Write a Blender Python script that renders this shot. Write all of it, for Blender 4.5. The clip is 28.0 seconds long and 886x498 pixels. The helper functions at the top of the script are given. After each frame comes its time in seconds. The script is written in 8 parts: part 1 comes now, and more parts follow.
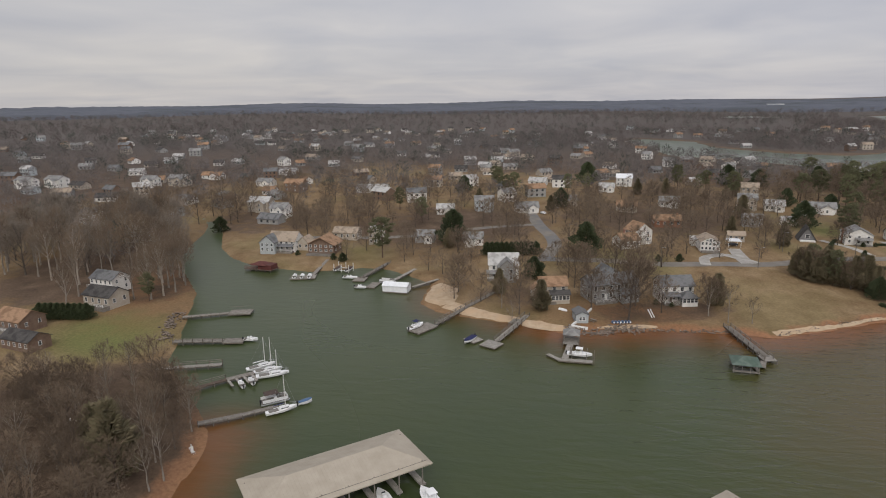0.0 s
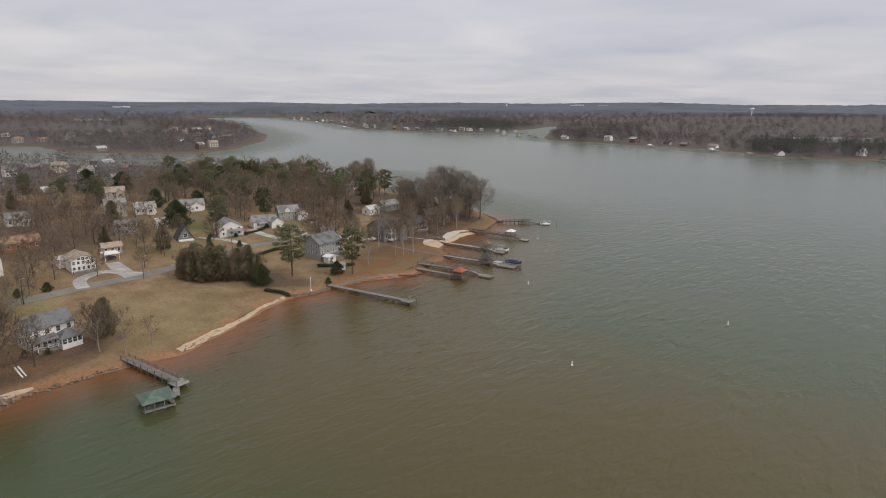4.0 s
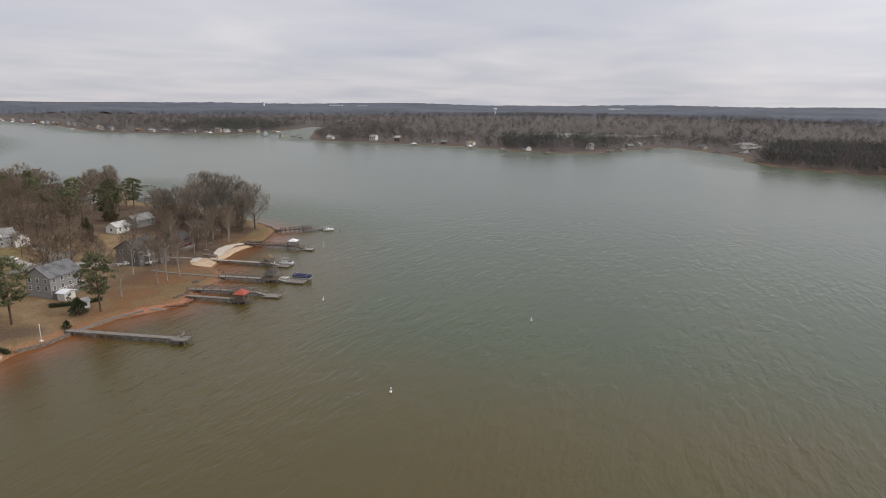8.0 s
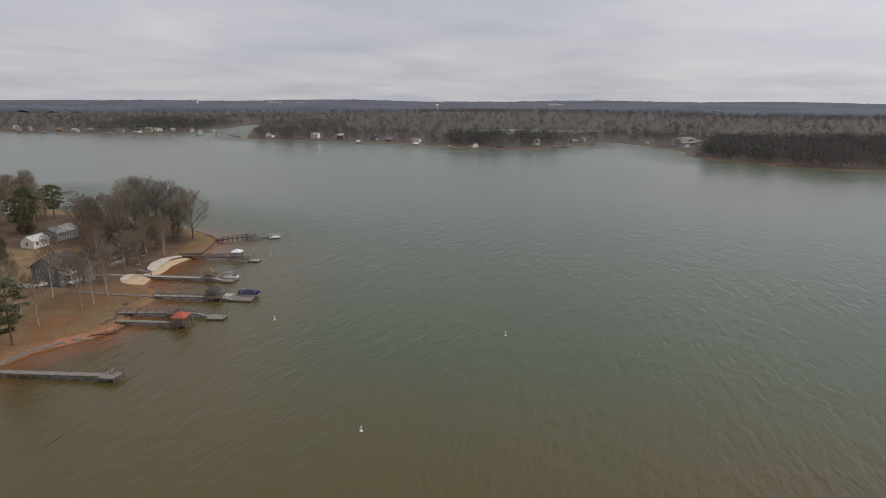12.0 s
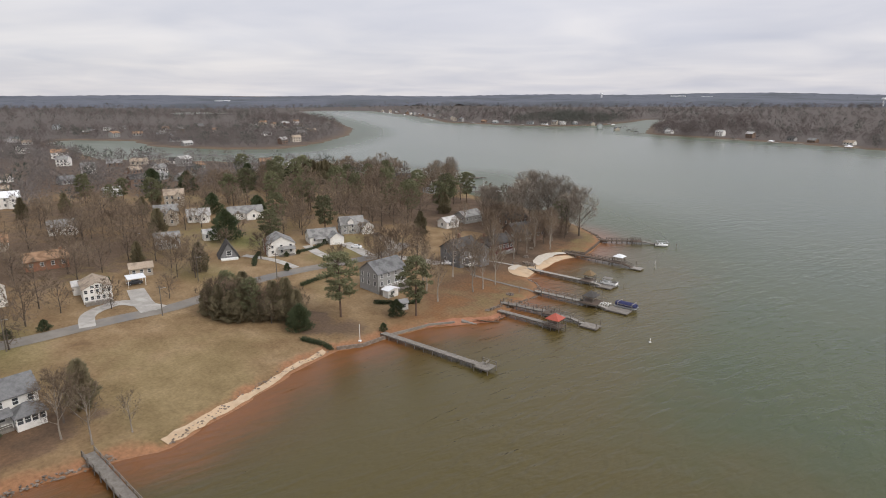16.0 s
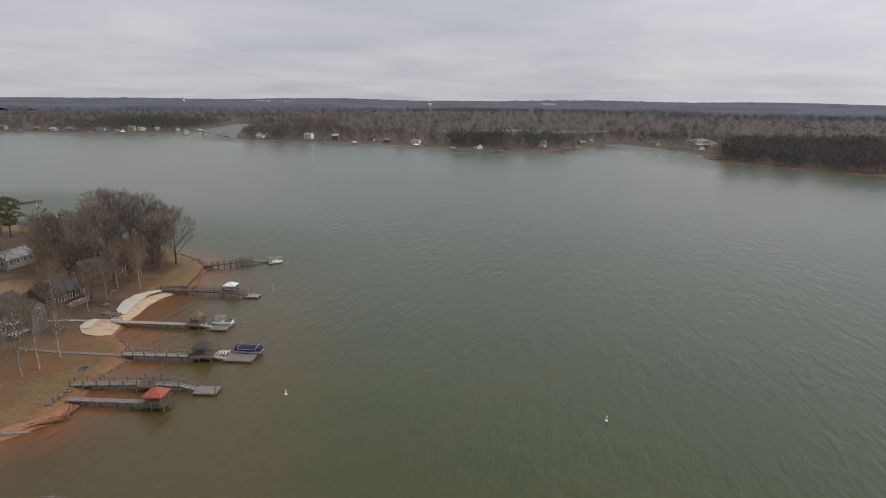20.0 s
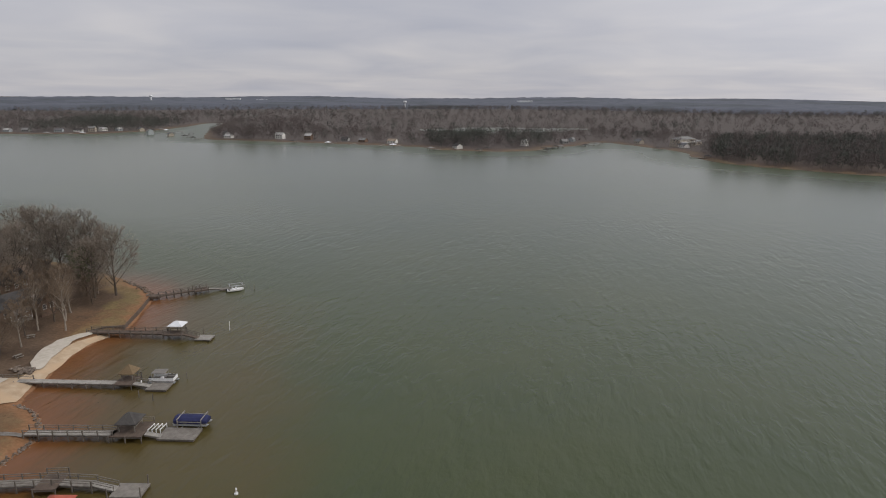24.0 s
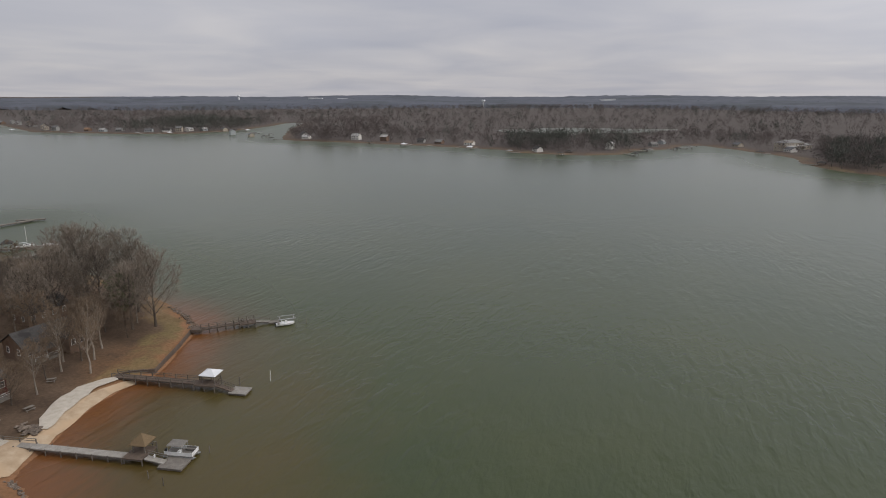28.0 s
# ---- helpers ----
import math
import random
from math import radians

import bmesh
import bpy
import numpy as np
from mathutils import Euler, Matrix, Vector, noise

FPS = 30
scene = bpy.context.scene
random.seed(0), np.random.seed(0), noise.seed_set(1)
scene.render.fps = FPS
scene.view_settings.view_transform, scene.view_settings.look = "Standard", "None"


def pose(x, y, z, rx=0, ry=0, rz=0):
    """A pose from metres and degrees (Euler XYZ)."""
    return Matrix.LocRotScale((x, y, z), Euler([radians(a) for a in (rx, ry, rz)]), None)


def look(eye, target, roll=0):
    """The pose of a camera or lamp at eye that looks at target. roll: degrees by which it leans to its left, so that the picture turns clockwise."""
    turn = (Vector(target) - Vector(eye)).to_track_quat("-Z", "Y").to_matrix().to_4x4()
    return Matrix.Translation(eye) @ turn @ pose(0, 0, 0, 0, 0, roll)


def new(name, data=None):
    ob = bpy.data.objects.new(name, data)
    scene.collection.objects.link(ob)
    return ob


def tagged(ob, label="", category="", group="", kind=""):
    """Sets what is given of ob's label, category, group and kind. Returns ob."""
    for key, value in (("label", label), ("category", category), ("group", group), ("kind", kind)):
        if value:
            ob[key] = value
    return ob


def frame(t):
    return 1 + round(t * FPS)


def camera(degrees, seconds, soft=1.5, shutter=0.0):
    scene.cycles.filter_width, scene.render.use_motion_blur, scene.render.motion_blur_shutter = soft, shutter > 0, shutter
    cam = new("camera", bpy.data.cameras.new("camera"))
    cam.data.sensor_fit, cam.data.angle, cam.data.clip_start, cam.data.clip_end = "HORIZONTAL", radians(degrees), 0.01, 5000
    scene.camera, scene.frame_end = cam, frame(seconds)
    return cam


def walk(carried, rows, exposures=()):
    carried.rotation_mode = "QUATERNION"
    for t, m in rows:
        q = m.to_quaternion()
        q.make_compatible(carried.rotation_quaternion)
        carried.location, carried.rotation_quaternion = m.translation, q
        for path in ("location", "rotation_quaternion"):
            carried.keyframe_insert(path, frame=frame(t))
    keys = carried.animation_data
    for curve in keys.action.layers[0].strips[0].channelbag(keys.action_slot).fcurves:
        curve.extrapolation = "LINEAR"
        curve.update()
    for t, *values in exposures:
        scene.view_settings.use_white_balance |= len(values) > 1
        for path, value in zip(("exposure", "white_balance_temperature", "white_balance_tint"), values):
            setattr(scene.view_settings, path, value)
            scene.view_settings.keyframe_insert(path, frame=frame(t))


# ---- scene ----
cam = camera(71.7, 28.0, soft=1.0)
PATH = [
    (0, (35.75, -33.92, 67.50), (-60.44, -20.00, 43.96), -0.92),
    (0.5, (33.90, -33.17, 67.37), (-61.77, -16.29, 43.65), -0.91),
    (1, (31.61, -32.09, 66.99), (-63.36, -11.65, 43.25), -0.82),
    (1.5, (28.23, -30.24, 66.30), (-63.98, 0.35, 42.61), -0.59),
    (2, (23.86, -27.71, 65.48), (-52.39, 32.54, 41.87), -0.25),
    (2.5, (20.00, -25.12, 64.70), (-42.81, 49.06, 41.23), 0.08),
    (3, (17.18, -22.79, 64.21), (-39.18, 56.43, 40.79), 0.30),
    (3.5, (14.73, -20.18, 64.03), (-33.21, 64.40, 40.62), 0.20),
    (4, (12.48, -17.89, 63.88), (-31.00, 69.04, 40.35), 0.36),
    (4.5, (10.36, -15.71, 63.70), (-27.06, 73.98, 40.13), 0.59),
    (6.5, (2.02, -7.12, 62.82), (-15.78, 88.46, 39.45), 0.68),
    (7, (0.88, -4.72, 62.61), (-14.15, 91.34, 39.24), 0.67),
    (7.5, (0.19, -2.22, 62.42), (-10.82, 94.41, 39.14), 0.51),
    (8, (-0.51, 0.15, 62.26), (-8.61, 97.09, 39.09), 0.64),
    (8.5, (-1.57, 2.34, 62.20), (-7.21, 99.42, 38.91), 0.39),
    (9, (-2.53, 4.40, 62.15), (-6.24, 101.60, 38.93), 0.48),
    (9.5, (-3.35, 6.37, 62.12), (-5.50, 103.62, 38.89), 0.47),
    (10, (-4.15, 8.26, 62.10), (-5.30, 105.52, 38.88), 0.48),
    (10.5, (-4.96, 10.13, 62.10), (-5.29, 107.37, 38.76), 0.29),
    (11, (-5.69, 12.09, 62.13), (-5.62, 109.33, 38.79), 0.44),
    (11.5, (-6.55, 14.01, 62.31), (-5.47, 111.20, 38.80), 0.35),
    (13.5, (-9.80, 21.10, 63.29), (-13.63, 118.09, 39.24), 0.53),
    (14, (-10.26, 22.07, 63.63), (-34.33, 116.00, 39.19), 0.42),
    (14.5, (-10.28, 22.94, 64.08), (-53.20, 109.78, 39.23), 0.28),
    (15, (-10.85, 24.65, 64.31), (-60.50, 107.81, 39.42), 0.24),
    (15.5, (-11.96, 26.90, 64.25), (-65.15, 107.87, 39.46), 0.00),
    (16, (-13.15, 29.85, 64.04), (-68.55, 109.33, 39.29), -0.09),
    (16.5, (-14.46, 33.70, 63.77), (-64.32, 116.83, 39.21), 0.14),
    (17, (-16.14, 38.07, 63.41), (-50.36, 128.89, 39.28), 0.41),
    (17.5, (-18.51, 42.69, 63.12), (-39.46, 137.44, 38.99), 0.56),
    (18, (-20.66, 47.21, 62.81), (-32.70, 143.53, 38.79), 0.74),
    (18.5, (-22.11, 51.49, 62.48), (-27.11, 148.46, 38.56), 0.72),
    (19, (-23.15, 55.52, 62.18), (-24.18, 152.63, 38.32), 0.72),
    (19.5, (-24.07, 59.53, 61.98), (-23.53, 156.65, 38.17), 0.68),
    (20, (-24.71, 63.64, 61.88), (-21.82, 160.73, 38.11), 0.61),
    (20.5, (-25.27, 67.70, 61.83), (-20.25, 164.70, 38.05), 0.52),
    (22.5, (-26.84, 84.07, 61.83), (-19.03, 180.85, 37.90), 0.35),
    (23, (-27.14, 88.32, 61.89), (-16.36, 184.80, 37.92), 0.35),
    (23.5, (-27.32, 92.48, 62.11), (-16.40, 188.94, 38.10), 0.44),
    (24, (-27.47, 96.29, 62.41), (-20.76, 193.10, 38.27), 0.38),
    (24.5, (-27.39, 99.90, 62.75), (-24.99, 196.90, 38.57), 0.35),
    (25, (-27.14, 103.59, 63.14), (-25.49, 200.59, 38.88), 0.31),
    (25.5, (-26.92, 107.52, 63.60), (-25.57, 204.50, 39.22), 0.27),
    (26, (-26.86, 111.55, 64.02), (-25.57, 208.51, 39.57), 0.34),
    (26.5, (-26.97, 115.70, 64.36), (-27.38, 212.65, 39.85), 0.29),
    (27, (-27.19, 119.92, 64.58), (-30.01, 216.82, 40.02), 0.24),
    (27.5, (-27.31, 124.32, 64.71), (-32.08, 221.13, 40.14), 0.19),
    (28, (-27.30, 128.75, 64.74), (-32.73, 225.56, 40.29), 0.13),
]
EXPOSURES = [(0, 0.12), (3, 0.22), (7, 0.44), (8, 0.33), (9, 0.24), (10, 0.15), (11, 0.14), (13.5, 0.06), (14, 0.13), (15, 0.49), (16, 0.55), (17, 0.57), (18, 0.56), (19, 0.28), (20, 0.14), (25, 0.02), (28, 0.0)]
walk(cam, [(t, look(eye, target, roll)) for t, eye, target, roll in PATH], EXPOSURES)

# ---- sky and sun: a high overcast with soft streaks of cloud ----
SUN_UP, SUN_FROM = radians(42), radians(95)      # height of the sun, and its bearing clockwise from +y
world = bpy.data.worlds.new("overcast_sky")
scene.world = world
world.use_nodes = True
wt = world.node_tree
wt.nodes.clear()


def wnode(kind, **sets):
    n = wt.nodes.new(kind)
    for key, value in sets.items():
        if key in n.inputs:
            n.inputs[key].default_value = value
    return n


def ramp(tree, stops):
    n = tree.nodes.new("ShaderNodeValToRGB")
    while len(n.color_ramp.elements) < len(stops):
        n.color_ramp.elements.new(0.5)
    for e, (at, col) in zip(n.color_ramp.elements, stops):
        e.position, e.color = at, (*col, 1)
    return n


w_out, w_bg = wnode("ShaderNodeOutputWorld"), wnode("ShaderNodeBackground", Strength=1.0)
nishita = wnode("ShaderNodeTexSky")
nishita.sky_type, nishita.sun_disc, nishita.sun_elevation, nishita.sun_rotation = "NISHITA", False, SUN_UP, SUN_FROM
dim = wnode("ShaderNodeMix")
dim.data_type, dim.blend_type = "RGBA", "MULTIPLY"
dim.inputs[0].default_value, dim.inputs[7].default_value = 1.0, (0.08, 0.08, 0.08, 1)
coord, split = wnode("ShaderNodeTexCoord"), wnode("ShaderNodeSeparateXYZ")
lift = wnode("ShaderNodeMath")
lift.operation, lift.inputs[1].default_value = "ADD", 0.10
flat = wnode("ShaderNodeVectorMath")
flat.operation = "DIVIDE"
lifts = wnode("ShaderNodeCombineXYZ")
clouds = wnode("ShaderNodeTexNoise", Scale=0.8, Detail=5.0, Roughness=0.45, Distortion=0.5)
streaks = wnode("ShaderNodeTexNoise", Scale=0.55, Detail=3.0, Roughness=0.5, Distortion=0.3)
layer = ramp(wt, [(0.28, (0.475, 0.488, 0.535)), (0.5, (0.548, 0.55, 0.575)), (0.72, (0.625, 0.615, 0.615))])
broad = ramp(wt, [(0.3, (0.93, 0.935, 0.95)), (0.7, (1.05, 1.045, 1.035))])
fall = ramp(wt, [(0.0, (0.97, 0.935, 0.915)), (0.10, (0.99, 0.96, 0.95)), (0.24, (1.0, 1.0, 1.0)), (0.5, (1.13, 1.13, 1.15)), (1.0, (1.26, 1.26, 1.29))])
mul1, mul2 = wnode("ShaderNodeMix"), wnode("ShaderNodeMix")
for m in (mul1, mul2):
    m.data_type, m.blend_type = "RGBA", "MULTIPLY"
    m.inputs[0].default_value = 1.0
veil = wnode("ShaderNodeMix")
veil.data_type = "RGBA"
veil.inputs[0].default_value = 0.90
link = wt.links.new
link(coord.outputs["Generated"], split.inputs[0])
link(split.outputs[2], lift.inputs[0])
for n in range(3):
    link(lift.outputs[0], lifts.inputs[n])
link(coord.outputs["Generated"], flat.inputs[0])
link(lifts.outputs[0], flat.inputs[1])
link(flat.outputs[0], clouds.inputs["Vector"])
link(flat.outputs[0], streaks.inputs["Vector"])
link(clouds.outputs[0], layer.inputs[0])
link(streaks.outputs[0], broad.inputs[0])
link(split.outputs[2], fall.inputs[0])
link(layer.outputs[0], mul1.inputs[6])
link(broad.outputs[0], mul1.inputs[7])
link(mul1.outputs[2], mul2.inputs[6])
link(fall.outputs[0], mul2.inputs[7])
link(nishita.outputs[0], dim.inputs[6])
link(dim.outputs[2], veil.inputs[6])
link(mul2.outputs[2], veil.inputs[7])
# the sky is a little cooler to the north, and brighter round the veiled sun
cool = ramp(wt, [(0.35, (1.01, 1.0, 0.985)), (0.95, (0.985, 1.0, 1.05))])
half, dot, power, glow = wnode("ShaderNodeMath"), wnode("ShaderNodeVectorMath"), wnode("ShaderNodeMath"), wnode("ShaderNodeMath")
half.operation, half.inputs[1].default_value, half.inputs[2].default_value = "MULTIPLY_ADD", 0.5, 0.5
link(split.outputs[1], half.inputs[0])
link(half.outputs[0], cool.inputs[0])
dot.operation = "DOT_PRODUCT"
dot.inputs[1].default_value = (math.sin(SUN_FROM) * math.cos(SUN_UP), math.cos(SUN_FROM) * math.cos(SUN_UP), math.sin(SUN_UP))
link(coord.outputs["Generated"], dot.inputs[0])
dot_up = wnode("ShaderNodeMath")
dot_up.operation, dot_up.inputs[1].default_value = "MAXIMUM", 0.0
link(dot.outputs["Value"], dot_up.inputs[0])
power.operation, power.inputs[1].default_value = "POWER", 2.0
link(dot_up.outputs[0], power.inputs[0])
glow.operation, glow.inputs[1].default_value, glow.inputs[2].default_value = "MULTIPLY_ADD", 0.9, 0.93
link(power.outputs[0], glow.inputs[0])
link(glow.outputs[0], w_bg.inputs[1])
tinted = wnode("ShaderNodeMix")
tinted.data_type, tinted.blend_type = "RGBA", "MULTIPLY"
tinted.inputs[0].default_value = 1.0
link(veil.outputs[2], tinted.inputs[6])
link(cool.outputs[0], tinted.inputs[7])
link(tinted.outputs[2], w_bg.inputs[0])
link(w_bg.outputs[0], w_out.inputs[0])

sun = new("sun", bpy.data.lights.new("sun", "SUN"))
sun.data.energy, sun.data.angle, sun.data.color = 0.98, radians(16), (1.0, 0.93, 0.83)
sun_way = Vector((math.sin(SUN_FROM) * math.cos(SUN_UP), math.cos(SUN_FROM) * math.cos(SUN_UP), math.sin(SUN_UP)))
sun.matrix_world = look(sun_way * 300, (0, 0, 0))


# ---- materials ----
def material(name, stops, scale=1.0, detail=4.0, rough=0.85, bump=0.0, bump_scale=None, metal=0.0, vary=0.0,
             stretch=(1, 1, 1), spots=None, spec=0.3, by_object=True):
    """A mottled surface: noise through a colour ramp, a second larger stain, some change from piece to piece, fine relief."""
    m = bpy.data.materials.new(name)
    m.use_nodes = True
    t = m.node_tree
    b = t.nodes["Principled BSDF"]
    b.inputs["Roughness"].default_value, b.inputs["Metallic"].default_value = rough, metal
    b.inputs["Specular IOR Level"].default_value = spec
    tc, mp = t.nodes.new("ShaderNodeTexCoord"), t.nodes.new("ShaderNodeMapping")
    mp.inputs["Scale"].default_value = stretch
    t.links.new(tc.outputs["Object"], mp.inputs[0])
    n = t.nodes.new("ShaderNodeTexNoise")
    n.inputs["Scale"].default_value, n.inputs["Detail"].default_value = scale, detail
    n.inputs["Roughness"].default_value = 0.62
    t.links.new(mp.outputs[0], n.inputs["Vector"])
    step = 0.5 / max(1, len(stops) - 1)
    r = ramp(t, [(0.25 + step * i, c) for i, c in enumerate(stops)])
    t.links.new(n.outputs[0], r.inputs[0])
    last = r.outputs[0]
    if spots:
        n2 = t.nodes.new("ShaderNodeTexNoise")
        n2.inputs["Scale"].default_value, n2.inputs["Detail"].default_value = scale * spots[1], 3
        t.links.new(mp.outputs[0], n2.inputs["Vector"])
        r2 = ramp(t, [(0.48, (0, 0, 0)), (0.62, (1, 1, 1))])
        t.links.new(n2.outputs[0], r2.inputs[0])
        mx = t.nodes.new("ShaderNodeMix")
        mx.data_type = "RGBA"
        mx.inputs[7].default_value = (*spots[0], 1)
        t.links.new(r2.outputs[0], mx.inputs[0])
        t.links.new(last, mx.inputs[6])
        last = mx.outputs[2]
    if vary:
        info = t.nodes.new("ShaderNodeObjectInfo" if by_object else "ShaderNodeNewGeometry")
        hv, mr = t.nodes.new("ShaderNodeHueSaturation"), t.nodes.new("ShaderNodeMapRange")
        mr.inputs[3].default_value, mr.inputs[4].default_value = 1 - vary, 1 + vary
        t.links.new(info.outputs["Random" if by_object else "Random Per Island"], mr.inputs[0])
        t.links.new(mr.outputs[0], hv.inputs["Value"])
        t.links.new(last, hv.inputs["Color"])
        last = hv.outputs[0]
    t.links.new(last, b.inputs["Base Color"])
    if bump:
        nb, bp = t.nodes.new("ShaderNodeTexNoise"), t.nodes.new("ShaderNodeBump")
        nb.inputs["Scale"].default_value, nb.inputs["Detail"].default_value = bump_scale or scale * 4, 3
        t.links.new(mp.outputs[0], nb.inputs["Vector"])
        bp.inputs["Strength"].default_value, bp.inputs["Distance"].default_value = bump, 0.1
        t.links.new(nb.outputs[0], bp.inputs["Height"])
        t.links.new(bp.outputs[0], b.inputs["Normal"])
    return m


def banded(m, axis, period, depth=0.6, dark=0.75):
    """Adds regular courses (siding, shingles, deck boards) across an axis: relief and a thin dark joint."""
    t = m.node_tree
    b = t.nodes["Principled BSDF"]
    tc, sp = t.nodes.new("ShaderNodeTexCoord"), t.nodes.new("ShaderNodeSeparateXYZ")
    t.links.new(tc.outputs["Object"], sp.inputs[0])
    md, dv = t.nodes.new("ShaderNodeMath"), t.nodes.new("ShaderNodeMath")
    dv.operation, dv.inputs[1].default_value = "DIVIDE", period
    md.operation = "FRACT"
    t.links.new(sp.outputs[axis], dv.inputs[0])
    t.links.new(dv.outputs[0], md.inputs[0])
    r = ramp(t, [(0.0, (dark,) * 3), (0.12, (1, 1, 1))])
    t.links.new(md.outputs[0], r.inputs[0])
    mx = t.nodes.new("ShaderNodeMix")
    mx.data_type, mx.blend_type = "RGBA", "MULTIPLY"
    mx.inputs[0].default_value = 1.0
    src = b.inputs["Base Color"].links[0].from_socket
    t.links.new(src, mx.inputs[6])
    t.links.new(r.outputs[0], mx.inputs[7])
    t.links.new(mx.outputs[2], b.inputs["Base Color"])
    bp = t.nodes.new("ShaderNodeBump")
    bp.inputs["Strength"].default_value, bp.inputs["Distance"].default_value = depth, 0.03
    t.links.new(md.outputs[0], bp.inputs["Height"])
    t.links.new(bp.outputs[0], b.inputs["Normal"])
    return m


MAT = {}
MAT["deck"] = banded(material("weathered_decking", [(0.125, 0.110, 0.092), (0.205, 0.185, 0.160), (0.285, 0.262, 0.232)], 0.9, 5, 0.9, vary=0.12), 0, 0.30, dark=0.6)
MAT["deck_brown"] = banded(material("brown_decking", [(0.075, 0.055, 0.042), (0.12, 0.09, 0.07), (0.17, 0.13, 0.10)], 0.9, 5, 0.9, vary=0.12), 0, 0.30, dark=0.6)
MAT["deck_pale"] = banded(material("pale_decking", [(0.195, 0.178, 0.155), (0.280, 0.260, 0.230), (0.365, 0.342, 0.305)], 0.9, 5, 0.85, vary=0.1), 0, 0.30, dark=0.65)
MAT["post"] = material("weathered_post", [(0.10, 0.085, 0.07), (0.19, 0.165, 0.14)], 2.0, 4, 0.9, vary=0.2, stretch=(1, 1, 0.2))
MAT["rail"] = material("grey_rail_timber", [(0.150, 0.132, 0.110), (0.245, 0.222, 0.190)], 1.5, 4, 0.9, vary=0.15)
MAT["white_paint"] = material("white_paint", [(0.62, 0.61, 0.58), (0.76, 0.75, 0.72)], 1.2, 4, 0.6, vary=0.06)
MAT["trim"] = material("white_trim", [(0.60, 0.60, 0.58), (0.75, 0.74, 0.72)], 1.5, 3, 0.6)
MAT["metal_grey"] = material("galvanised_metal", [(0.30, 0.31, 0.32), (0.45, 0.46, 0.47)], 3, 3, 0.5, metal=0.3)
MAT["dark"] = material("dark_rubber", [(0.02, 0.02, 0.022), (0.045, 0.045, 0.045)], 3, 3, 0.7)
MAT["glass"] = material("window_glass", [(0.03, 0.035, 0.04), (0.07, 0.075, 0.08)], 0.5, 2, 0.12, spec=0.6, vary=0.3)
MAT["door"] = material("painted_door", [(0.14, 0.10, 0.08), (0.22, 0.17, 0.14)], 2, 3, 0.6, vary=0.3)
MAT["brick"] = banded(material("red_brick", [(0.15, 0.075, 0.055), (0.24, 0.125, 0.09), (0.30, 0.18, 0.14)], 6, 4, 0.9, vary=0.1), 2, 0.23, dark=0.8)
MAT["clay_brick"] = banded(material("orange_brick", [(0.22, 0.10, 0.06), (0.32, 0.16, 0.10)], 5, 4, 0.9), 2, 0.23, dark=0.8)


def siding(name, a, b):
    return banded(material(name, [a, tuple((p + q) / 2 for p, q in zip(a, b)), b], 0.7, 4, 0.75, vary=0.05), 2, 0.2, dark=0.82)


MAT["white_siding"] = siding("white_siding", (0.62, 0.60, 0.56), (0.78, 0.76, 0.72))
MAT["grey_siding"] = siding("grey_siding", (0.24, 0.235, 0.225), (0.33, 0.325, 0.31))
MAT["slate_siding"] = siding("slate_siding", (0.135, 0.135, 0.135), (0.20, 0.20, 0.20))
MAT["tan_siding"] = siding("tan_siding", (0.36, 0.31, 0.25), (0.48, 0.43, 0.36))
MAT["blue_siding"] = siding("pale_blue_siding", (0.34, 0.37, 0.375), (0.44, 0.465, 0.47))
MAT["brown_siding"] = siding("brown_siding", (0.14, 0.09, 0.065), (0.22, 0.15, 0.11))
MAT["red_siding"] = siding("barn_red_siding", (0.085, 0.030, 0.026), (0.13, 0.045, 0.038))


def shingle(name, a, b):
    return material(name, [a, tuple((p + q) / 2 for p, q in zip(a, b)), b], 2.2, 6, 0.92, bump=0.35, bump_scale=6,
                    spots=(tuple(0.8 * p for p in a), 0.18), vary=0.06)


MAT["roof_grey"] = shingle("grey_shingles", (0.185, 0.18, 0.172), (0.29, 0.285, 0.27))
MAT["roof_slate"] = shingle("slate_blue_shingles", (0.12, 0.12, 0.12), (0.19, 0.19, 0.19))
MAT["roof_dark"] = shingle("charcoal_shingles", (0.050, 0.046, 0.043), (0.088, 0.082, 0.077))
MAT["roof_brown"] = shingle("brown_shingles", (0.24, 0.145, 0.085), (0.36, 0.23, 0.145))
MAT["roof_tan"] = shingle("tan_shingles", (0.27, 0.215, 0.16), (0.38, 0.31, 0.24))
MAT["roof_pale"] = shingle("pale_shingles", (0.36, 0.35, 0.33), (0.50, 0.49, 0.47))
MAT["roof_red"] = material("red_metal_roof", [(0.29, 0.065, 0.042), (0.40, 0.10, 0.068)], 1.2, 4, 0.6, bump=0.15)
MAT["roof_green"] = material("green_metal_roof", [(0.060, 0.090, 0.070), (0.095, 0.135, 0.105)], 0.9, 5, 0.7, spots=((0.115, 0.150, 0.125), 0.5))
MAT["roof_white"] = material("white_metal_roof", [(0.62, 0.63, 0.64), (0.78, 0.79, 0.80)], 0.8, 4, 0.5, vary=0.05)
MAT["roof_beige"] = banded(material("beige_metal_roof", [(0.31, 0.27, 0.21), (0.36, 0.315, 0.25), (0.41, 0.36, 0.29)], 0.35, 5, 0.6), 0, 0.6, 0.4, 0.93)
MAT["thatch"] = material("straw_thatch", [(0.13, 0.09, 0.05), (0.23, 0.165, 0.095)], 6, 5, 0.95, bump=0.6, stretch=(1, 1, 0.2))
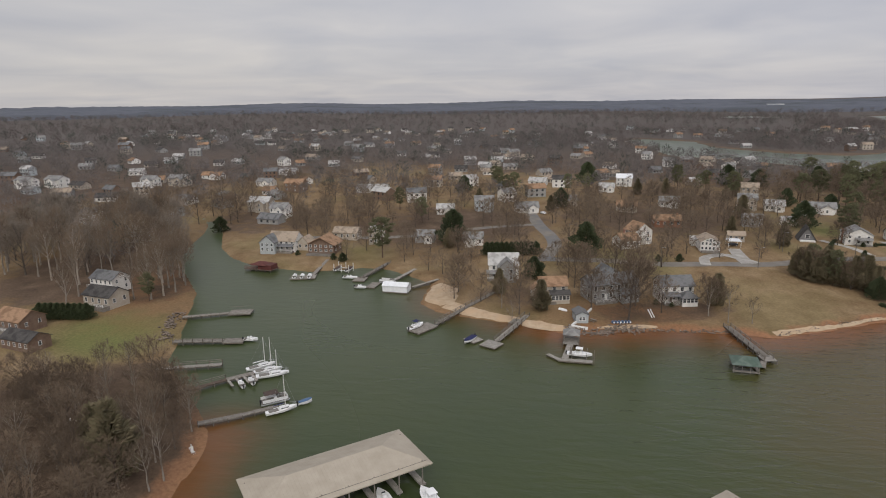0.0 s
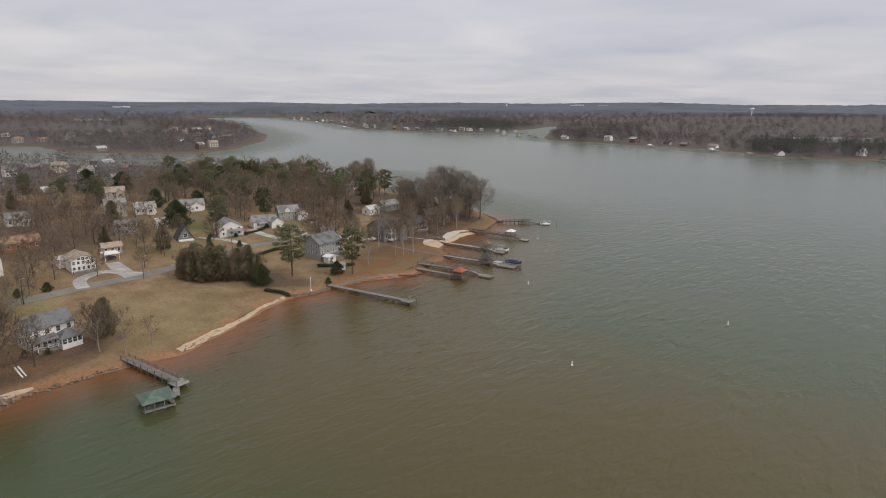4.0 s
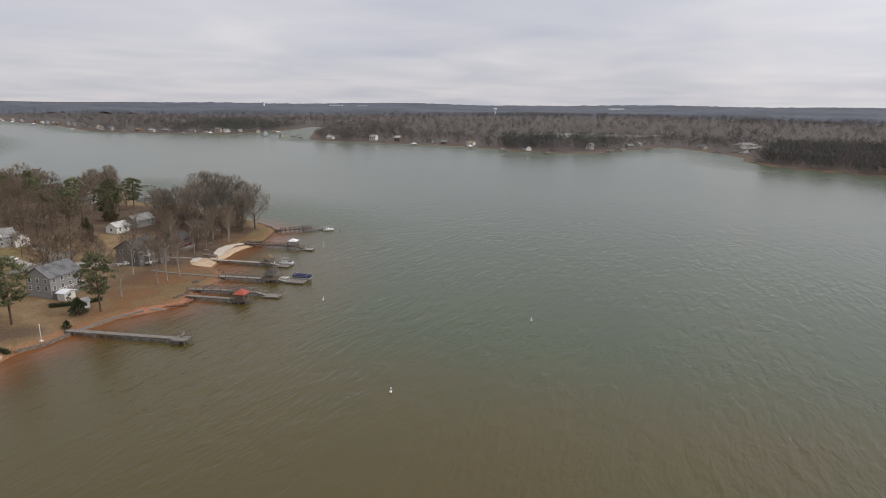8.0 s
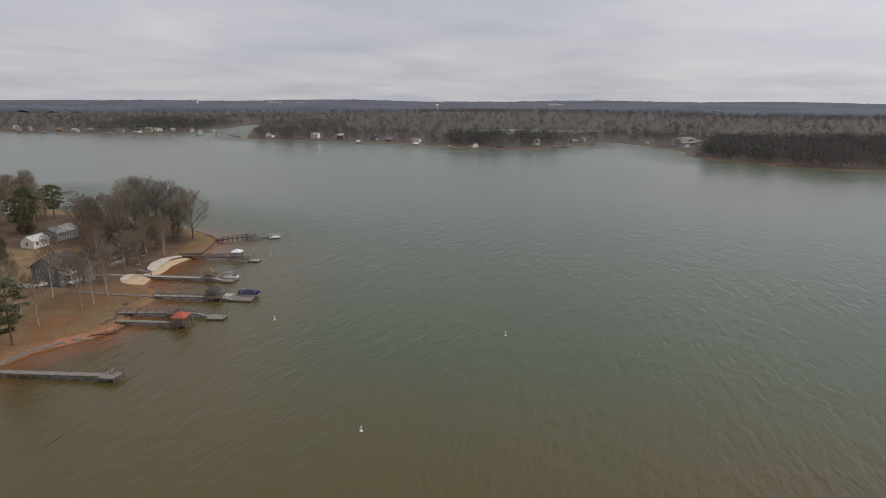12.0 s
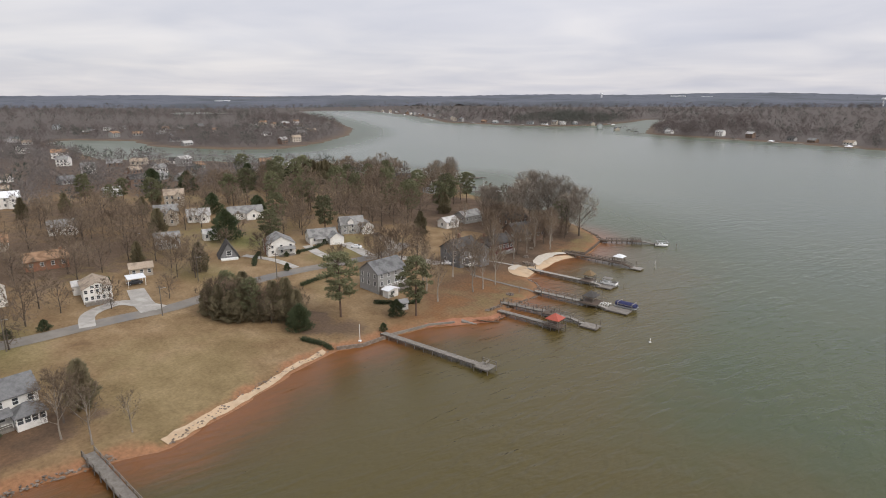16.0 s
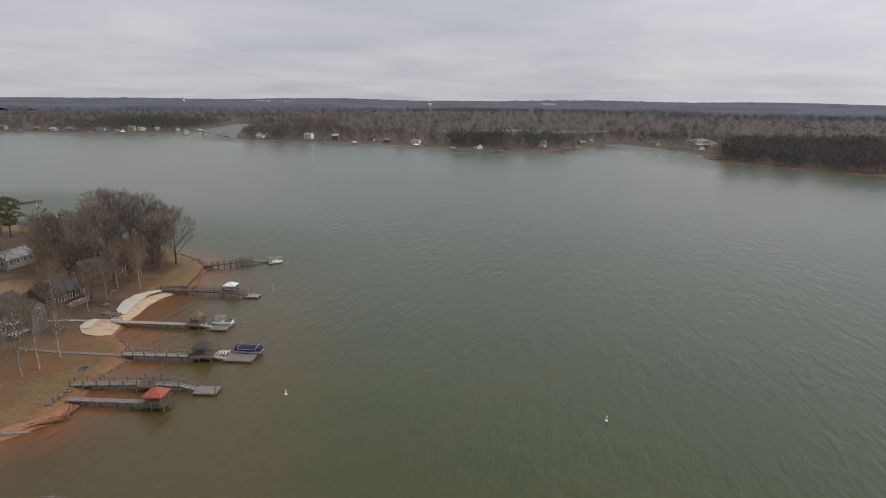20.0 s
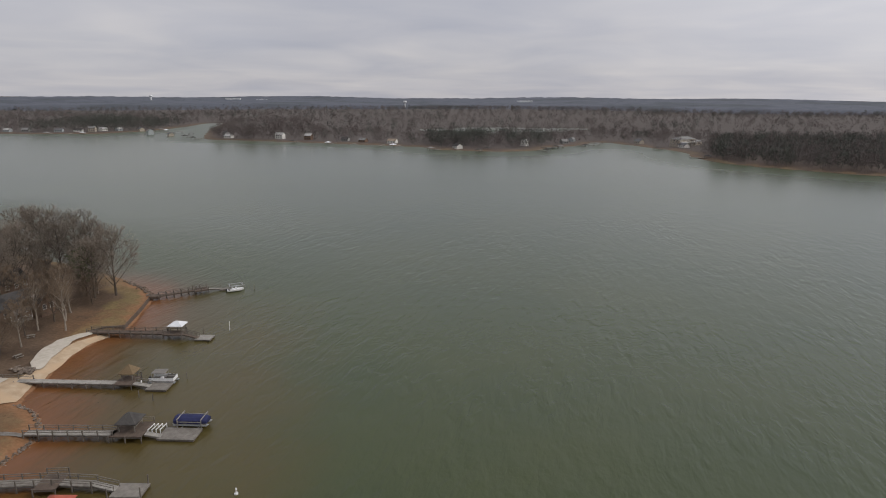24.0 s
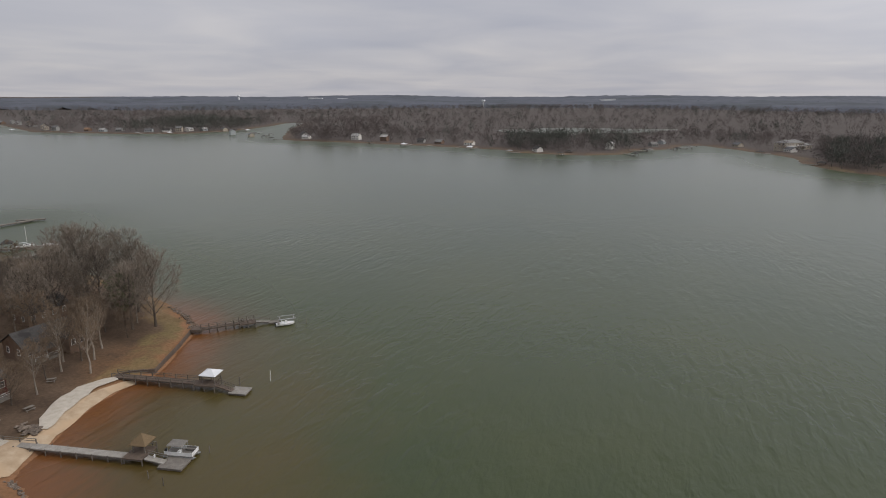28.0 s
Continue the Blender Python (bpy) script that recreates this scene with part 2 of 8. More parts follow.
MAT["gelcoat"] = material("white_gelcoat", [(0.66, 0.66, 0.65), (0.80, 0.80, 0.79)], 0.8, 3, 0.35, spec=0.5, vary=0.05)
MAT["boat_blue"] = material("blue_boat_cover", [(0.014, 0.017, 0.055), (0.030, 0.035, 0.105)], 1.5, 4, 0.8, bump=0.4)
MAT["boat_brown"] = material("brown_canvas", [(0.05, 0.035, 0.03), (0.10, 0.07, 0.06)], 1.5, 4, 0.85, bump=0.4)
MAT["canvas_grey"] = material("grey_canvas", [(0.14, 0.13, 0.115), (0.22, 0.205, 0.185)], 1.2, 4, 0.85, bump=0.3)
MAT["alu"] = material("brushed_aluminium", [(0.42, 0.43, 0.44), (0.56, 0.57, 0.58)], 2, 3, 0.45, metal=0.4)
MAT["plastic_blue"] = material("blue_plastic", [(0.045, 0.09, 0.17), (0.09, 0.15, 0.25)], 2, 2, 0.5, vary=0.2)
MAT["bark"] = material("grey_brown_bark", [(0.16, 0.132, 0.106), (0.265, 0.23, 0.19), (0.38, 0.335, 0.285)], 1.6, 5, 0.95, vary=0.25, stretch=(1, 1, 0.25), bump=0.4)
MAT["bark_dark"] = material("brown_bark", [(0.060, 0.046, 0.036), (0.105, 0.084, 0.068), (0.15, 0.125, 0.105)], 1.6, 5, 0.95, vary=0.25, stretch=(1, 1, 0.25), bump=0.4)
MAT["twig"] = material("winter_twigs", [(0.116, 0.083, 0.056), (0.192, 0.143, 0.100)], 0.35, 3, 0.95, vary=0.28)
MAT["twig_pale"] = material("pale_winter_twigs", [(0.165, 0.138, 0.112), (0.255, 0.215, 0.175)], 0.35, 3, 0.95, vary=0.2)
MAT["twig_mass"] = material("winter_twig_mass", [(0.115, 0.084, 0.058), (0.165, 0.124, 0.088), (0.215, 0.168, 0.122)], 0.06, 4, 0.95)
MAT["pine_bark"] = material("pine_bark", [(0.07, 0.045, 0.032), (0.15, 0.10, 0.075)], 2.2, 5, 0.95, stretch=(1, 1, 0.3), bump=0.4)
MAT["needles"] = material("pine_needles", [(0.072, 0.075, 0.037), (0.115, 0.116, 0.060), (0.160, 0.155, 0.086)], 0.7, 4, 0.8, vary=0.25)
MAT["cedar"] = material("cedar_foliage", [(0.085, 0.074, 0.042), (0.130, 0.110, 0.064), (0.185, 0.150, 0.095)], 0.8, 4, 0.85, vary=0.25)
MAT["holly"] = material("evergreen_leaves", [(0.026, 0.036, 0.017), (0.050, 0.064, 0.028), (0.08, 0.085, 0.045)], 1.2, 4, 0.7, vary=0.2)
# Far woods: aerial haze is painted into these colours, bluest in the hazy ones.
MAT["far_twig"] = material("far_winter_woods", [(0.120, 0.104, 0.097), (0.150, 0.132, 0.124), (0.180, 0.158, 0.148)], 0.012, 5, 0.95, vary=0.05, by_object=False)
MAT["hazy_twig"] = material("haze_tinted_winter_woods", [(0.120, 0.125, 0.145), (0.140, 0.145, 0.164), (0.162, 0.166, 0.184)], 0.006, 5, 0.95, vary=0.05, by_object=False)
MAT["hazy_pine"] = material("haze_tinted_pine_woods", [(0.095, 0.104, 0.122), (0.112, 0.122, 0.140)], 0.006, 5, 0.95, vary=0.05, by_object=False)
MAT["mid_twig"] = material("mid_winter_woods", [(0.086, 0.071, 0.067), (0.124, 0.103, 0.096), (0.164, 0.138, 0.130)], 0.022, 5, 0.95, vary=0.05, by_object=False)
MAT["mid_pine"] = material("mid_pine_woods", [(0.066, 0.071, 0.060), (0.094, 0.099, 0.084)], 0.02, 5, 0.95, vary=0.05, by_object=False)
MAT["hazy_canopy"] = material("haze_tinted_canopy", [(0.076, 0.083, 0.103), (0.094, 0.101, 0.122), (0.112, 0.118, 0.138)], 0.025, 7, 0.95, bump=0.4, bump_scale=0.1, spots=((0.070, 0.077, 0.088), 0.12))
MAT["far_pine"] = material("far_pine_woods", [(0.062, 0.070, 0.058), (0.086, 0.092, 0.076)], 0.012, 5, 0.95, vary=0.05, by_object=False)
MAT["rock"] = material("shore_stone", [(0.095, 0.073, 0.056), (0.165, 0.130, 0.102), (0.26, 0.215, 0.175)], 1.4, 4, 0.9, vary=0.3, by_object=False, bump=0.4)
MAT["sand"] = material("beach_sand", [(0.33, 0.235, 0.145), (0.42, 0.315, 0.21), (0.50, 0.395, 0.28)], 0.5, 6, 0.95, bump=0.2, spots=((0.46, 0.33, 0.21), 0.3))
MAT["pale_sand"] = material("white_sand", [(0.38, 0.335, 0.27), (0.54, 0.49, 0.415)], 0.9, 6, 0.95, bump=0.2)
MAT["asphalt"] = material("grey_asphalt", [(0.150, 0.134, 0.114), (0.195, 0.176, 0.150), (0.235, 0.214, 0.186)], 0.25, 6, 0.95, bump=0.1, spots=((0.15, 0.145, 0.14), 0.4))
MAT["concrete"] = material("pale_concrete", [(0.250, 0.234, 0.208), (0.325, 0.306, 0.276), (0.385, 0.366, 0.332)], 0.4, 6, 0.9, spots=((0.40, 0.38, 0.345), 0.5))
MAT["clay"] = material("red_clay", [(0.20, 0.085, 0.045), (0.28, 0.13, 0.075), (0.33, 0.18, 0.11)], 0.5, 6, 0.95, bump=0.3)
MAT["mulch"] = material("leaf_litter", [(0.07, 0.05, 0.035), (0.12, 0.085, 0.06), (0.17, 0.12, 0.085)], 0.8, 7, 0.95, bump=0.3)
MAT["car_white"] = material("white_car_paint", [(0.70, 0.70, 0.70), (0.78, 0.78, 0.78)], 0.5, 2, 0.25, spec=0.5)
MAT["car_dark"] = material("dark_car_paint", [(0.03, 0.035, 0.045), (0.05, 0.055, 0.065)], 0.5, 2, 0.25, spec=0.5)


# ---- helpers for meshes ----
class Geo:
    """Collects vertices and faces of one mesh."""

    def __init__(self):
        self.v, self.f = [], []

    def add(self, verts, faces):
        n = len(self.v)
        self.v += [tuple(p) for p in verts]
        self.f += [tuple(i + n for i in f) for f in faces]
        return self

    def box(self, c, s, rz=0.0, taper=1.0):
        x, y, z = (k / 2 for k in s)
        ca, sa = math.cos(rz), math.sin(rz)
        vs = []
        for kz, k in ((-z, 1.0), (z, taper)):
            for kx, ky in ((-x, -y), (x, -y), (x, y), (-x, y)):
                vs.append((c[0] + (kx * ca - ky * sa) * k, c[1] + (kx * sa + ky * ca) * k, c[2] + kz))
        return self.add(vs, [(3, 2, 1, 0), (4, 5, 6, 7), (0, 1, 5, 4), (1, 2, 6, 5), (2, 3, 7, 6), (3, 0, 4, 7)])

    def rod(self, a, b, r0, r1=None, sides=6):
        a, b = Vector(a), Vector(b)
        r1 = r0 if r1 is None else r1
        way = (b - a).normalized()
        side = way.orthogonal().normalized()
        up = way.cross(side)
        vs = []
        for p, r in ((a, r0), (b, r1)):
            for k in range(sides):
                t = 2 * math.pi * k / sides
                vs.append(p + (side * math.cos(t) + up * math.sin(t)) * r)
        fs = [(k, (k + 1) % sides, sides + (k + 1) % sides, sides + k) for k in range(sides)]
        return self.add(vs, fs + [tuple(range(sides))[::-1], tuple(range(sides, 2 * sides))])

    def beam(self, a, b, w, h):
        """A square timber from a to b."""
        a, b = Vector(a), Vector(b)
        way = (b - a).normalized()
        side = way.cross((0, 0, 1))
        side = side.normalized() if side.length > 1e-4 else Vector((1, 0, 0))
        up = side.cross(way)
        vs = [p + side * sx * w / 2 + up * sz * h / 2 for p in (a, b) for sx, sz in ((-1, -1), (1, -1), (1, 1), (-1, 1))]
        return self.add(vs, [(3, 2, 1, 0), (4, 5, 6, 7), (0, 1, 5, 4), (1, 2, 6, 5), (2, 3, 7, 6), (3, 0, 4, 7)])

    def mesh(self, name, mat, smooth=False):
        me = bpy.data.meshes.new(name)
        me.from_pydata(self.v, [], self.f)
        me.materials.append(MAT[mat] if isinstance(mat, str) else mat)
        if smooth:
            me.polygons.foreach_set("use_smooth", [True] * len(me.polygons))
        me.update()
        return me


def part(name, geo, mat, parent, label="", smooth=False):
    ob = new(name, geo if isinstance(geo, bpy.types.Mesh) else geo.mesh(name, mat, smooth))
    ob.parent = parent
    if label:
        ob["label"] = label
    return ob


def thing(name, label, category, at, rz=0.0, group=""):
    ob = new(name)
    ob.matrix_basis = pose(*at, 0, 0, rz)
    ob.empty_display_size = 0.3
    return tagged(ob, label, category, group)


def setting(name, geo, mat, label, category, kind="structure", smooth=False):
    return tagged(new(name, geo.mesh(name, mat, smooth)), label, category, kind=kind)


def ground_z(x, y):
    return max(0.0, float(height(np.array([x], float), np.array([y], float))[0]))


# ---- the lake's shoreline and the lie of the land ----
SHORE_SOUTH = [(4800, -600), (1500, -350), (400, -220), (120, -140), (20, -105), (-40, -80), (-65, -69), (-81, -66),
               (-90, -68), (-101, -73), (-115, -80), (-128, -86), (-142, -87), (-165, -90), (-190, -93), (-224, -106),
               (-254, -115), (-280, -115), (-305, -115), (-328, -118), (-352, -128)]
SHORE_COVE = [(-350, -124), (-328, -112), (-309, -106), (-264, -98), (-244, -90), (-230, -80), (-219, -65), (-212, -53), (-213, -42),
              (-214, -32), (-209, -21), (-195, -12), (-185, -6), (-174, -10), (-163, -13), (-154, -9), (-147, -1),
              (-142, 7), (-137, 14), (-131, 21), (-127, 26), (-127, 34), (-126, 43), (-125, 52), (-121, 65), (-117, 76)]
SHORE_FIELD = [(-113, 83), (-115, 100), (-118, 118), (-119, 133), (-115, 140), (-113, 149), (-109, 160), (-103, 166),
               (-98, 172), (-96.5, 180), (-97.5, 187), (-96.8, 196), (-95.6, 202), (-97.7, 208.5), (-102, 214), (-106.6, 216.6),
               (-107.8, 220), (-107.8, 228), (-108.2, 237), (-108.2, 245), (-106.4, 252.4), (-103, 257.6), (-102.8, 261), (-104.4, 275), (-106, 286), (-113, 296),
               (-124, 307), (-138, 318)]
SHORE_BACK = [(-165, 335), (-195, 352), (-225, 362), (-236, 372), (-250, 392), (-272, 412), (-300, 405), (-340, 402),
              (-420, 408), (-520, 395), (-640, 335), (-760, 365), (-900, 395), (-945, 440), (-850, 485), (-740, 452),
              (-640, 470), (-581, 518), (-606, 600), (-681, 734), (-793, 864), (-1023, 1056), (-1338, 1289), (-1690, 1570)]
SHORE_FAR = [(-1640, 1720), (-1444, 1667), (-1013, 1370), (-793, 1160), (-616, 1130), (-520, 1140), (-465, 1230),
             (-455, 1400), (-470, 1560), (-425, 1540), (-385, 1300), (-330, 1080), (-312, 1022), (-290, 1005),
             (-214, 978), (-90, 928), (0, 880), (20, 835), (50, 830), (85, 812), (136, 830), (165, 885), (205, 900),
             (240, 957), (268, 960), (286, 905), (300, 850), (308, 800), (289, 745), (288, 705), (298, 668), (332, 625),
             (360, 592), (430, 560), (600, 530), (900, 520), (1500, 560), (4800, 700)]
LAKE = np.array(SHORE_SOUTH + SHORE_COVE + SHORE_FIELD + SHORE_BACK + SHORE_FAR, float)


def inland(x, y):
    """Metres from the waterline: above zero on land, below zero on the lake."""
    px, py = np.ravel(np.asarray(x, float)), np.ravel(np.asarray(y, float))
    best, inside = np.full(px.shape, 1e18), np.zeros(px.shape, bool)
    for (ax, ay), (bx, by) in zip(LAKE, np.roll(LAKE, -1, axis=0)):
        ex, ey = bx - ax, by - ay
        s = np.clip(((px - ax) * ex + (py - ay) * ey) / (ex * ex + ey * ey), 0, 1)
        best = np.minimum(best, (px - ax - s * ex) ** 2 + (py - ay - s * ey) ** 2)
        if ay != by:
            inside ^= ((ay > py) != (by > py)) & (px < ex * (py - ay) / ey + ax)
    return (np.sqrt(best) * np.where(inside, -1, 1)).reshape(np.shape(x))


def height(x, y):
    """The ground's height: a low bank at the water, a gentle rise behind it, hills far off."""
    d = inland(x, y)
    up = np.clip(d, 0, None)
    bank = 0.95 * np.clip(up / 3.5, 0, 1) ** 0.8
    rise = 0.03 * np.minimum(up, 80) + 0.0105 * np.clip(up - 80, 0, 4200)
    roll = np.clip(up / 60, 0, 1) * (0.5 * np.sin(x / 31) * np.cos(y / 27) + 0.02 * np.minimum(up, 400) * np.sin(x / 310 + 1) * np.sin(y / 270))
    return np.where(d > 0, bank + rise + roll, np.clip(d * 0.12, -4, 0) - 0.05)


# ---- ground and water: one sheet each, fine near the houses, coarse towards the horizon ----
def axis_steps(lo, hi, step, far):
    xs = list(np.arange(lo, hi + 0.1, step))
    d, x = step, hi
    while x < far:
        d = d * 1.16 if x > 1250 else min(d * 1.16, 16)
        x = min(x + d, far)
        xs.append(x)
    d, x = step, lo
    while x > -far:
        d = d * 1.16 if x < -1150 else min(d * 1.16, 18)
        x = max(x - d, -far)
        xs.insert(0, x)
    return np.array(xs)


def sheet(name, xs, ys, zs, mat, attrs, label, category):
    nx, ny = len(xs), len(ys)
    gx, gy = np.meshgrid(xs, ys)
    verts = np.stack([gx.ravel(), gy.ravel(), zs.ravel()], 1)
    i = np.arange(nx * ny).reshape(ny, nx)
    faces = np.stack([i[:-1, :-1], i[:-1, 1:], i[1:, 1:], i[1:, :-1]], -1).reshape(-1, 4)
    me = bpy.data.meshes.new(name)
    me.from_pydata(verts.tolist(), [], faces.tolist())
    for key, values in attrs.items():
        a = me.attributes.new(key, "FLOAT", "POINT")
        a.data.foreach_set("value", np.ascontiguousarray(values.ravel(), dtype=np.float32))
    me.polygons.foreach_set("use_smooth", [True] * len(me.polygons))
    me.materials.append(mat)
    me.update()
    return tagged(new(name, me), label, category, kind="structure")


XS, YS = axis_steps(-262, -60, 2.0, 4900), axis_steps(-120, 312, 2.0, 4900)
GX, GY = np.meshgrid(XS, YS)
INLAND = inland(GX, GY)
GROUND = height(GX, GY)


def tex(t, scale, detail=5.0, rough=0.6, src=None, distort=0.0):
    n = t.nodes.new("ShaderNodeTexNoise")
    n.inputs["Scale"].default_value, n.inputs["Detail"].default_value = scale, detail
    n.inputs["Roughness"].default_value, n.inputs["Distortion"].default_value = rough, distort
    if src is not None:
        t.links.new(src, n.inputs["Vector"])
    return n.outputs[0]


def mixed(t, fac, a, b, blend="MIX"):
    m = t.nodes.new("ShaderNodeMix")
    m.data_type, m.blend_type = "RGBA", blend
    for sock, value in ((m.inputs[0], fac), (m.inputs[6], a), (m.inputs[7], b)):
        if isinstance(value, bpy.types.NodeSocket):
            t.links.new(value, sock)
        else:
            sock.default_value = (*value, 1) if isinstance(value, tuple) else value
    return m.outputs[2]


def math_node(t, op, a, b=0.0, c=None):
    m = t.nodes.new("ShaderNodeMath")
    m.operation = op
    for sock, value in zip(m.inputs, (a, b) if c is None else (a, b, c)):
        if isinstance(value, bpy.types.NodeSocket):
            t.links.new(value, sock)
        else:
            sock.default_value = value
    return m.outputs[0]


def between(t, value, lo, hi):
    m = t.nodes.new("ShaderNodeMapRange")
    m.interpolation_type = "SMOOTHSTEP"
    m.inputs[1].default_value, m.inputs[2].default_value = lo, hi
    t.links.new(value, m.inputs[0])
    return m.outputs[0]


def ground_material():
    m = bpy.data.materials.new("winter_ground")
    m.use_nodes = True
    t = m.node_tree
    b = t.nodes["Principled BSDF"]
    b.inputs["Roughness"].default_value, b.inputs["Specular IOR Level"].default_value = 0.95, 0.15
    pos = t.nodes.new("ShaderNodeTexCoord").outputs["Object"]

    def attr(name):
        a = t.nodes.new("ShaderNodeAttribute")
        a.attribute_name = name
        return a.outputs["Fac"]

    big, mid, fine = tex(t, 0.018, 4, src=pos), tex(t, 0.11, 6, src=pos), tex(t, 1.4, 5, src=pos)
    dry = ramp(t, [(0.3, (0.150, 0.096, 0.050)), (0.5, (0.212, 0.144, 0.078)), (0.7, (0.270, 0.194, 0.114))])
    t.links.new(mid, dry.inputs[0])
    green = ramp(t, [(0.3, (0.165, 0.125, 0.060)), (0.7, (0.235, 0.180, 0.090))])
    t.links.new(mid, green.inputs[0])
    litter = ramp(t, [(0.3, (0.070, 0.048, 0.033)), (0.6, (0.125, 0.086, 0.058)), (0.8, (0.18, 0.128, 0.088))])
    t.links.new(mid, litter.inputs[0])
    col = mixed(t, math_node(t, "MULTIPLY", between(t, big, 0.50, 0.62), 0.7), dry.outputs[0], green.outputs[0])
    col = mixed(t, attr("green"), col, (0.135, 0.145, 0.050))
    col = mixed(t, between(t, math_node(t, "ADD", attr("wooded"), math_node(t, "MULTIPLY", math_node(t, "SUBTRACT", mid, 0.5), 1.1)), 0.35, 0.65), col, litter.outputs[0])
    wet = math_node(t, "SUBTRACT", attr("inland"), math_node(t, "MULTIPLY", math_node(t, "SUBTRACT", mid, 0.35), 14.0))
    col = mixed(t, math_node(t, "MULTIPLY", math_node(t, "SUBTRACT", 1.0, between(t, wet, -1.0, 3.0)), attr("clay")), col, (0.26, 0.135, 0.072))
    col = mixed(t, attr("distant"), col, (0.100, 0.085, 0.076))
    col = mixed(t, math_node(t, "MULTIPLY", attr("earth"), between(t, mid, 0.34, 0.62)), col, (0.185, 0.098, 0.046))
    grain = ramp(t, [(0.25, (0.72, 0.72, 0.72)), (0.75, (1.25, 1.25, 1.25))])
    t.links.new(fine, grain.inputs[0])
    col = mixed(t, 1.0, col, grain.outputs[0], "MULTIPLY")
    t.links.new(col, b.inputs["Base Color"])
    bp = t.nodes.new("ShaderNodeBump")
    bp.inputs["Strength"].default_value, bp.inputs["Distance"].default_value = 0.5, 0.2
    t.links.new(fine, bp.inputs["Height"])
    t.links.new(bp.outputs[0], b.inputs["Normal"])
    return m


def water_material():
    m = bpy.data.materials.new("lake_water")
    m.use_nodes = True
    t = m.node_tree
    b = t.nodes["Principled BSDF"]
    b.inputs["IOR"].default_value = 1.33
    b.inputs["Specular IOR Level"].default_value = 0.5
    pos = t.nodes.new("ShaderNodeTexCoord").outputs["Object"]
    a = t.nodes.new("ShaderNodeAttribute")
    a.attribute_name = "offshore"
    off = a.outputs["Fac"]
    cl = t.nodes.new("ShaderNodeAttribute")
    cl.attribute_name = "clay"
    s = t.nodes.new("ShaderNodeAttribute")
    s.attribute_name = "silt"
    big, mid = tex(t, 0.02, 4, src=pos), tex(t, 0.07, 5, src=pos)
    wob = math_node(t, "MULTIPLY", math_node(t, "SUBTRACT", mid, 0.5), 9.0)
    bars = t.nodes.new("ShaderNodeMapping")
    bars.vector_type = "TEXTURE"
    bars.inputs["Rotation"].default_value, bars.inputs["Scale"].default_value = (0, 0, radians(70)), (9, 1.6, 1)
    t.links.new(pos, bars.inputs[0])
    wob = math_node(t, "MULTIPLY_ADD", math_node(t, "SUBTRACT", tex(t, 0.9, 3, 0.5, bars.outputs[0], 0.6), 0.5), 9.0, wob)
    reach = math_node(t, "ADD", off, wob)
    deep = ramp(t, [(0.35, (0.042, 0.057, 0.022)), (0.65, (0.050, 0.062, 0.022))])
    t.links.new(big, deep.inputs[0])
    murk = math_node(t, "ADD", s.outputs["Fac"], math_node(t, "MULTIPLY", math_node(t, "SUBTRACT", mid, 0.5), 0.5))
    col = mixed(t, between(t, murk, 0.15, 0.95), deep.outputs[0], (0.074, 0.058, 0.018))
    col = mixed(t, math_node(t, "MULTIPLY", math_node(t, "SUBTRACT", 1.0, between(t, reach, 2.0, 34.0)), math_node(t, "MULTIPLY", cl.outputs["Fac"], 0.8)), col, (0.086, 0.048, 0.016))
    col = mixed(t, math_node(t, "MULTIPLY", math_node(t, "SUBTRACT", 1.0, between(t, reach, -1.0, 15.0)), math_node(t, "MULTIPLY", cl.outputs["Fac"], 0.95)), col, (0.165, 0.064, 0.020))
    t.links.new(col, b.inputs["Base Color"])
    # wind waves in three sizes, their crests drawn out along one line, in gusts
    def crests(long, short):
        mp = t.nodes.new("ShaderNodeMapping")
        mp.vector_type = "TEXTURE"
        mp.inputs["Rotation"].default_value, mp.inputs["Scale"].default_value = (0, 0, radians(72)), (long, short, 1)
        t.links.new(pos, mp.inputs[0])
        return mp.outputs[0]

    w1, w2, w3 = tex(t, 0.6, 2, 0.5, crests(5.5, 2.0), 0.7), tex(t, 0.6, 2, 0.5, crests(2.4, 1.0), 0.5), tex(t, 1.1, 3, 0.5, crests(1.4, 0.8), 0.3)
    gust = between(t, tex(t, 0.022, 4, 0.55, pos), 0.36, 0.66)
    ca = t.nodes.new("ShaderNodeAttribute")
    ca.attribute_name = "calm"
    lee = t.nodes.new("ShaderNodeAttribute")
    lee.attribute_name = "lee"
    h = math_node(t, "ADD", math_node(t, "MULTIPLY", w1, 1.0), math_node(t, "ADD", math_node(t, "MULTIPLY", w2, 0.42), math_node(t, "MULTIPLY", w3, 0.2)))
    bp = t.nodes.new("ShaderNodeBump")
    bp.inputs["Distance"].default_value = 1.1
    power = math_node(t, "MULTIPLY", math_node(t, "MULTIPLY_ADD", gust, 0.23, 0.23), math_node(t, "MULTIPLY_ADD", ca.outputs["Fac"], -0.82, 1.0))
    t.links.new(math_node(t, "MULTIPLY", power, math_node(t, "MULTIPLY", math_node(t, "MULTIPLY_ADD", lee.outputs["Fac"], -0.5, 1.0), math_node(t, "MULTIPLY_ADD", between(t, off, 4.0, 50.0), 0.25, 0.75))), bp.inputs["Strength"])
    t.links.new(h, bp.inputs["Height"])
    t.links.new(bp.outputs[0], b.inputs["Normal"])
    t.links.new(math_node(t, "ADD", math_node(t, "MULTIPLY_ADD", ca.outputs["Fac"], 0.07, 0.13), math_node(t, "MULTIPLY_ADD", between(t, off, 15.0, 90.0), -0.14, 0.14)), b.inputs["Roughness"])
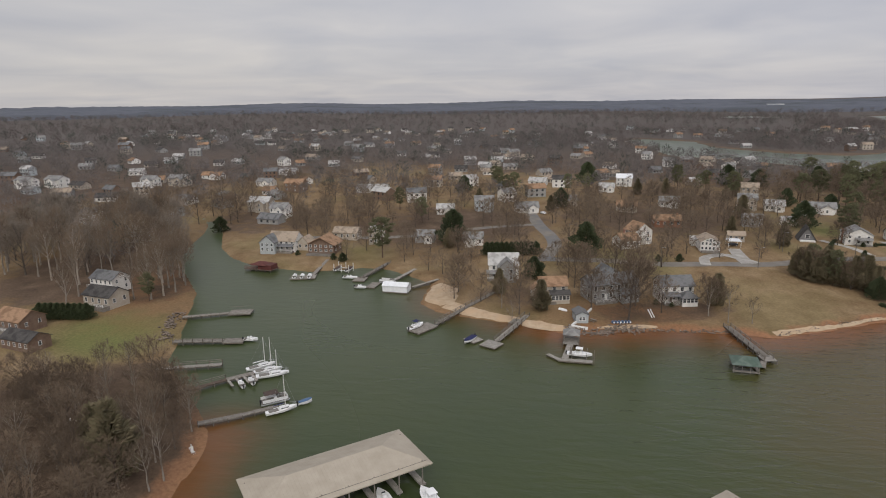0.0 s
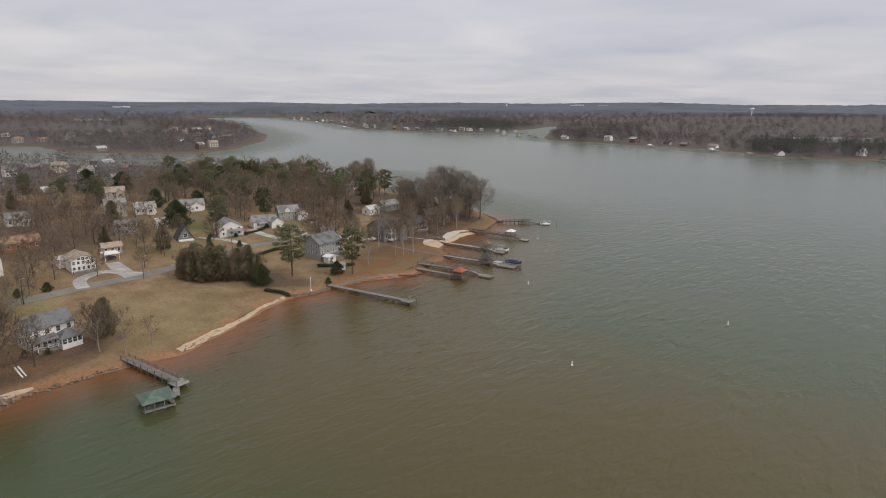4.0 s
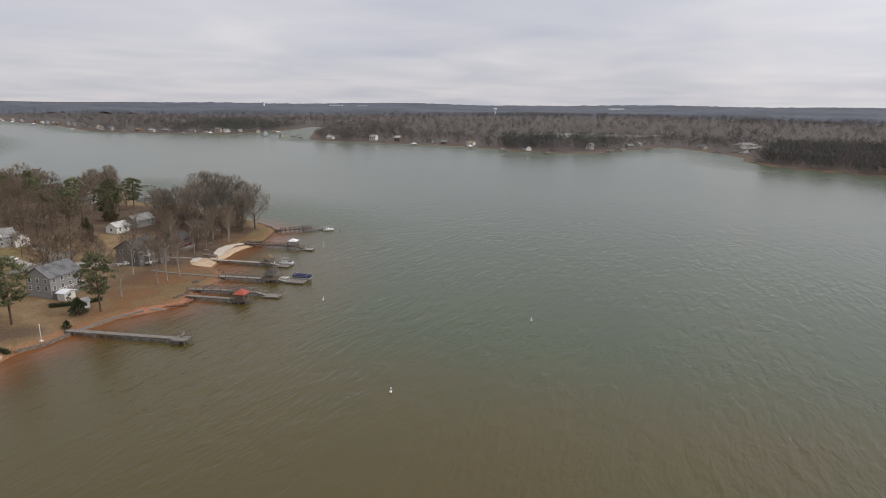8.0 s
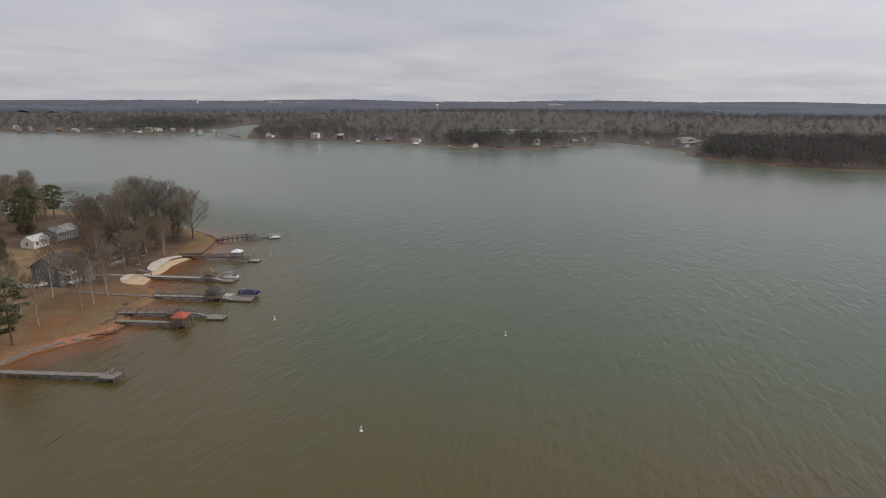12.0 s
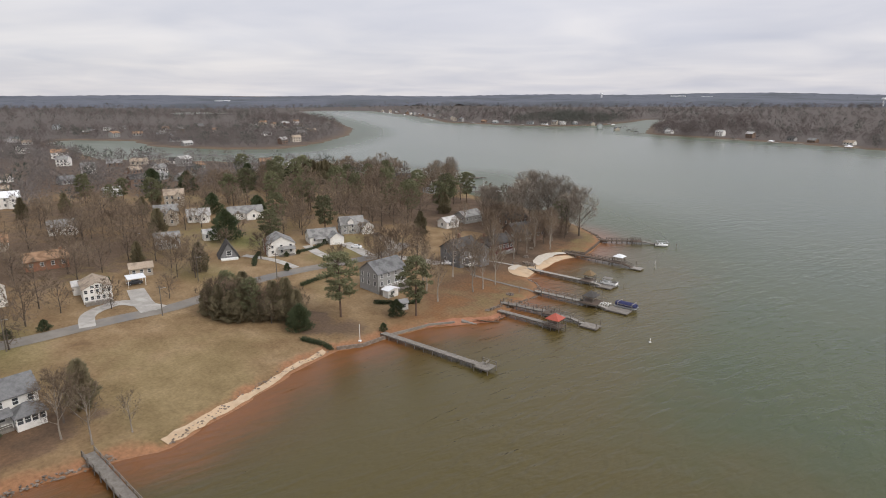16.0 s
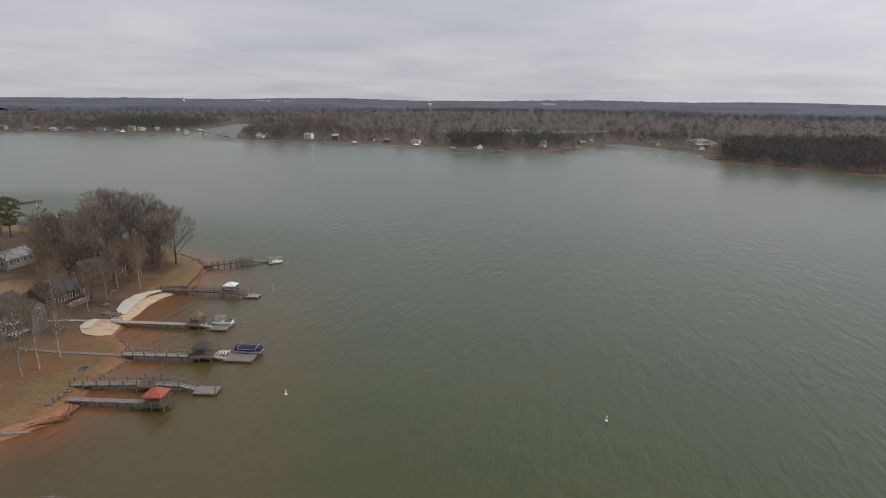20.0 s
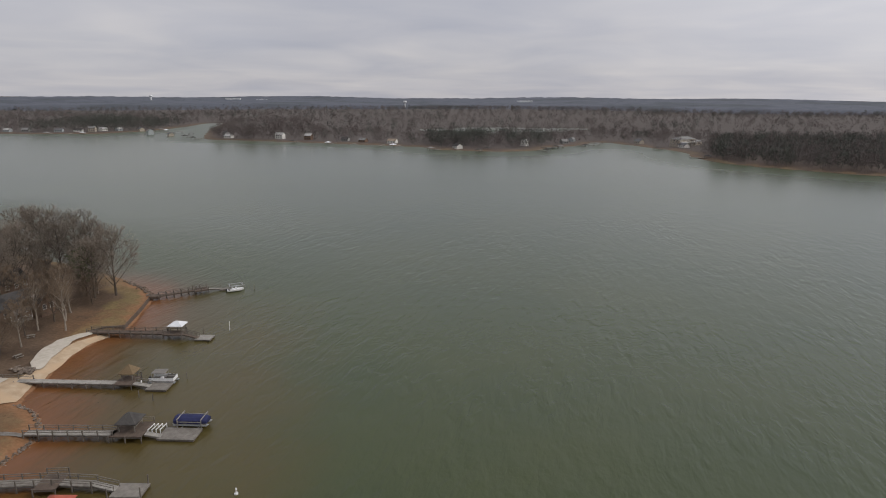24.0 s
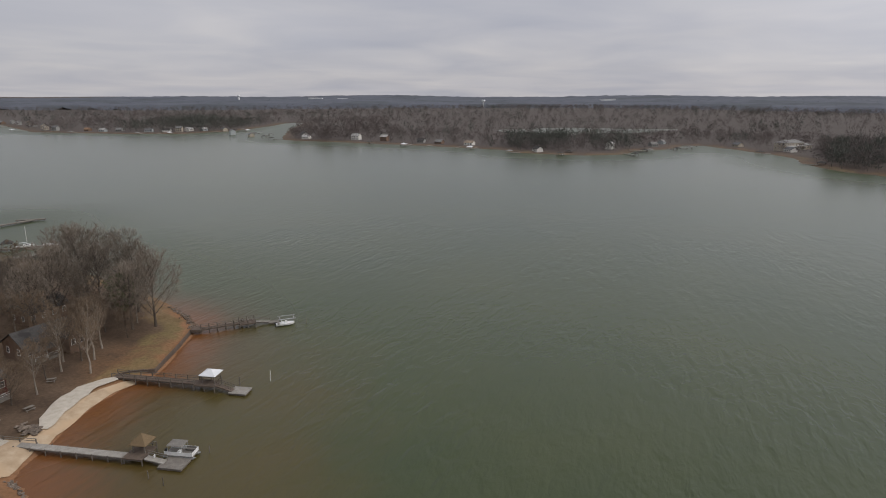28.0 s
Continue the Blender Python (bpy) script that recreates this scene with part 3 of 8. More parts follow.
    return m


def blob(cx, cy, rx, ry, rz=0.0):
    """1 inside an oval, falling to 0 beyond its edge."""
    c, s = math.cos(radians(rz)), math.sin(radians(rz))
    u, v = ((GX - cx) * c + (GY - cy) * s) / rx, (-(GX - cx) * s + (GY - cy) * c) / ry
    return np.clip(1.6 - np.hypot(u, v) * 1.2, 0, 1)


wooded = blob(-76, -80, 30, 13) + 0.8 * blob(-200, -104, 26, 12) + 0.6 * blob(-330, -90, 60, 40) + 0.55 * blob(-114, 196, 25, 42) + 1.0 * blob(-127, 240, 13, 24) + 0.9 * blob(-129, 264, 12, 22) + 0.46 * blob(-112, 273, 13, 19)  + np.clip((np.abs(GX) + np.abs(GY) - 480) / 260, 0, 1) * np.clip((INLAND - 6) / 14, 0.5, 1) + blob(-156, 287, 33, 26) + blob(-88, -108, 36, 26) \
    + blob(-230, -140, 60, 34) + blob(-85, -90, 40, 16) + blob(-131, 250, 9, 16) + 0.6 * blob(-135, 142, 22, 10) + 0.5 * blob(-160, 20, 14, 20) \
    + 0.7 * blob(-137, 60, 12, 30) + 0.5 * blob(-300, 150, 90, 60) + blob(-200, 300, 60, 40) + 0.5 * blob(-300, 0, 60, 60) + 0.42 * blob(-255, 60, 60, 90) + 0.45 * blob(-230, 240, 60, 50)
greens = 0.4 * blob(-188, 78, 16, 14) + 0.3 * blob(-200, 150, 16, 9) + 0.45 * blob(-177, 196, 9, 14) + 0.4 * blob(-190, 214, 8, 10) + 0.5 * blob(-293, 314, 14, 10) + 0.35 * blob(-222, 186, 14, 12) + 0.3 * blob(-112, 273, 13, 19) + 0.9 * blob(-148, -108, 20, 17, 20) + 0.35 * blob(-232, 190, 30, 12) + 0.3 * blob(-200, 70, 20, 20) + 0.3 * blob(-232, -30, 20, 12)
def shore_blob(pts, reach):
    """1 along a stretch of shore, falling to 0 at some reach from it."""
    best = np.full(GX.shape, 1e9)
    for (ax, ay), (bx, by) in zip(pts, pts[1:]):
        s = np.clip(((GX - ax) * (bx - ax) + (GY - ay) * (by - ay)) / ((bx - ax) ** 2 + (by - ay) ** 2), 0, 1)
        best = np.minimum(best, np.hypot(GX - ax - s * (bx - ax), GY - ay - s * (by - ay)))
    return np.clip(1.3 - best / reach, 0, 1)


clay = np.maximum(np.maximum(shore_blob([(-127, 32), (-122, 60), (-115, 85), (-118, 130), (-103, 165), (-98, 200)], 34), 0.95 * shore_blob([(-98, 200), (-112, 235), (-105, 262), (-107, 285)], 36)),
                  np.maximum(0.8 * shore_blob([(-66, -68), (-84, -64)], 14), 0.35 * shore_blob([(-180, -6), (-155, -8), (-140, 10), (-128, 26)], 12)))
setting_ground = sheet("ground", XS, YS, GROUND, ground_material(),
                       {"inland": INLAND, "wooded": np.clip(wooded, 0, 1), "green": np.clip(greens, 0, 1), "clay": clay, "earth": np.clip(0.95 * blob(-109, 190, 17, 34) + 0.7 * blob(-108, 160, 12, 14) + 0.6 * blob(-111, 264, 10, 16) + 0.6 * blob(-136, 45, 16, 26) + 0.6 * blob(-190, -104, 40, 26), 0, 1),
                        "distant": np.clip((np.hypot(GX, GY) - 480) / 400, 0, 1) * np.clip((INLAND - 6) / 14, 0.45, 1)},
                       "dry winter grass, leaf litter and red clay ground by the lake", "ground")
silt = 0.8 * blob(30, 70, 95, 75, 20) + 0.3 * blob(-50, 110, 60, 60) + 0.55 * blob(-85, 110, 40, 60) + 0.3 * blob(-75, 160, 60, 60) + 0.75 * blob(-86, 225, 42, 75)
sheet("water", XS, YS, np.zeros_like(GX), water_material(), {"offshore": -INLAND, "silt": np.clip(silt, 0, 1), "clay": clay, "calm": np.clip((np.hypot(GX + 20, GY - 140) - 100) / 300, 0, 1),
                                                                  "lee": np.clip((-40 - GX) / 40, 0, 1) * np.clip((60 - GY) / 50, 0, 1)},
      "rippled green lake water, brown with clay silt near shore", "lake")


# ---- strips laid on the ground: roads, drives, beaches ----
def smooth_line(pts, step=2.0):
    pts = [Vector(p) for p in pts]
    out = []
    for i in range(len(pts) - 1):
        p0, p1, p2, p3 = pts[max(i - 1, 0)], pts[i], pts[i + 1], pts[min(i + 2, len(pts) - 1)]
        n = max(1, int((p2 - p1).length / step))
        for k in range(n):
            t = k / n
            out.append(0.5 * ((2 * p1) + (p2 - p0) * t + (2 * p0 - 5 * p1 + 4 * p2 - p3) * t * t + (3 * p1 - p0 - 3 * p2 + p3) * t ** 3))
    return out + [pts[-1]]


def strip(name, pts, widths, mat, label, category, lift=0.08, cross=6, ragged=0.0):
    """A band of ground cover along a line; widths may change along it."""
    line = smooth_line([(*p, 0) for p in pts])
    if not hasattr(widths, "__len__"):
        widths = (widths, widths)
    g, n = Geo(), len(line)
    rng = random.Random(len(pts) * 7 + int(abs(pts[0][0])))
    rows = []
    for i, p in enumerate(line):
        way = (line[min(i + 1, n - 1)] - line[max(i - 1, 0)]).normalized()
        side = Vector((-way.y, way.x, 0))
        w = float(np.interp(i / (n - 1), np.linspace(0, 1, len(widths)), widths)) / 2
        l, r = w + ragged * (rng.random() - 0.5), w + ragged * (rng.random() - 0.5)
        for k in range(cross + 1):
            u = -l + (l + r) * k / cross
            q = p + side * u
            rows.append((q.x, q.y))
    xy = np.array(rows)
    z = np.maximum(height(xy[:, 0], xy[:, 1]), 0.0) + lift
    g.v = [(x, y, k) for (x, y), k in zip(rows, z)]
    c = cross + 1
    g.f = [(i * c + k, i * c + k + 1, (i + 1) * c + k + 1, (i + 1) * c + k) for i in range(n - 1) for k in range(cross)]
    return setting(name, g, mat, label, category, smooth=True)


strip("road", [(-204, 40), (-193, 66), (-184, 86), (-180, 108), (-176, 124), (-176, 140), (-176, 156), (-172, 173), (-166, 190), (-164, 206), (-168, 225)],
      (6.0, 6.0), "asphalt", "narrow grey asphalt lane behind the shore houses", "road")
strip("road", [(-330, 72), (-300, 66), (-264, 60), (-240, 58), (-222, 54), (-204, 44)], (6.4, 6.4), "asphalt", "grey asphalt street leading down to the lane", "road", lift=0.10)
strip("road", [(-270, -60), (-262, -30), (-262, 0), (-268, 30), (-268, 60)], (5, 5), "asphalt", "grey asphalt street behind the cove houses", "road", lift=0.09)
strip("driveway", [(-180, 102), (-188, 106), (-191, 112), (-190, 118), (-178, 122)], (4, 4.5), "concrete", "pale concrete half-circle driveway", "driveway", lift=0.13)
strip("driveway", [(-178, 119), (-186, 121), (-199, 126)], (6, 5), "concrete", "pale concrete driveway to a carport", "driveway", lift=0.16)
strip("driveway", [(-171, 188), (-183, 190), (-196, 196)], (4, 4), "concrete", "pale concrete driveway", "driveway", lift=0.13)
strip("driveway", [(-166, 200), (-178, 205), (-187, 208)], (5, 6), "concrete", "pale concrete driveway with a parked car", "driveway", lift=0.13)
strip("driveway", [(-166, 214), (-175, 222), (-184, 226)], (5, 5), "concrete", "pale concrete driveway", "driveway", lift=0.13)
strip("driveway", [(-176, 172), (-190, 174), (-205, 172)], (3, 3), "concrete", "pale concrete drive", "driveway", lift=0.13)
strip("driveway", [(-160, 205), (-150, 208), (-140, 210)], (5, 6), "concrete", "pale driveway beside a grey house", "driveway", lift=0.13)
strip("garden_path", [(-124, 206), (-112, 204), (-98, 203.5)], (1.3, 1.3), "deck", "narrow trodden boardwalk to a dock", "path", lift=0.12, cross=2)
strip("garden_path", [(-132, 224), (-124, 226), (-116, 226)], (1.2, 1.2), "concrete", "narrow pale path to a dock", "path", lift=0.12, cross=2)
# beaches
strip("beach", [(-182, -5), (-174, -4), (-165, -6), (-157, -5)], (3, 11, 12, 4), "sand", "orange-tan sand beach bulging into the cove", "beach", lift=0.10, ragged=1.2)
strip("beach", [(-157, -5), (-150, 1), (-144, 8), (-139, 14), (-133, 21), (-129, 27)], (6, 6, 4, 3, 4, 1.5), "sand", "narrow tan sand beach along the shore", "beach", lift=0.12, ragged=1.0)
strip("beach", [(-128.5, 36), (-127.5, 46), (-126, 54)], (1, 2.4, 1), "sand", "small strip of tan sand at the waterline", "beach", lift=0.11, ragged=0.5)
strip("beach", [(-114.6, 84), (-115.6, 92), (-116.6, 104), (-119.2, 118), (-120.2, 131)], (2.6, 2.4, 1.7, 1.5, 1.2), "sand", "long tan sand strip below the open field", "beach", lift=0.11, ragged=0.8)
strip("beach", [(-108.6, 216.6), (-111.5, 219.5), (-113.2, 223.5), (-113.2, 227.4)], (3, 8, 9.5, 9), "sand", "pale sand beach between two docks", "beach", lift=0.16, ragged=0.5)
strip("beach", [(-110.2, 227), (-110.2, 236), (-109.9, 244), (-108.4, 250), (-105.6, 254.2)], (4.5, 4.2, 3.8, 3.2, 1.6), "sand", "straight tan sand beach running up to a dock", "beach", lift=0.12, ragged=0.4)
strip("beach", [(-111.2, 231.6), (-113.2, 238), (-113.6, 244), (-112.6, 250), (-109.4, 254)], (2.0, 4.0, 4.6, 4.2, 1.4), "pale_sand", "bank of white sand above the beach", "beach", lift=0.34, ragged=0.5)
strip("beach", [(-115.4, 220), (-116.4, 224), (-115.6, 227.2)], (2.2, 3.4, 2.6), "pale_sand", "patch of white sand beside a pier", "beach", lift=0.30, ragged=0.6)
strip("clay_bank", [(-110, 160), (-104.5, 166.6), (-100, 171), (-97.2, 175), (-97, 181)], (1.5, 2.6, 3.2, 3.4, 2.2), "clay", "eroded red clay bank", "bank", lift=0.12, ragged=1.0)


# ---- trees ----
def cones(starts, ways, lengths, radius, sides=3):
    """Many slender cones at once: vertices and faces."""
    starts, ways = np.asarray(starts, float), np.asarray(ways, float)
    ways = ways / np.linalg.norm(ways, axis=1, keepdims=True)
    ref = np.where(np.abs(ways[:, 2:3]) < 0.9, (0, 0, 1.0), (1.0, 0, 0))
    s = np.cross(ways, ref)
    s /= np.linalg.norm(s, axis=1, keepdims=True)
    u = np.cross(ways, s)
    lengths, radius = np.broadcast_to(lengths, len(starts))[:, None], np.broadcast_to(radius, len(starts))[:, None]
    rings = [starts + (s * math.cos(2 * math.pi * k / sides) + u * math.sin(2 * math.pi * k / sides)) * radius for k in range(sides)]
    verts = np.stack(rings + [starts + ways * lengths], 1).reshape(-1, 3)
    base = np.arange(len(starts))[:, None] * (sides + 1)
    faces = np.concatenate([base + np.array([[k, (k + 1) % sides, sides]]) for k in range(sides)], 0)
    return verts, faces


def mesh_np(name, verts, faces, mat, smooth=False):
    me = bpy.data.meshes.new(name)
    me.from_pydata(np.asarray(verts).tolist(), [], faces if isinstance(faces, list) else faces.tolist())
    me.materials.append(MAT[mat])
    me.update()
    return me


def unit(rng, n):
    v = rng.normal(size=(n, 3))
    return v / np.linalg.norm(v, axis=1, keepdims=True)


def bare_tree(seed, h, spread=0.32, limbs=10, subs=7, twigs=9, low=0.3, twig_r=0.030, fine=700, bark="bark", twig="twig"):
    """A leafless tree: trunk, rising limbs that fork into branches, and a crown of twigs on them inside an uneven dome."""
    rng = np.random.default_rng(seed)
    wood, r0 = Geo(), 0.0145 * h
    lean = rng.normal(size=2) * 0.02 * h
    zs = np.array([-0.3 / h, 0.18, 0.36, 0.54, 0.76]) * h
    spine = np.column_stack([lean[0] * zs / h + rng.normal(size=5) * 0.006 * h * (zs > 0), lean[1] * zs / h + rng.normal(size=5) * 0.006 * h * (zs > 0), zs])
    for k, (ra, rb) in enumerate(((1.25, 0.85), (0.85, 0.66), (0.66, 0.42), (0.42, 0.12))):
        wood.rod(spine[k], spine[k + 1], r0 * ra, r0 * rb, 7)
    heart = np.array([lean[0] * 0.8, lean[1] * 0.8, (low + (1 - low) * 0.5) * h])
    size = np.array([spread * h, spread * h, (1 - low) * h * 0.5])

    def held(p, most):
        """Keeps a place inside the crown's lobed outline."""
        q = (p - heart) / size
        k = np.maximum(np.linalg.norm(q, axis=-1, keepdims=True), 1e-6)
        az = np.arctan2(q[..., 1:2], q[..., 0:1])
        lobe = 1 + 0.10 * np.sin(3 * az + seed) + 0.09 * np.sin(5 * az + 4 * q[..., 2:3] / k + 2 * seed)
        return heart + q * np.minimum(1, most * lobe / k) * size

    def norm(v):
        return v / np.maximum(np.linalg.norm(v, axis=-1, keepdims=True), 1e-9)

    starts, ends = [], []
    for i in range(limbs):
        g = (i + 0.5 * rng.random()) / limbs
        f = low * 0.85 + (0.74 - low * 0.85) * g
        at = np.array([np.interp(f * h, zs, spine[:, a]) for a in (0, 1, 2)])
        az, tilt = i * 2.4 + rng.random() * 0.7, radians(74 - 58 * g + rng.normal() * 8)
        far = at + np.array([math.sin(tilt) * math.cos(az), math.sin(tilt) * math.sin(az), math.cos(tilt)]) * h
        end = held(far, 0.84 + 0.1 * rng.random())
        ln = np.linalg.norm(end - at)
        mid = (at + end) / 2 + (0, 0, -0.09 * ln) + rng.normal(size=3) * 0.03 * ln
        bez = lambda u: at * (1 - u) ** 2 + mid * 2 * u * (1 - u) + end * u * u
        r1 = r0 * (0.42 - 0.18 * g)
        for k, (ra, rb) in enumerate(((1.0, 0.68), (0.68, 0.4), (0.4, 0.14))):
            wood.rod(bez(k / 3), bez((k + 1) / 3), r1 * ra, r1 * rb, 4)
        for j in range(subs):
            u = 0.25 + 0.75 * (j + rng.random()) / subs
            q, tan = bez(u), norm(bez(min(1, u + 0.05)) - bez(u - 0.05))
            way = norm(tan * 0.75 + unit(rng, 1)[0] * 0.7 + (0, 0, 0.25))
            e = held(q + way * ln * 0.5 * (1.2 - 0.65 * u) * (0.7 + 0.6 * rng.random()), 0.9)
            wood.rod(q, e, r0 * 0.10, r0 * 0.035, 3)
            starts.append(q), ends.append(e)
    a, b = np.repeat(np.array(starts), twigs, 0), np.repeat(np.array(ends), twigs, 0)
    n = len(a)
    ln = np.linalg.norm(b - a, axis=1)
    st = a + (b - a) * (0.2 + 0.8 * rng.random((n, 1)))
    out = norm((st - heart) / size)
    e = st + norm(norm(b - a) * 0.45 + out * 0.45 + unit(rng, n) * 0.7 + (0, 0, 0.3)) * (np.maximum(ln, 0.06 * h) * (0.26 + 0.26 * rng.random(n)))[:, None]
    k = rng.integers(0, n, fine)
    st2 = st[k] + (e[k] - st[k]) * (0.25 + 0.75 * rng.random((fine, 1)))
    e2 = st2 + norm(norm(e[k] - st[k]) * 0.7 + unit(rng, fine) * 0.8 + (0, 0, 0.2)) * (h * (0.03 + 0.035 * rng.random(fine)))[:, None]
    half = fine // 2
    u = unit(rng, half)
    st2[:half] = held(heart + u * size * ((0.25 + 0.75 * rng.random((half, 1)) ** 0.6) * 1.05), 0.98)
    e2[:half] = st2[:half] + norm(u * 0.8 + (0, 0, 0.35) + unit(rng, half) * 0.75) * (h * (0.03 + 0.035 * rng.random(half)))[:, None]
    st, e = np.concatenate([st, st2]), np.concatenate([e, e2])
    v, f = cones(st, e - st + (0, 0, 1e-5), np.linalg.norm(e - st, axis=1), np.concatenate([np.full(n, twig_r * 1.2), np.full(fine, twig_r)]))
    return wood.mesh("trunk", bark), mesh_np("crown", v, f, twig)


def pine_tree(seed, h, clusters=46, tufts=46, low=0.38, width=0.2):
    rng = np.random.default_rng(seed)
    wood = Geo()
    wood.rod((0, 0, -0.3), (0, 0, 0.5 * h), 0.018 * h, 0.012 * h, 7)
    wood.rod((0, 0, 0.5 * h), (0.02 * h, 0, 0.98 * h), 0.012 * h, 0.003 * h, 6)
    starts, ways, lens = [], [], []
    for i in range(clusters):
        f = low + (1.0 - low) * (i + rng.random()) / clusters
        shape = math.sin(math.pi * min(1, max(0.06, (1.04 - f) / (1.08 - low)))) ** 0.7
        reach = h * width * shape * (0.45 + 0.65 * rng.random())
        az = i * 2.4 + rng.random()
        c = np.array([math.cos(az) * reach, math.sin(az) * reach, f * h + 0.12 * reach])
        wood.rod((0, 0, f * h - 0.1 * reach), c, 0.0035 * h, 0.0015 * h, 3)
        d = unit(rng, tufts)
        size = 0.055 * h * (0.7 + 0.5 * rng.random())
        starts.append(c + d * [1.3, 1.3, 0.5] * size * rng.random((tufts, 1)) ** 0.5)
        ways.append(d + (0, 0, 0.5))
        lens.append(size * (0.4 + 0.4 * rng.random(tufts)))
    v, f = cones(np.concatenate(starts), np.concatenate(ways), np.concatenate(lens), 0.012 * h)
    return wood.mesh("trunk", "pine_bark"), mesh_np("crown", v, f, "needles")


def cedar_tree(seed, h, width=0.24, n=2300, mat="cedar"):
    """A dense evergreen, wide below and pointed above, with a ragged outline."""
    rng = np.random.default_rng(seed)
    wood = Geo().rod((0, 0, -0.3), (0, 0, 0.8 * h), 0.016 * h, 0.005 * h, 6)
    f = rng.random(n) ** 0.8
    az = rng.random(n) * 2 * math.pi
    lobes = 1 + 0.30 * np.sin(az * 2 + f * 11 + seed) + 0.26 * np.sin(az * 5 - f * 19 + 2 * seed)
    prof = np.clip((1.0 - f ** 1.6) ** 0.75 * np.clip(0.62 + 2.0 * f, 0, 1), 0.05, 1)
    r = h * width * prof * lobes * (0.55 + 0.45 * rng.random(n) ** 0.5)
    st = np.stack([np.cos(az) * r, np.sin(az) * r, 0.03 * h + f * 0.9 * h], 1)
    ways = np.stack([np.cos(az), np.sin(az), 0.9 + 0 * az], 1) + unit(rng, n) * 0.6
    v, fc = cones(st, ways, h * (0.05 + 0.05 * rng.random(n)), 0.019 * h)
    return wood.mesh("trunk", "pine_bark"), mesh_np("crown", v, fc, mat)


KINDS = {
    "tall": ([bare_tree(k, 21, 0.23, 13, 6, 5, 0.36, 0.045, 900) for k in (1, 2, 3, 4)], "tall leafless hardwood tree with grey-brown twigs", 21),
    "fan": ([bare_tree(k, 24, 0.33, 22, 9, 7, 0.14, 0.042, 2800, "bark_dark", twig="twig_pale") for k in (5, 6, 7)], "large leafless tree with a domed crown of fine limbs", 24),
    "broad": ([bare_tree(k, 14, 0.42, 13, 7, 5, 0.12, 0.045, 2400, "bark_dark") for k in (11, 12, 13)], "broad leafless shade tree with a dense twiggy crown", 14),
    "slim": ([bare_tree(k, 10, 0.30, 9, 5, 5, 0.25, 0.026, 600) for k in (21, 22)], "slim young leafless tree", 10),
    "lite": ([bare_tree(k, 14, 0.42, 9, 5, 4, 0.10, 0.075, 1150, "bark_dark") for k in (31, 32, 33, 34)], "leafless hardwood tree among the houses", 14),
    "pine": ([pine_tree(k, 17, 52, 46, 0.3, 0.27) for k in (41, 42, 43)], "tall pine with a bare trunk and clumped green crown", 17),
    "cedar": ([cedar_tree(k, 9) for k in (51, 52, 53)], "dense dark green cedar tree", 9),
    "round": ([cedar_tree(k, 7, 0.42, 2300, "holly") for k in (61, 62)], "rounded dark evergreen tree", 7),
}
TREES = []


def plant(kind, x, y, size=None, label="", group="", k=None):
    rng = random.Random(int(x * 13.7 + y * 7.1))
    variants, words, base = KINDS[kind]
    trunk, crown = variants[rng.randrange(len(variants)) if k is None else k]
    s = (size or base * (0.85 + 0.3 * rng.random())) / base
    t = thing("pine_tree" if kind == "pine" else "evergreen_tree" if kind in ("cedar", "round") else "bare_tree",
              label or words, "tree", (x, y, ground_z(x, y)), rng.random() * 360, group)
    t.scale = (s * (0.9 + 0.2 * rng.random()), s * (0.9 + 0.2 * rng.random()), s)
    part("trunk", trunk, None, t)
    part("crown", crown, None, t)
    TREES.append((x, y))
    return t


def plant_mass(name, kind, spots, label):
    """Many trees of one kind as two joined masses, stems and crowns."""
    variants, _, base = KINDS[kind]
    data = []
    for pair in variants:
        row = []
        for me in pair:
            co = np.empty(len(me.vertices) * 3)
            me.vertices.foreach_get("co", co)
            row.append((co.reshape(-1, 3), [tuple(p.vertices) for p in me.polygons]))
        data.append(row)
    rng = random.Random(len(spots))
    for k, (word, mat) in enumerate((("stems", "bark_dark"), ("crowns", "twig_mass"))):
        vs, fs, n = [], [], 0
        rng.seed(len(spots))
        for x, y, s in spots:
            co, faces = data[rng.randrange(len(data))][k]
            a, f = rng.random() * 6.28, s / base
            c, q = math.cos(a) * f, math.sin(a) * f
            vs.append(np.column_stack([co[:, 0] * c - co[:, 1] * q + x, co[:, 0] * q + co[:, 1] * c + y, co[:, 2] * f + ground_z(x, y)]))
            fs += [tuple(i + n for i in p) for p in faces]
            n += len(co)
        tagged(new(f"{name}_{word}", mesh_np(f"{name}_{word}", np.concatenate(vs), fs, mat)), label, "trees", kind="stuff")


# ---- houses ----
HOUSES = []


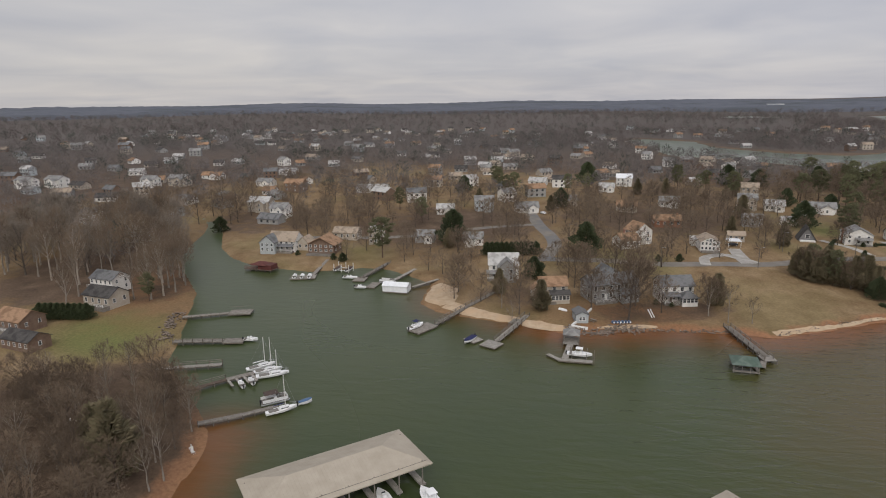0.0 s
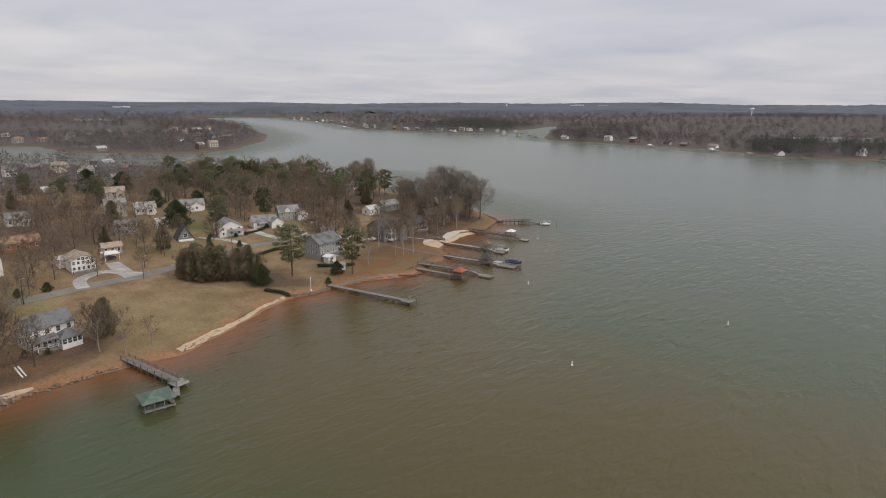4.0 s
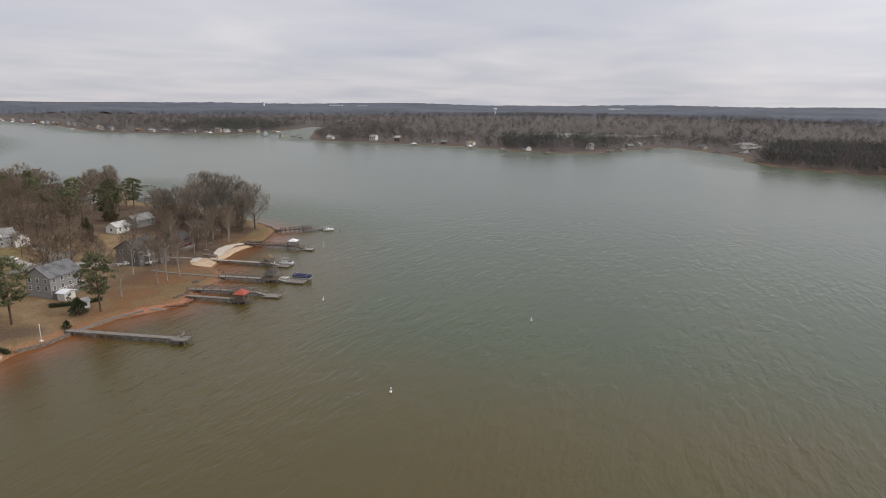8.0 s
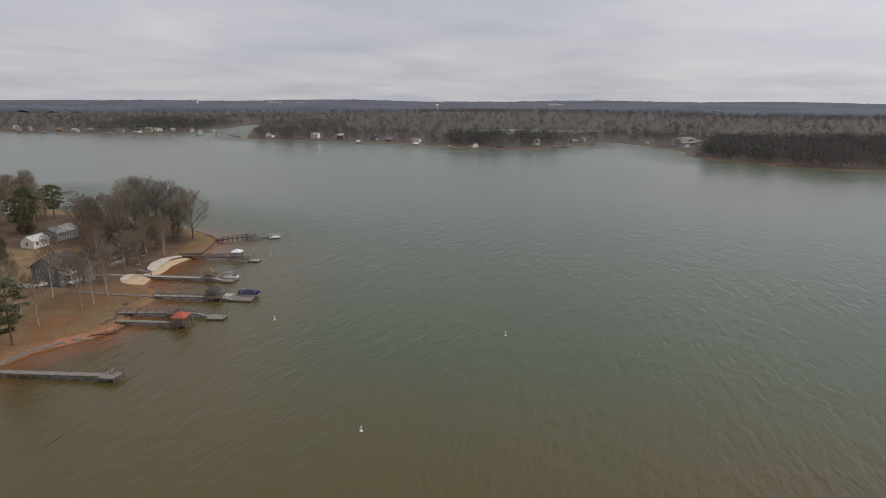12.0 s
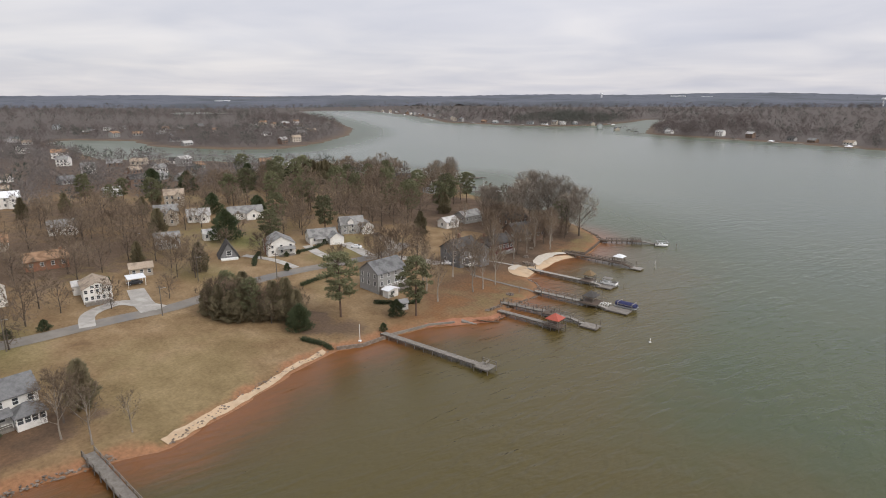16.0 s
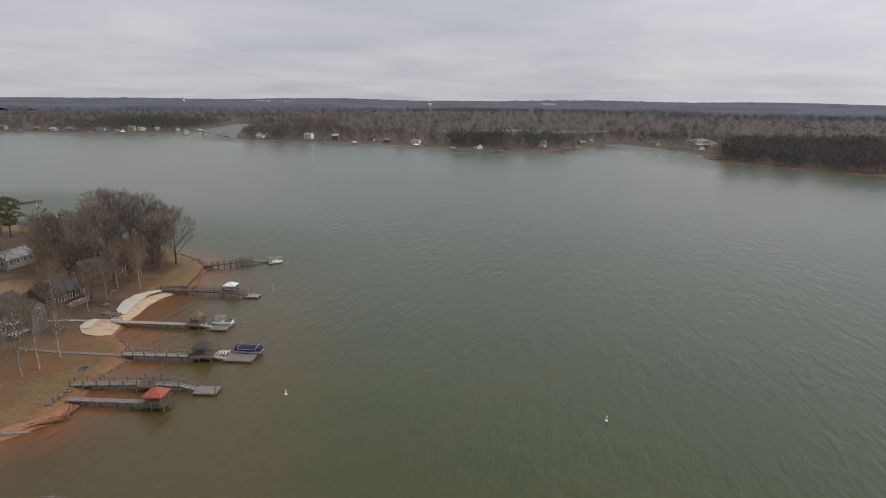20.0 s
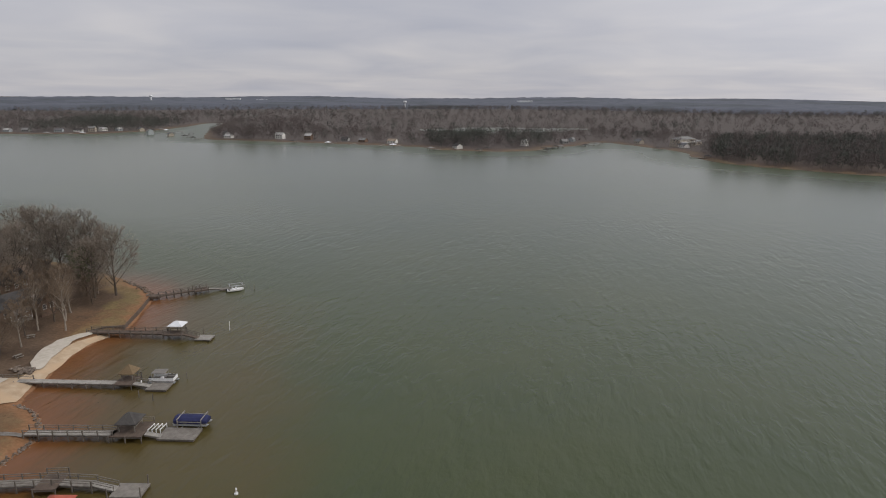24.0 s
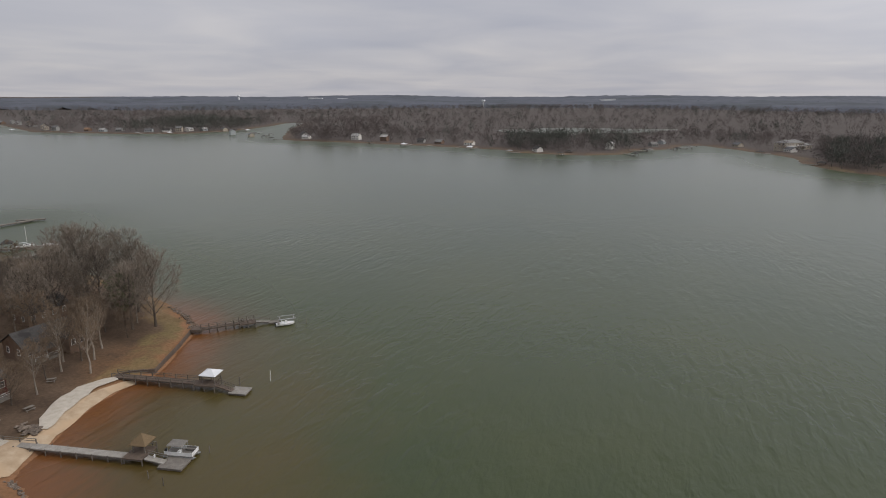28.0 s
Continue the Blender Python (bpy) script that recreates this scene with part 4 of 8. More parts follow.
def gable_body(w, d, z0, h, rise, along):
    """Walls with their gable ends in one closed block. along: 'x' or 'y', the way of the ridge."""
    g = Geo()
    x, y = w / 2, d / 2
    v = [(-x, -y, z0), (x, -y, z0), (x, y, z0), (-x, y, z0), (-x, -y, h), (x, -y, h), (x, y, h), (-x, y, h)]
    f = [(3, 2, 1, 0)]
    if along == "x":
        v += [(-x, 0, h + rise), (x, 0, h + rise)]
        f += [(0, 1, 5, 4), (2, 3, 7, 6), (1, 2, 6, 9, 5), (3, 0, 4, 8, 7), (4, 5, 9, 8), (6, 7, 8, 9)]
    elif along == "y":
        v += [(0, -y, h + rise), (0, y, h + rise)]
        f += [(1, 2, 6, 5), (3, 0, 4, 7), (0, 1, 5, 8, 4), (2, 3, 7, 9, 6), (5, 6, 9, 8), (7, 4, 8, 9)]
    else:
        f += [(0, 1, 5, 4), (1, 2, 6, 5), (2, 3, 7, 6), (3, 0, 4, 7), (4, 5, 6, 7)]
    return g.add(v, f)


def roof_slabs(w, d, h, rise, along, over=0.45, thick=0.18):
    """A pair of roof slopes with overhang, or four of a hip."""
    g = Geo()
    if along == "hip":
        x, y = w / 2 + over, d / 2 + over
        k = max(0.0, x - y)
        drop = rise * over / (min(w, d) / 2)
        z = h - drop
        v = [(-x, -y, z), (x, -y, z), (x, y, z), (-x, y, z), (-k, 0, h + rise + 0.1), (k, 0, h + rise + 0.1),
             (-x, -y, z - thick), (x, -y, z - thick), (x, y, z - thick), (-x, y, z - thick)]
        f = [(0, 1, 5, 4), (1, 2, 5), (2, 3, 4, 5), (3, 0, 4), (6, 7, 1, 0), (7, 8, 2, 1), (8, 9, 3, 2), (9, 6, 0, 3), (9, 8, 7, 6)]
        return [g.add(v, f)]
    span, run = (d / 2, w / 2 + over) if along == "x" else (w / 2, d / 2 + over)
    drop, out = rise * over / span, []
    for s in (-1, 1):
        e, ze, zr = s * (span + over), h - drop + 0.05, h + rise + 0.05
        pts = [(-run, e, ze), (run, e, ze), (run, 0, zr), (-run, 0, zr)]
        pts += [(a, b, c + thick) for a, b, c in pts]
        if along == "y":
            pts = [(b, a, c) for a, b, c in pts]
        out.append(Geo().add(pts, [(0, 1, 2, 3), (7, 6, 5, 4), (0, 4, 5, 1), (1, 5, 6, 2), (2, 6, 7, 3), (3, 7, 4, 0)]))
    return out


WIN_CACHE = {}


def window(parent, x, y, z, face, w=1.0, h=1.3, simple=False, name="window"):
    """A window on a wall: frame and pane. face: degrees round z, 0 for the front (-y)."""
    key = (w, h, simple)
    if key not in WIN_CACHE:
        fr, pn = Geo(), Geo()
        t = 0.1
        fr.box((0, -0.03, h / 2 + t / 2), (w + 2 * t, 0.1, t)).box((0, -0.05, -h / 2 - t / 2), (w + 2 * t + 0.08, 0.16, t))
        fr.box((-w / 2 - t / 2, -0.03, 0), (t, 0.1, h)).box((w / 2 + t / 2, -0.03, 0), (t, 0.1, h)).box((0, -0.03, 0), (w, 0.07, 0.06))
        pn.box((0, -0.012, 0), (w, 0.03, h))
        WIN_CACHE[key] = fr.mesh("window", "trim"), pn.mesh("pane", "glass")
    fr, pn = WIN_CACHE[key]
    m = pose(x, y, z, 0, 0, face)
    if simple:
        p = part(name, pn, None, parent)
        p.matrix_basis = m
        return p
    f = part(name, fr, None, parent)
    f.matrix_basis = m
    part("pane", pn, None, f)
    return f


def door(parent, x, y, z, face, w=0.95, h=2.05, mat="door", name="door"):
    g = Geo().box((0, -0.03, h / 2), (w, 0.07, h)).box((0, -0.06, h * 0.72), (w * 0.7, 0.04, h * 0.35)).box((0, -0.06, h * 0.28), (w * 0.7, 0.04, h * 0.35))
    p = part(name, g, mat, parent)
    p.matrix_basis = pose(x, y, z, 0, 0, face)
    return p


def block(t, w, d, base, h, rise, ridge, wall, roof, at=(0, 0), rz=0, storeys=1, front=3, back=0, sides=1, simple=False, over=0.45, name="wall"):
    """One wing of a house: walls, roof slopes and windows, as parts of t."""
    m = pose(at[0], at[1], 0, 0, 0, rz)
    body = part(name, gable_body(w, d, -1.2, base + h, rise if ridge != "hip" else 0, ridge), wall, t)
    body.matrix_basis = m
    for g in roof_slabs(w, d, base + h, rise, ridge, over):
        part("roof", g, roof, t).matrix_basis = m
    hs = h / storeys
    for s in range(storeys):
        z = base + hs * s + hs * 0.56
        for face, n, length, off in ((0, front, w, d / 2), (180, back, w, d / 2), (90, sides, d, w / 2), (270, sides, d, w / 2)):
            for i in range(n):
                u = (i + 0.5) / n * length - length / 2
                a = radians(face)
                p = m @ Vector((u * math.cos(a) + math.sin(a) * off, u * math.sin(a) - math.cos(a) * off, z))
                window(t, p.x, p.y, p.z, face + rz, 0.95, min(1.35, hs * 0.5), simple)
    return body


def porch(t, x, y, w, d, h, roof, face=0, deck_z=0.5, mat="white_paint", roofed=True):
    """A front porch or deck: floor, posts, rail, and a lean-to roof."""
    m = pose(x, y, 0, 0, 0, face)
    part("porch_floor", Geo().box((0, 0, deck_z / 2 - 0.4), (w, d, deck_z + 0.8)), "deck", t).matrix_basis = m
    n = max(2, int(w / 2.5) + 1)
    for i in range(n):
        u = -w / 2 + 0.1 + (w - 0.2) * i / (n - 1)
        part("porch_post", Geo().box((u, -d / 2 + 0.1, deck_z + h / 2), (0.16, 0.16, h if roofed else 1.05)) if roofed else
             Geo().box((u, -d / 2 + 0.1, deck_z + 0.5), (0.1, 0.1, 1.0)), mat, t).matrix_basis = m
    part("porch_rail", Geo().box((0, -d / 2 + 0.1, deck_z + 0.95), (w, 0.08, 0.1)).box((0, -d / 2 + 0.1, deck_z + 0.5), (w, 0.05, 0.06)), mat, t).matrix_basis = m
    if roofed:
        g = Geo().add([(-w / 2 - 0.3, -d / 2 - 0.3, deck_z + h), (w / 2 + 0.3, -d / 2 - 0.3, deck_z + h), (w / 2 + 0.3, d / 2, deck_z + h + 0.8), (-w / 2 - 0.3, d / 2, deck_z + h + 0.8),
                       (-w / 2 - 0.3, -d / 2 - 0.3, deck_z + h + 0.15), (w / 2 + 0.3, -d / 2 - 0.3, deck_z + h + 0.15), (w / 2 + 0.3, d / 2, deck_z + h + 0.95), (-w / 2 - 0.3, d / 2, deck_z + h + 0.95)],
                      [(3, 2, 1, 0), (4, 5, 6, 7), (0, 1, 5, 4), (1, 2, 6, 5), (2, 3, 7, 6), (3, 0, 4, 7)])
        part("porch_roof", g, roof, t).matrix_basis = m


def chimney(t, x, y, top, mat="brick"):
    c = part("chimney", Geo().box((x, y, top / 2 - 0.3), (0.8, 0.65, top + 0.6)).box((x, y, top + 0.05), (0.95, 0.8, 0.15)), mat, t)
    return c


def house(label, x, y, rz, name="house", group="houses by the lake", r=9, size=1.0):
    HOUSES.append((x, y, r * size))
    t = thing(name, label, "house", (x, y, ground_z(x, y)), rz, group)
    t.scale = (size, size, size)
    return t


# ---- docks and boats ----
POST_CACHE = {}


def post(parent, x, y, top, bottom=-1.6, r=0.12, mat="post"):
    key = (round(top - bottom, 1), r, mat)
    if key not in POST_CACHE:
        POST_CACHE[key] = Geo().rod((0, 0, 0), (0, 0, key[0]), r, r * 0.92, 7).mesh("post", mat)
    p = part("post", POST_CACHE[key], None, parent)
    p.matrix_basis = pose(x, y, bottom)
    return p


def walkway(t, a, b, width, mat="deck", rails=(), step=3.0, posts=True, thick=0.18, rail_mat="rail", low=-1.6):
    """One straight run of a dock in world places: deck, stringers, posts and hand rails."""
    a, b = Vector(a), Vector(b)
    way = b - a
    ln = way.length
    side = Vector((-way.y, way.x, 0)).normalized()
    rz = math.degrees(math.atan2(way.y, way.x))
    m = Matrix.Translation(a) @ pose(0, 0, 0, 0, -math.degrees(math.atan2(way.z, math.hypot(way.x, way.y))), rz)
    m = t.matrix_basis.inverted() @ pose(a.x, a.y, a.z, 0, 0, rz) @ pose(0, 0, 0, 0, -math.degrees(math.asin(way.z / ln)), 0)
    part("deck", Geo().box((ln / 2, 0, -thick / 2), (ln, width, thick)), mat, t).matrix_basis = m
    part("stringer", Geo().box((ln / 2, width / 2 - 0.1, -thick - 0.12), (ln, 0.08, 0.24)).box((ln / 2, -width / 2 + 0.1, -thick - 0.12), (ln, 0.08, 0.24)), "post", t).matrix_basis = m
    n = max(1, round(ln / step))
    inv = t.matrix_basis.inverted()
    for i in range(n + 1):
        for s in (-1, 1):
            p = inv @ (a + way * (i / n) + side * s * (width / 2 + 0.06))
            railed = s in rails
            if posts or railed:
                floor = low - t.matrix_basis.translation.z if posts else p.z - 0.3
                post(t, p.x, p.y, p.z + (1.0 if railed else 0.12), floor, 0.12 if posts else 0.06, "post" if posts else "rail")
    for s in rails:
        o = side * s * (width / 2 + 0.02)
        g = Geo()
        for z in (0.55, 0.98):
            g.beam(inv @ (a + o + Vector((0, 0, z))), inv @ (b + o + Vector((0, 0, z))), 0.09, 0.09)
        part("handrail", g, rail_mat, t)


def platform(t, corners, z, mat="deck", thick=0.35, name="float"):
    """A floating deck from its four corners in world places."""
    inv = t.matrix_basis.inverted()
    c = [Vector((x, y, z)) for x, y in corners]
    mid = sum(c, Vector()) / 4
    way = (c[1] - c[0] + c[2] - c[3]) / 2
    rz = math.atan2(way.y, way.x)
    ln, wd = way.length, ((c[3] - c[0]) + (c[2] - c[1])).length / 2
    m = inv @ pose(mid.x, mid.y, z, 0, 0, math.degrees(rz))
    f = part(name, Geo().box((0, 0, -0.07), (ln, wd, 0.14)), mat, t)
    f.matrix_basis = m
    part("fascia", Geo().box((0, 0, -thick / 2 - 0.1), (ln - 0.12, wd - 0.12, thick)), "post", f)
    return mid, rz, ln, wd


def gazebo(t, x, y, z, w, d, h, rise, roof, rz=0.0, post_mat="rail", rail=True, name="roof"):
    """A hipped roof on corner posts over a dock, in world places."""
    inv = t.matrix_basis.inverted()
    m = inv @ pose(x, y, z, 0, 0, rz)
    part(name, roof_slabs(w, d, h, rise, "hip", 0.4, 0.12)[0], roof, t).matrix_basis = m
    for sx in (-1, 1):
        for sy in (-1, 1):
            part("roof_post", Geo().box((sx * (w / 2 - 0.15), sy * (d / 2 - 0.15), h / 2), (0.15, 0.15, h)), post_mat, t).matrix_basis = m
    if rail:
        g = Geo()
        for sx in (-1, 1):
            g.box((sx * (w / 2 - 0.15), 0, 0.9), (0.08, d - 0.3, 0.1))
        part("rail", g, post_mat, t).matrix_basis = m


def hull_mesh(length, beam, depth, mat, bow=0.45, name="hull", stern=0.85):
    """A boat's hull lofted from ribs, open above with a flat deck a little below the gunwale."""
    g, n = Geo(), 12
    rings = []
    for i in range(n + 1):
        u = i / n
        b = beam / 2 * (stern + (1 - stern) * min(1, u / 0.35)) * (1 - max(0, (u - (1 - bow)) / bow) ** 2.2) if u < 1 else 0.02
        b = max(b, 0.02)
        sheer = depth * (0.78 + 0.30 * u ** 2)
        keel = depth * 0.42 * max(0, (u - 0.6) / 0.4) ** 2
        x = -length / 2 + length * u
        rings.append([(x, -b, sheer), (x, -b * 0.86, depth * 0.32 + keel), (x, 0, keel - 0.12), (x, b * 0.86, depth * 0.32 + keel), (x, b, sheer), (x, b * 0.86, sheer - 0.04), (x, -b * 0.86, sheer - 0.04)])
    for r in rings:
        g.v += r
    for i in range(n):
        for k in range(7):
            a, b2 = i * 7 + k, i * 7 + (k + 1) % 7
            g.f.append((a, b2, b2 + 7, a + 7))
    g.f += [tuple(range(7))[::-1], tuple(range(n * 7, n * 7 + 7))]
    return g.mesh(name, mat)


def outboard(t, x, y, z):
    part("outboard_motor", Geo().box((x, y, z + 0.35), (0.45, 0.38, 0.6), 0, 0.8).box((x, y, z - 0.25), (0.2, 0.16, 0.7)), "dark", t)


def motor_boat(x, y, z, rz, length=6.0, label="white open motor boat with an outboard", cover=None, top=True, category="boat"):
    t = thing("motor_boat", label, category, (x, y, z), rz)
    part("hull", hull_mesh(length, length * 0.36, 0.95, "gelcoat"), None, t)
    L = length
    if cover:
        g = Geo()
        rows = []
        for i in range(9):
            u = i / 8
            b = L * 0.17 * (1 - max(0, (u - 0.55) / 0.45) ** 2 * 0.95)
            zc = 0.82 + 0.25 * u ** 2
            rows.append([(-L / 2 + L * u, -b, zc), (-L / 2 + L * u, -b * 0.5, zc + 0.35 * math.sin(math.pi * (0.15 + 0.8 * (1 - u)))), (-L / 2 + L * u, b * 0.5, zc + 0.35 * math.sin(math.pi * (0.15 + 0.8 * (1 - u)))), (-L / 2 + L * u, b, zc)])
        for r in rows:
            g.v += r
        g.f = [(i * 4 + k, i * 4 + k + 1, i * 4 + k + 5, i * 4 + k + 4) for i in range(8) for k in range(3)]
        part("cover", g, cover, t, smooth=True)
    else:
        part("console", Geo().box((0.05 * L, 0, 1.0), (0.8, 0.75, 0.9), 0, 0.8), "gelcoat", t)
        part("windscreen", Geo().box((0.05 * L + 0.35, 0, 1.55), (0.06, 0.7, 0.35)), "glass", t)
        part("seat", Geo().box((-0.14 * L, 0, 0.85), (0.6, 1.1, 0.5)).box((-0.14 * L - 0.25, 0, 1.2), (0.12, 1.1, 0.4)), "gelcoat", t)
        part("bench", Geo().box((-0.36 * L, 0, 0.8), (0.5, 1.5, 0.4)), "canvas_grey", t)
        part("foredeck", Geo().box((0.26 * L, 0, 0.86), (0.22 * L, L * 0.2, 0.12), 0, 0.9), "gelcoat", t)
    if top:
        part("bimini", Geo().box((-0.02 * L, 0, 2.25), (1.9, 1.7, 0.07), 0, 0.92), top if isinstance(top, str) else "gelcoat", t)
        for sx in (-1, 1):
            for sy in (-1, 1):
                part("bimini_leg", Geo().rod((sx * 0.7, sy * 0.75, 0.85), (sx * 0.8, sy * 0.7, 2.22), 0.03, sides=5), "alu", t)
    outboard(t, -L / 2 - 0.2, 0, 0.55)
    return t


def pontoon_boat(x, y, z, rz, length=6.8, label="pontoon boat under a blue cover", cover=None, canopy=None):
    t = thing("pontoon_boat", label, "boat", (x, y, z), rz)
    L, w = length, 2.5
    for s in (-1, 1):
        part("pontoon", Geo().rod((-L / 2, s * 0.85, 0.25), (L / 2 - 0.6, s * 0.85, 0.25), 0.3, sides=10).rod((L / 2 - 0.6, s * 0.85, 0.25), (L / 2, s * 0.85, 0.42), 0.3, 0.06, 10), "alu", t)
    part("deck", Geo().box((-0.1, 0, 0.62), (L - 0.5, w, 0.12)), "canvas_grey", t)
    if cover:
        g = Geo()
        prof = [(-1.28, 0.55), (-1.3, 1.25), (-0.8, 1.6), (0, 1.75), (0.8, 1.6), (1.3, 1.25), (1.28, 0.55)]
        xs = [-L / 2 + 0.1, -L / 2 + 0.5, -L / 6, L / 6, L / 2 - 0.9, L / 2 - 0.35]
        ks = [0.86, 1, 0.97, 1.0, 0.95, 0.8]
        for xx, k in zip(xs, ks):
            g.v += [(xx, py * k, 0.55 + (pz - 0.55) * k) for py, pz in prof]
        n = len(prof)
        g.f = [(i * n + k, i * n + k + 1, (i + 1) * n + k + 1, (i + 1) * n + k) for i in range(len(xs) - 1) for k in range(n - 1)]
        g.f += [tuple(range(n))[::-1], tuple(range((len(xs) - 1) * n, len(xs) * n))]
        part("cover", g, cover, t, smooth=False)
    else:
        for s in (-1, 1):
            part("side_fence", Geo().box((-0.1, s * w / 2 - s * 0.06, 1.05), (L - 0.8, 0.06, 0.7)), "gelcoat", t)
            part("bench", Geo().box((L * 0.22, s * 0.85, 0.9), (1.8, 0.6, 0.45)).box((L * 0.22, s * 1.12, 1.2), (1.8, 0.14, 0.4)), "canvas_grey", t)
        part("end_fence", Geo().box((L / 2 - 0.5, 0, 1.05), (0.06, w - 0.2, 0.7)), "gelcoat", t)
        part("console", Geo().box((0, -0.7, 1.1), (0.7, 0.7, 0.9), 0, 0.8), "gelcoat", t)
    if canopy:
        part("canopy", Geo().box((-L * 0.12, 0, 2.55), (L * 0.5, 2.4, 0.1), 0, 0.94), canopy, t)
        for sx in (-0.34, 0.1):
            for sy in (-1, 1):
                part("canopy_leg", Geo().rod((sx * L, sy * 1.15, 0.7), (sx * L, sy * 1.05, 2.52), 0.03, sides=5), "alu", t)
    outboard(t, -L / 2, 0, 0.6)
    return t


def sail_boat(x, y, z, rz, length=7.5, mast=9.0, label="white sailboat with a bare mast", tender=False):
    t = thing("sail_boat", label, "sailboat", (x, y, z), rz)
    L = length
    part("hull", hull_mesh(L, L * 0.31, 0.95, "gelcoat", 0.6, stern=0.7), None, t)
    part("cabin", Geo().box((0.10 * L, 0, 1.05), (0.36 * L, L * 0.17, 0.5), 0, 0.82), "gelcoat", t)
    for s in (-1, 1):
        part("cabin_window", Geo().box((0.10 * L, s * L * 0.083, 1.08), (0.24 * L, 0.05, 0.16)), "glass", t)
    part("cockpit", Geo().box((-0.25 * L, 0, 0.82), (0.3 * L, L * 0.16, 0.2)), "canvas_grey", t)
    part("mast", Geo().rod((0.14 * L, 0, 0.9), (0.14 * L, 0, mast), 0.11, 0.08, 7), "white_paint", t)
    part("boom", Geo().rod((0.13 * L, 0, 1.9), (-0.28 * L, 0, 1.8), 0.05, 0.05, 6), "alu", t)
    part("furled_sail", Geo().rod((0.10 * L, 0, 2.02), (-0.26 * L, 0, 1.92), 0.13, 0.09, 7), "boat_blue" if tender else "gelcoat", t)
    for i, (ex, ey) in enumerate(((L * 0.48, 0), (-L * 0.47, 0), (0.1 * L, L * 0.145), (0.1 * L, -L * 0.145))):
        part("stay", Geo().rod((0.14 * L, 0, mast * 0.97), (ex, ey, 0.95), 0.015, sides=3), "metal_grey", t)
    part("pulpit", Geo().beam((L * 0.3, L * 0.1, 1.55), (L * 0.48, 0, 1.6), 0.04, 0.04).beam((L * 0.3, -L * 0.1, 1.55), (L * 0.48, 0, 1.6), 0.04, 0.04), "alu", t)
    return t


def dock(label, name="dock", at=None, group="docks along the shore"):
    return thing(name, label, "dock", (*at, 0.0), 0.0, group)


# ---- houses along the shore ----
def lakeside_houses():
    h = house("white two-storey house with tan gabled roofs and a side wing", -217, 91, 100)
    block(h, 9, 8, 0.6, 5.6, 3.2, "y", "white_siding", "roof_brown", storeys=2, front=2, sides=2)
    block(h, 9, 8, 0.4, 2.9, 2.6, "x", "white_siding", "roof_brown", at=(-8.6, -3.5), front=3, sides=1)
    door(h, -7, -7.55, 0.4, 0)
    part("steps", Geo().box((-7, -8.2, 0.0), (1.6, 1.2, 0.4)), "concrete", h)
    chimney(h, -8, -1, 6.8)

    h = house("long grey two-storey house with slate roofs facing the water", -153, 50, 96, r=12)
    block(h, 17, 8, 0.5, 5.2, 2.6, "x", "grey_siding", "roof_slate", storeys=2, front=6, sides=2)
    block(h, 7, 9, 0.5, 6.0, 2.4, "y", "slate_siding", "roof_slate", at=(3, 6), storeys=2, front=0, back=2, sides=2)
    block(h, 6, 4, 0.4, 2.5, 1.4, "x", "grey_siding", "roof_slate", at=(4, -5.6), front=3, sides=1)
    porch(h, -4, -5.3, 8, 2.6, 2.4, "roof_slate", roofed=False)
    door(h, -3.2, -4.02, 0.5, 0, mat="white_paint")
    chimney(h, 8.0, 1.5, 9.4)

    h = house("white and grey two-storey house with a glazed sunroom", -147, 70, 84)
    block(h, 10.5, 8, 0.4, 5.4, 2.4, "x", "white_siding", "roof_slate", storeys=2, front=4, sides=2)
    block(h, 5, 4, 0.4, 2.7, 1.5, "hip", "white_siding", "roof_slate", at=(2.6, -5.8), front=4, sides=3)
    porch(h, -2.6, -5.2, 5, 2.4, 2.4, "roof_slate")
    door(h, -2.2, -4.02, 0.4, 0)

    h = house("tan house with a brown roof and dark glazed sunroom", -156, 31, 84, r=8)
    block(h, 9, 7, 0.5, 4.6, 2.2, "x", "tan_siding", "roof_brown", storeys=2, front=3, sides=2)
    block(h, 6, 3.6, 0.5, 2.6, 0.9, "x", "tan_siding", "roof_dark", at=(1.4, -5.2), front=5, sides=2)
    block(h, 3.4, 4, 0.5, 3.6, 1.2, "y", "tan_siding", "roof_brown", at=(-5.6, -1.5), front=1, sides=1)
    part("deck", Geo().box((-2, -6.0, 0.2), (4, 2.6, 1.0)), "deck", h)

    h = house("grey house with white trim and a steep grey roof", -184, 21, 78)
    block(h, 11, 9, 0.6, 5.2, 3.4, "x", "white_siding", "roof_pale", storeys=2, front=3, sides=2)
    block(h, 6.5, 5, 0.6, 5.0, 3.0, "y", "grey_siding", "roof_grey", at=(1.0, -6.4), storeys=2, front=2, sides=1)
    porch(h, -4.2, -5.5, 4, 2.4, 2.3, "roof_grey")

    s = thing("garden_hut", "small pale blue hut with white windows near a dock", "shed", (-134.5, 33, ground_z(-134.5, 33)), 82)
    HOUSES.append((-134.5, 33, 5))
    block(s, 3.8, 5.2, 0.2, 2.3, 1.0, "y", "blue_siding", "roof_slate", front=0, sides=1, over=0.3)
    window(s, -0.5, -2.6, 1.35, 0, 0.7, 0.9)
    window(s, 0.5, -2.6, 1.35, 0, 0.7, 0.9)

    h = house("white chalet-fronted house with a grid of tall windows", -201, 115, 70, size=0.8)
    block(h, 9.5, 13, 0.6, 5.0, 2.2, "y", "white_siding", "roof_tan", storeys=2, front=5, sides=3)
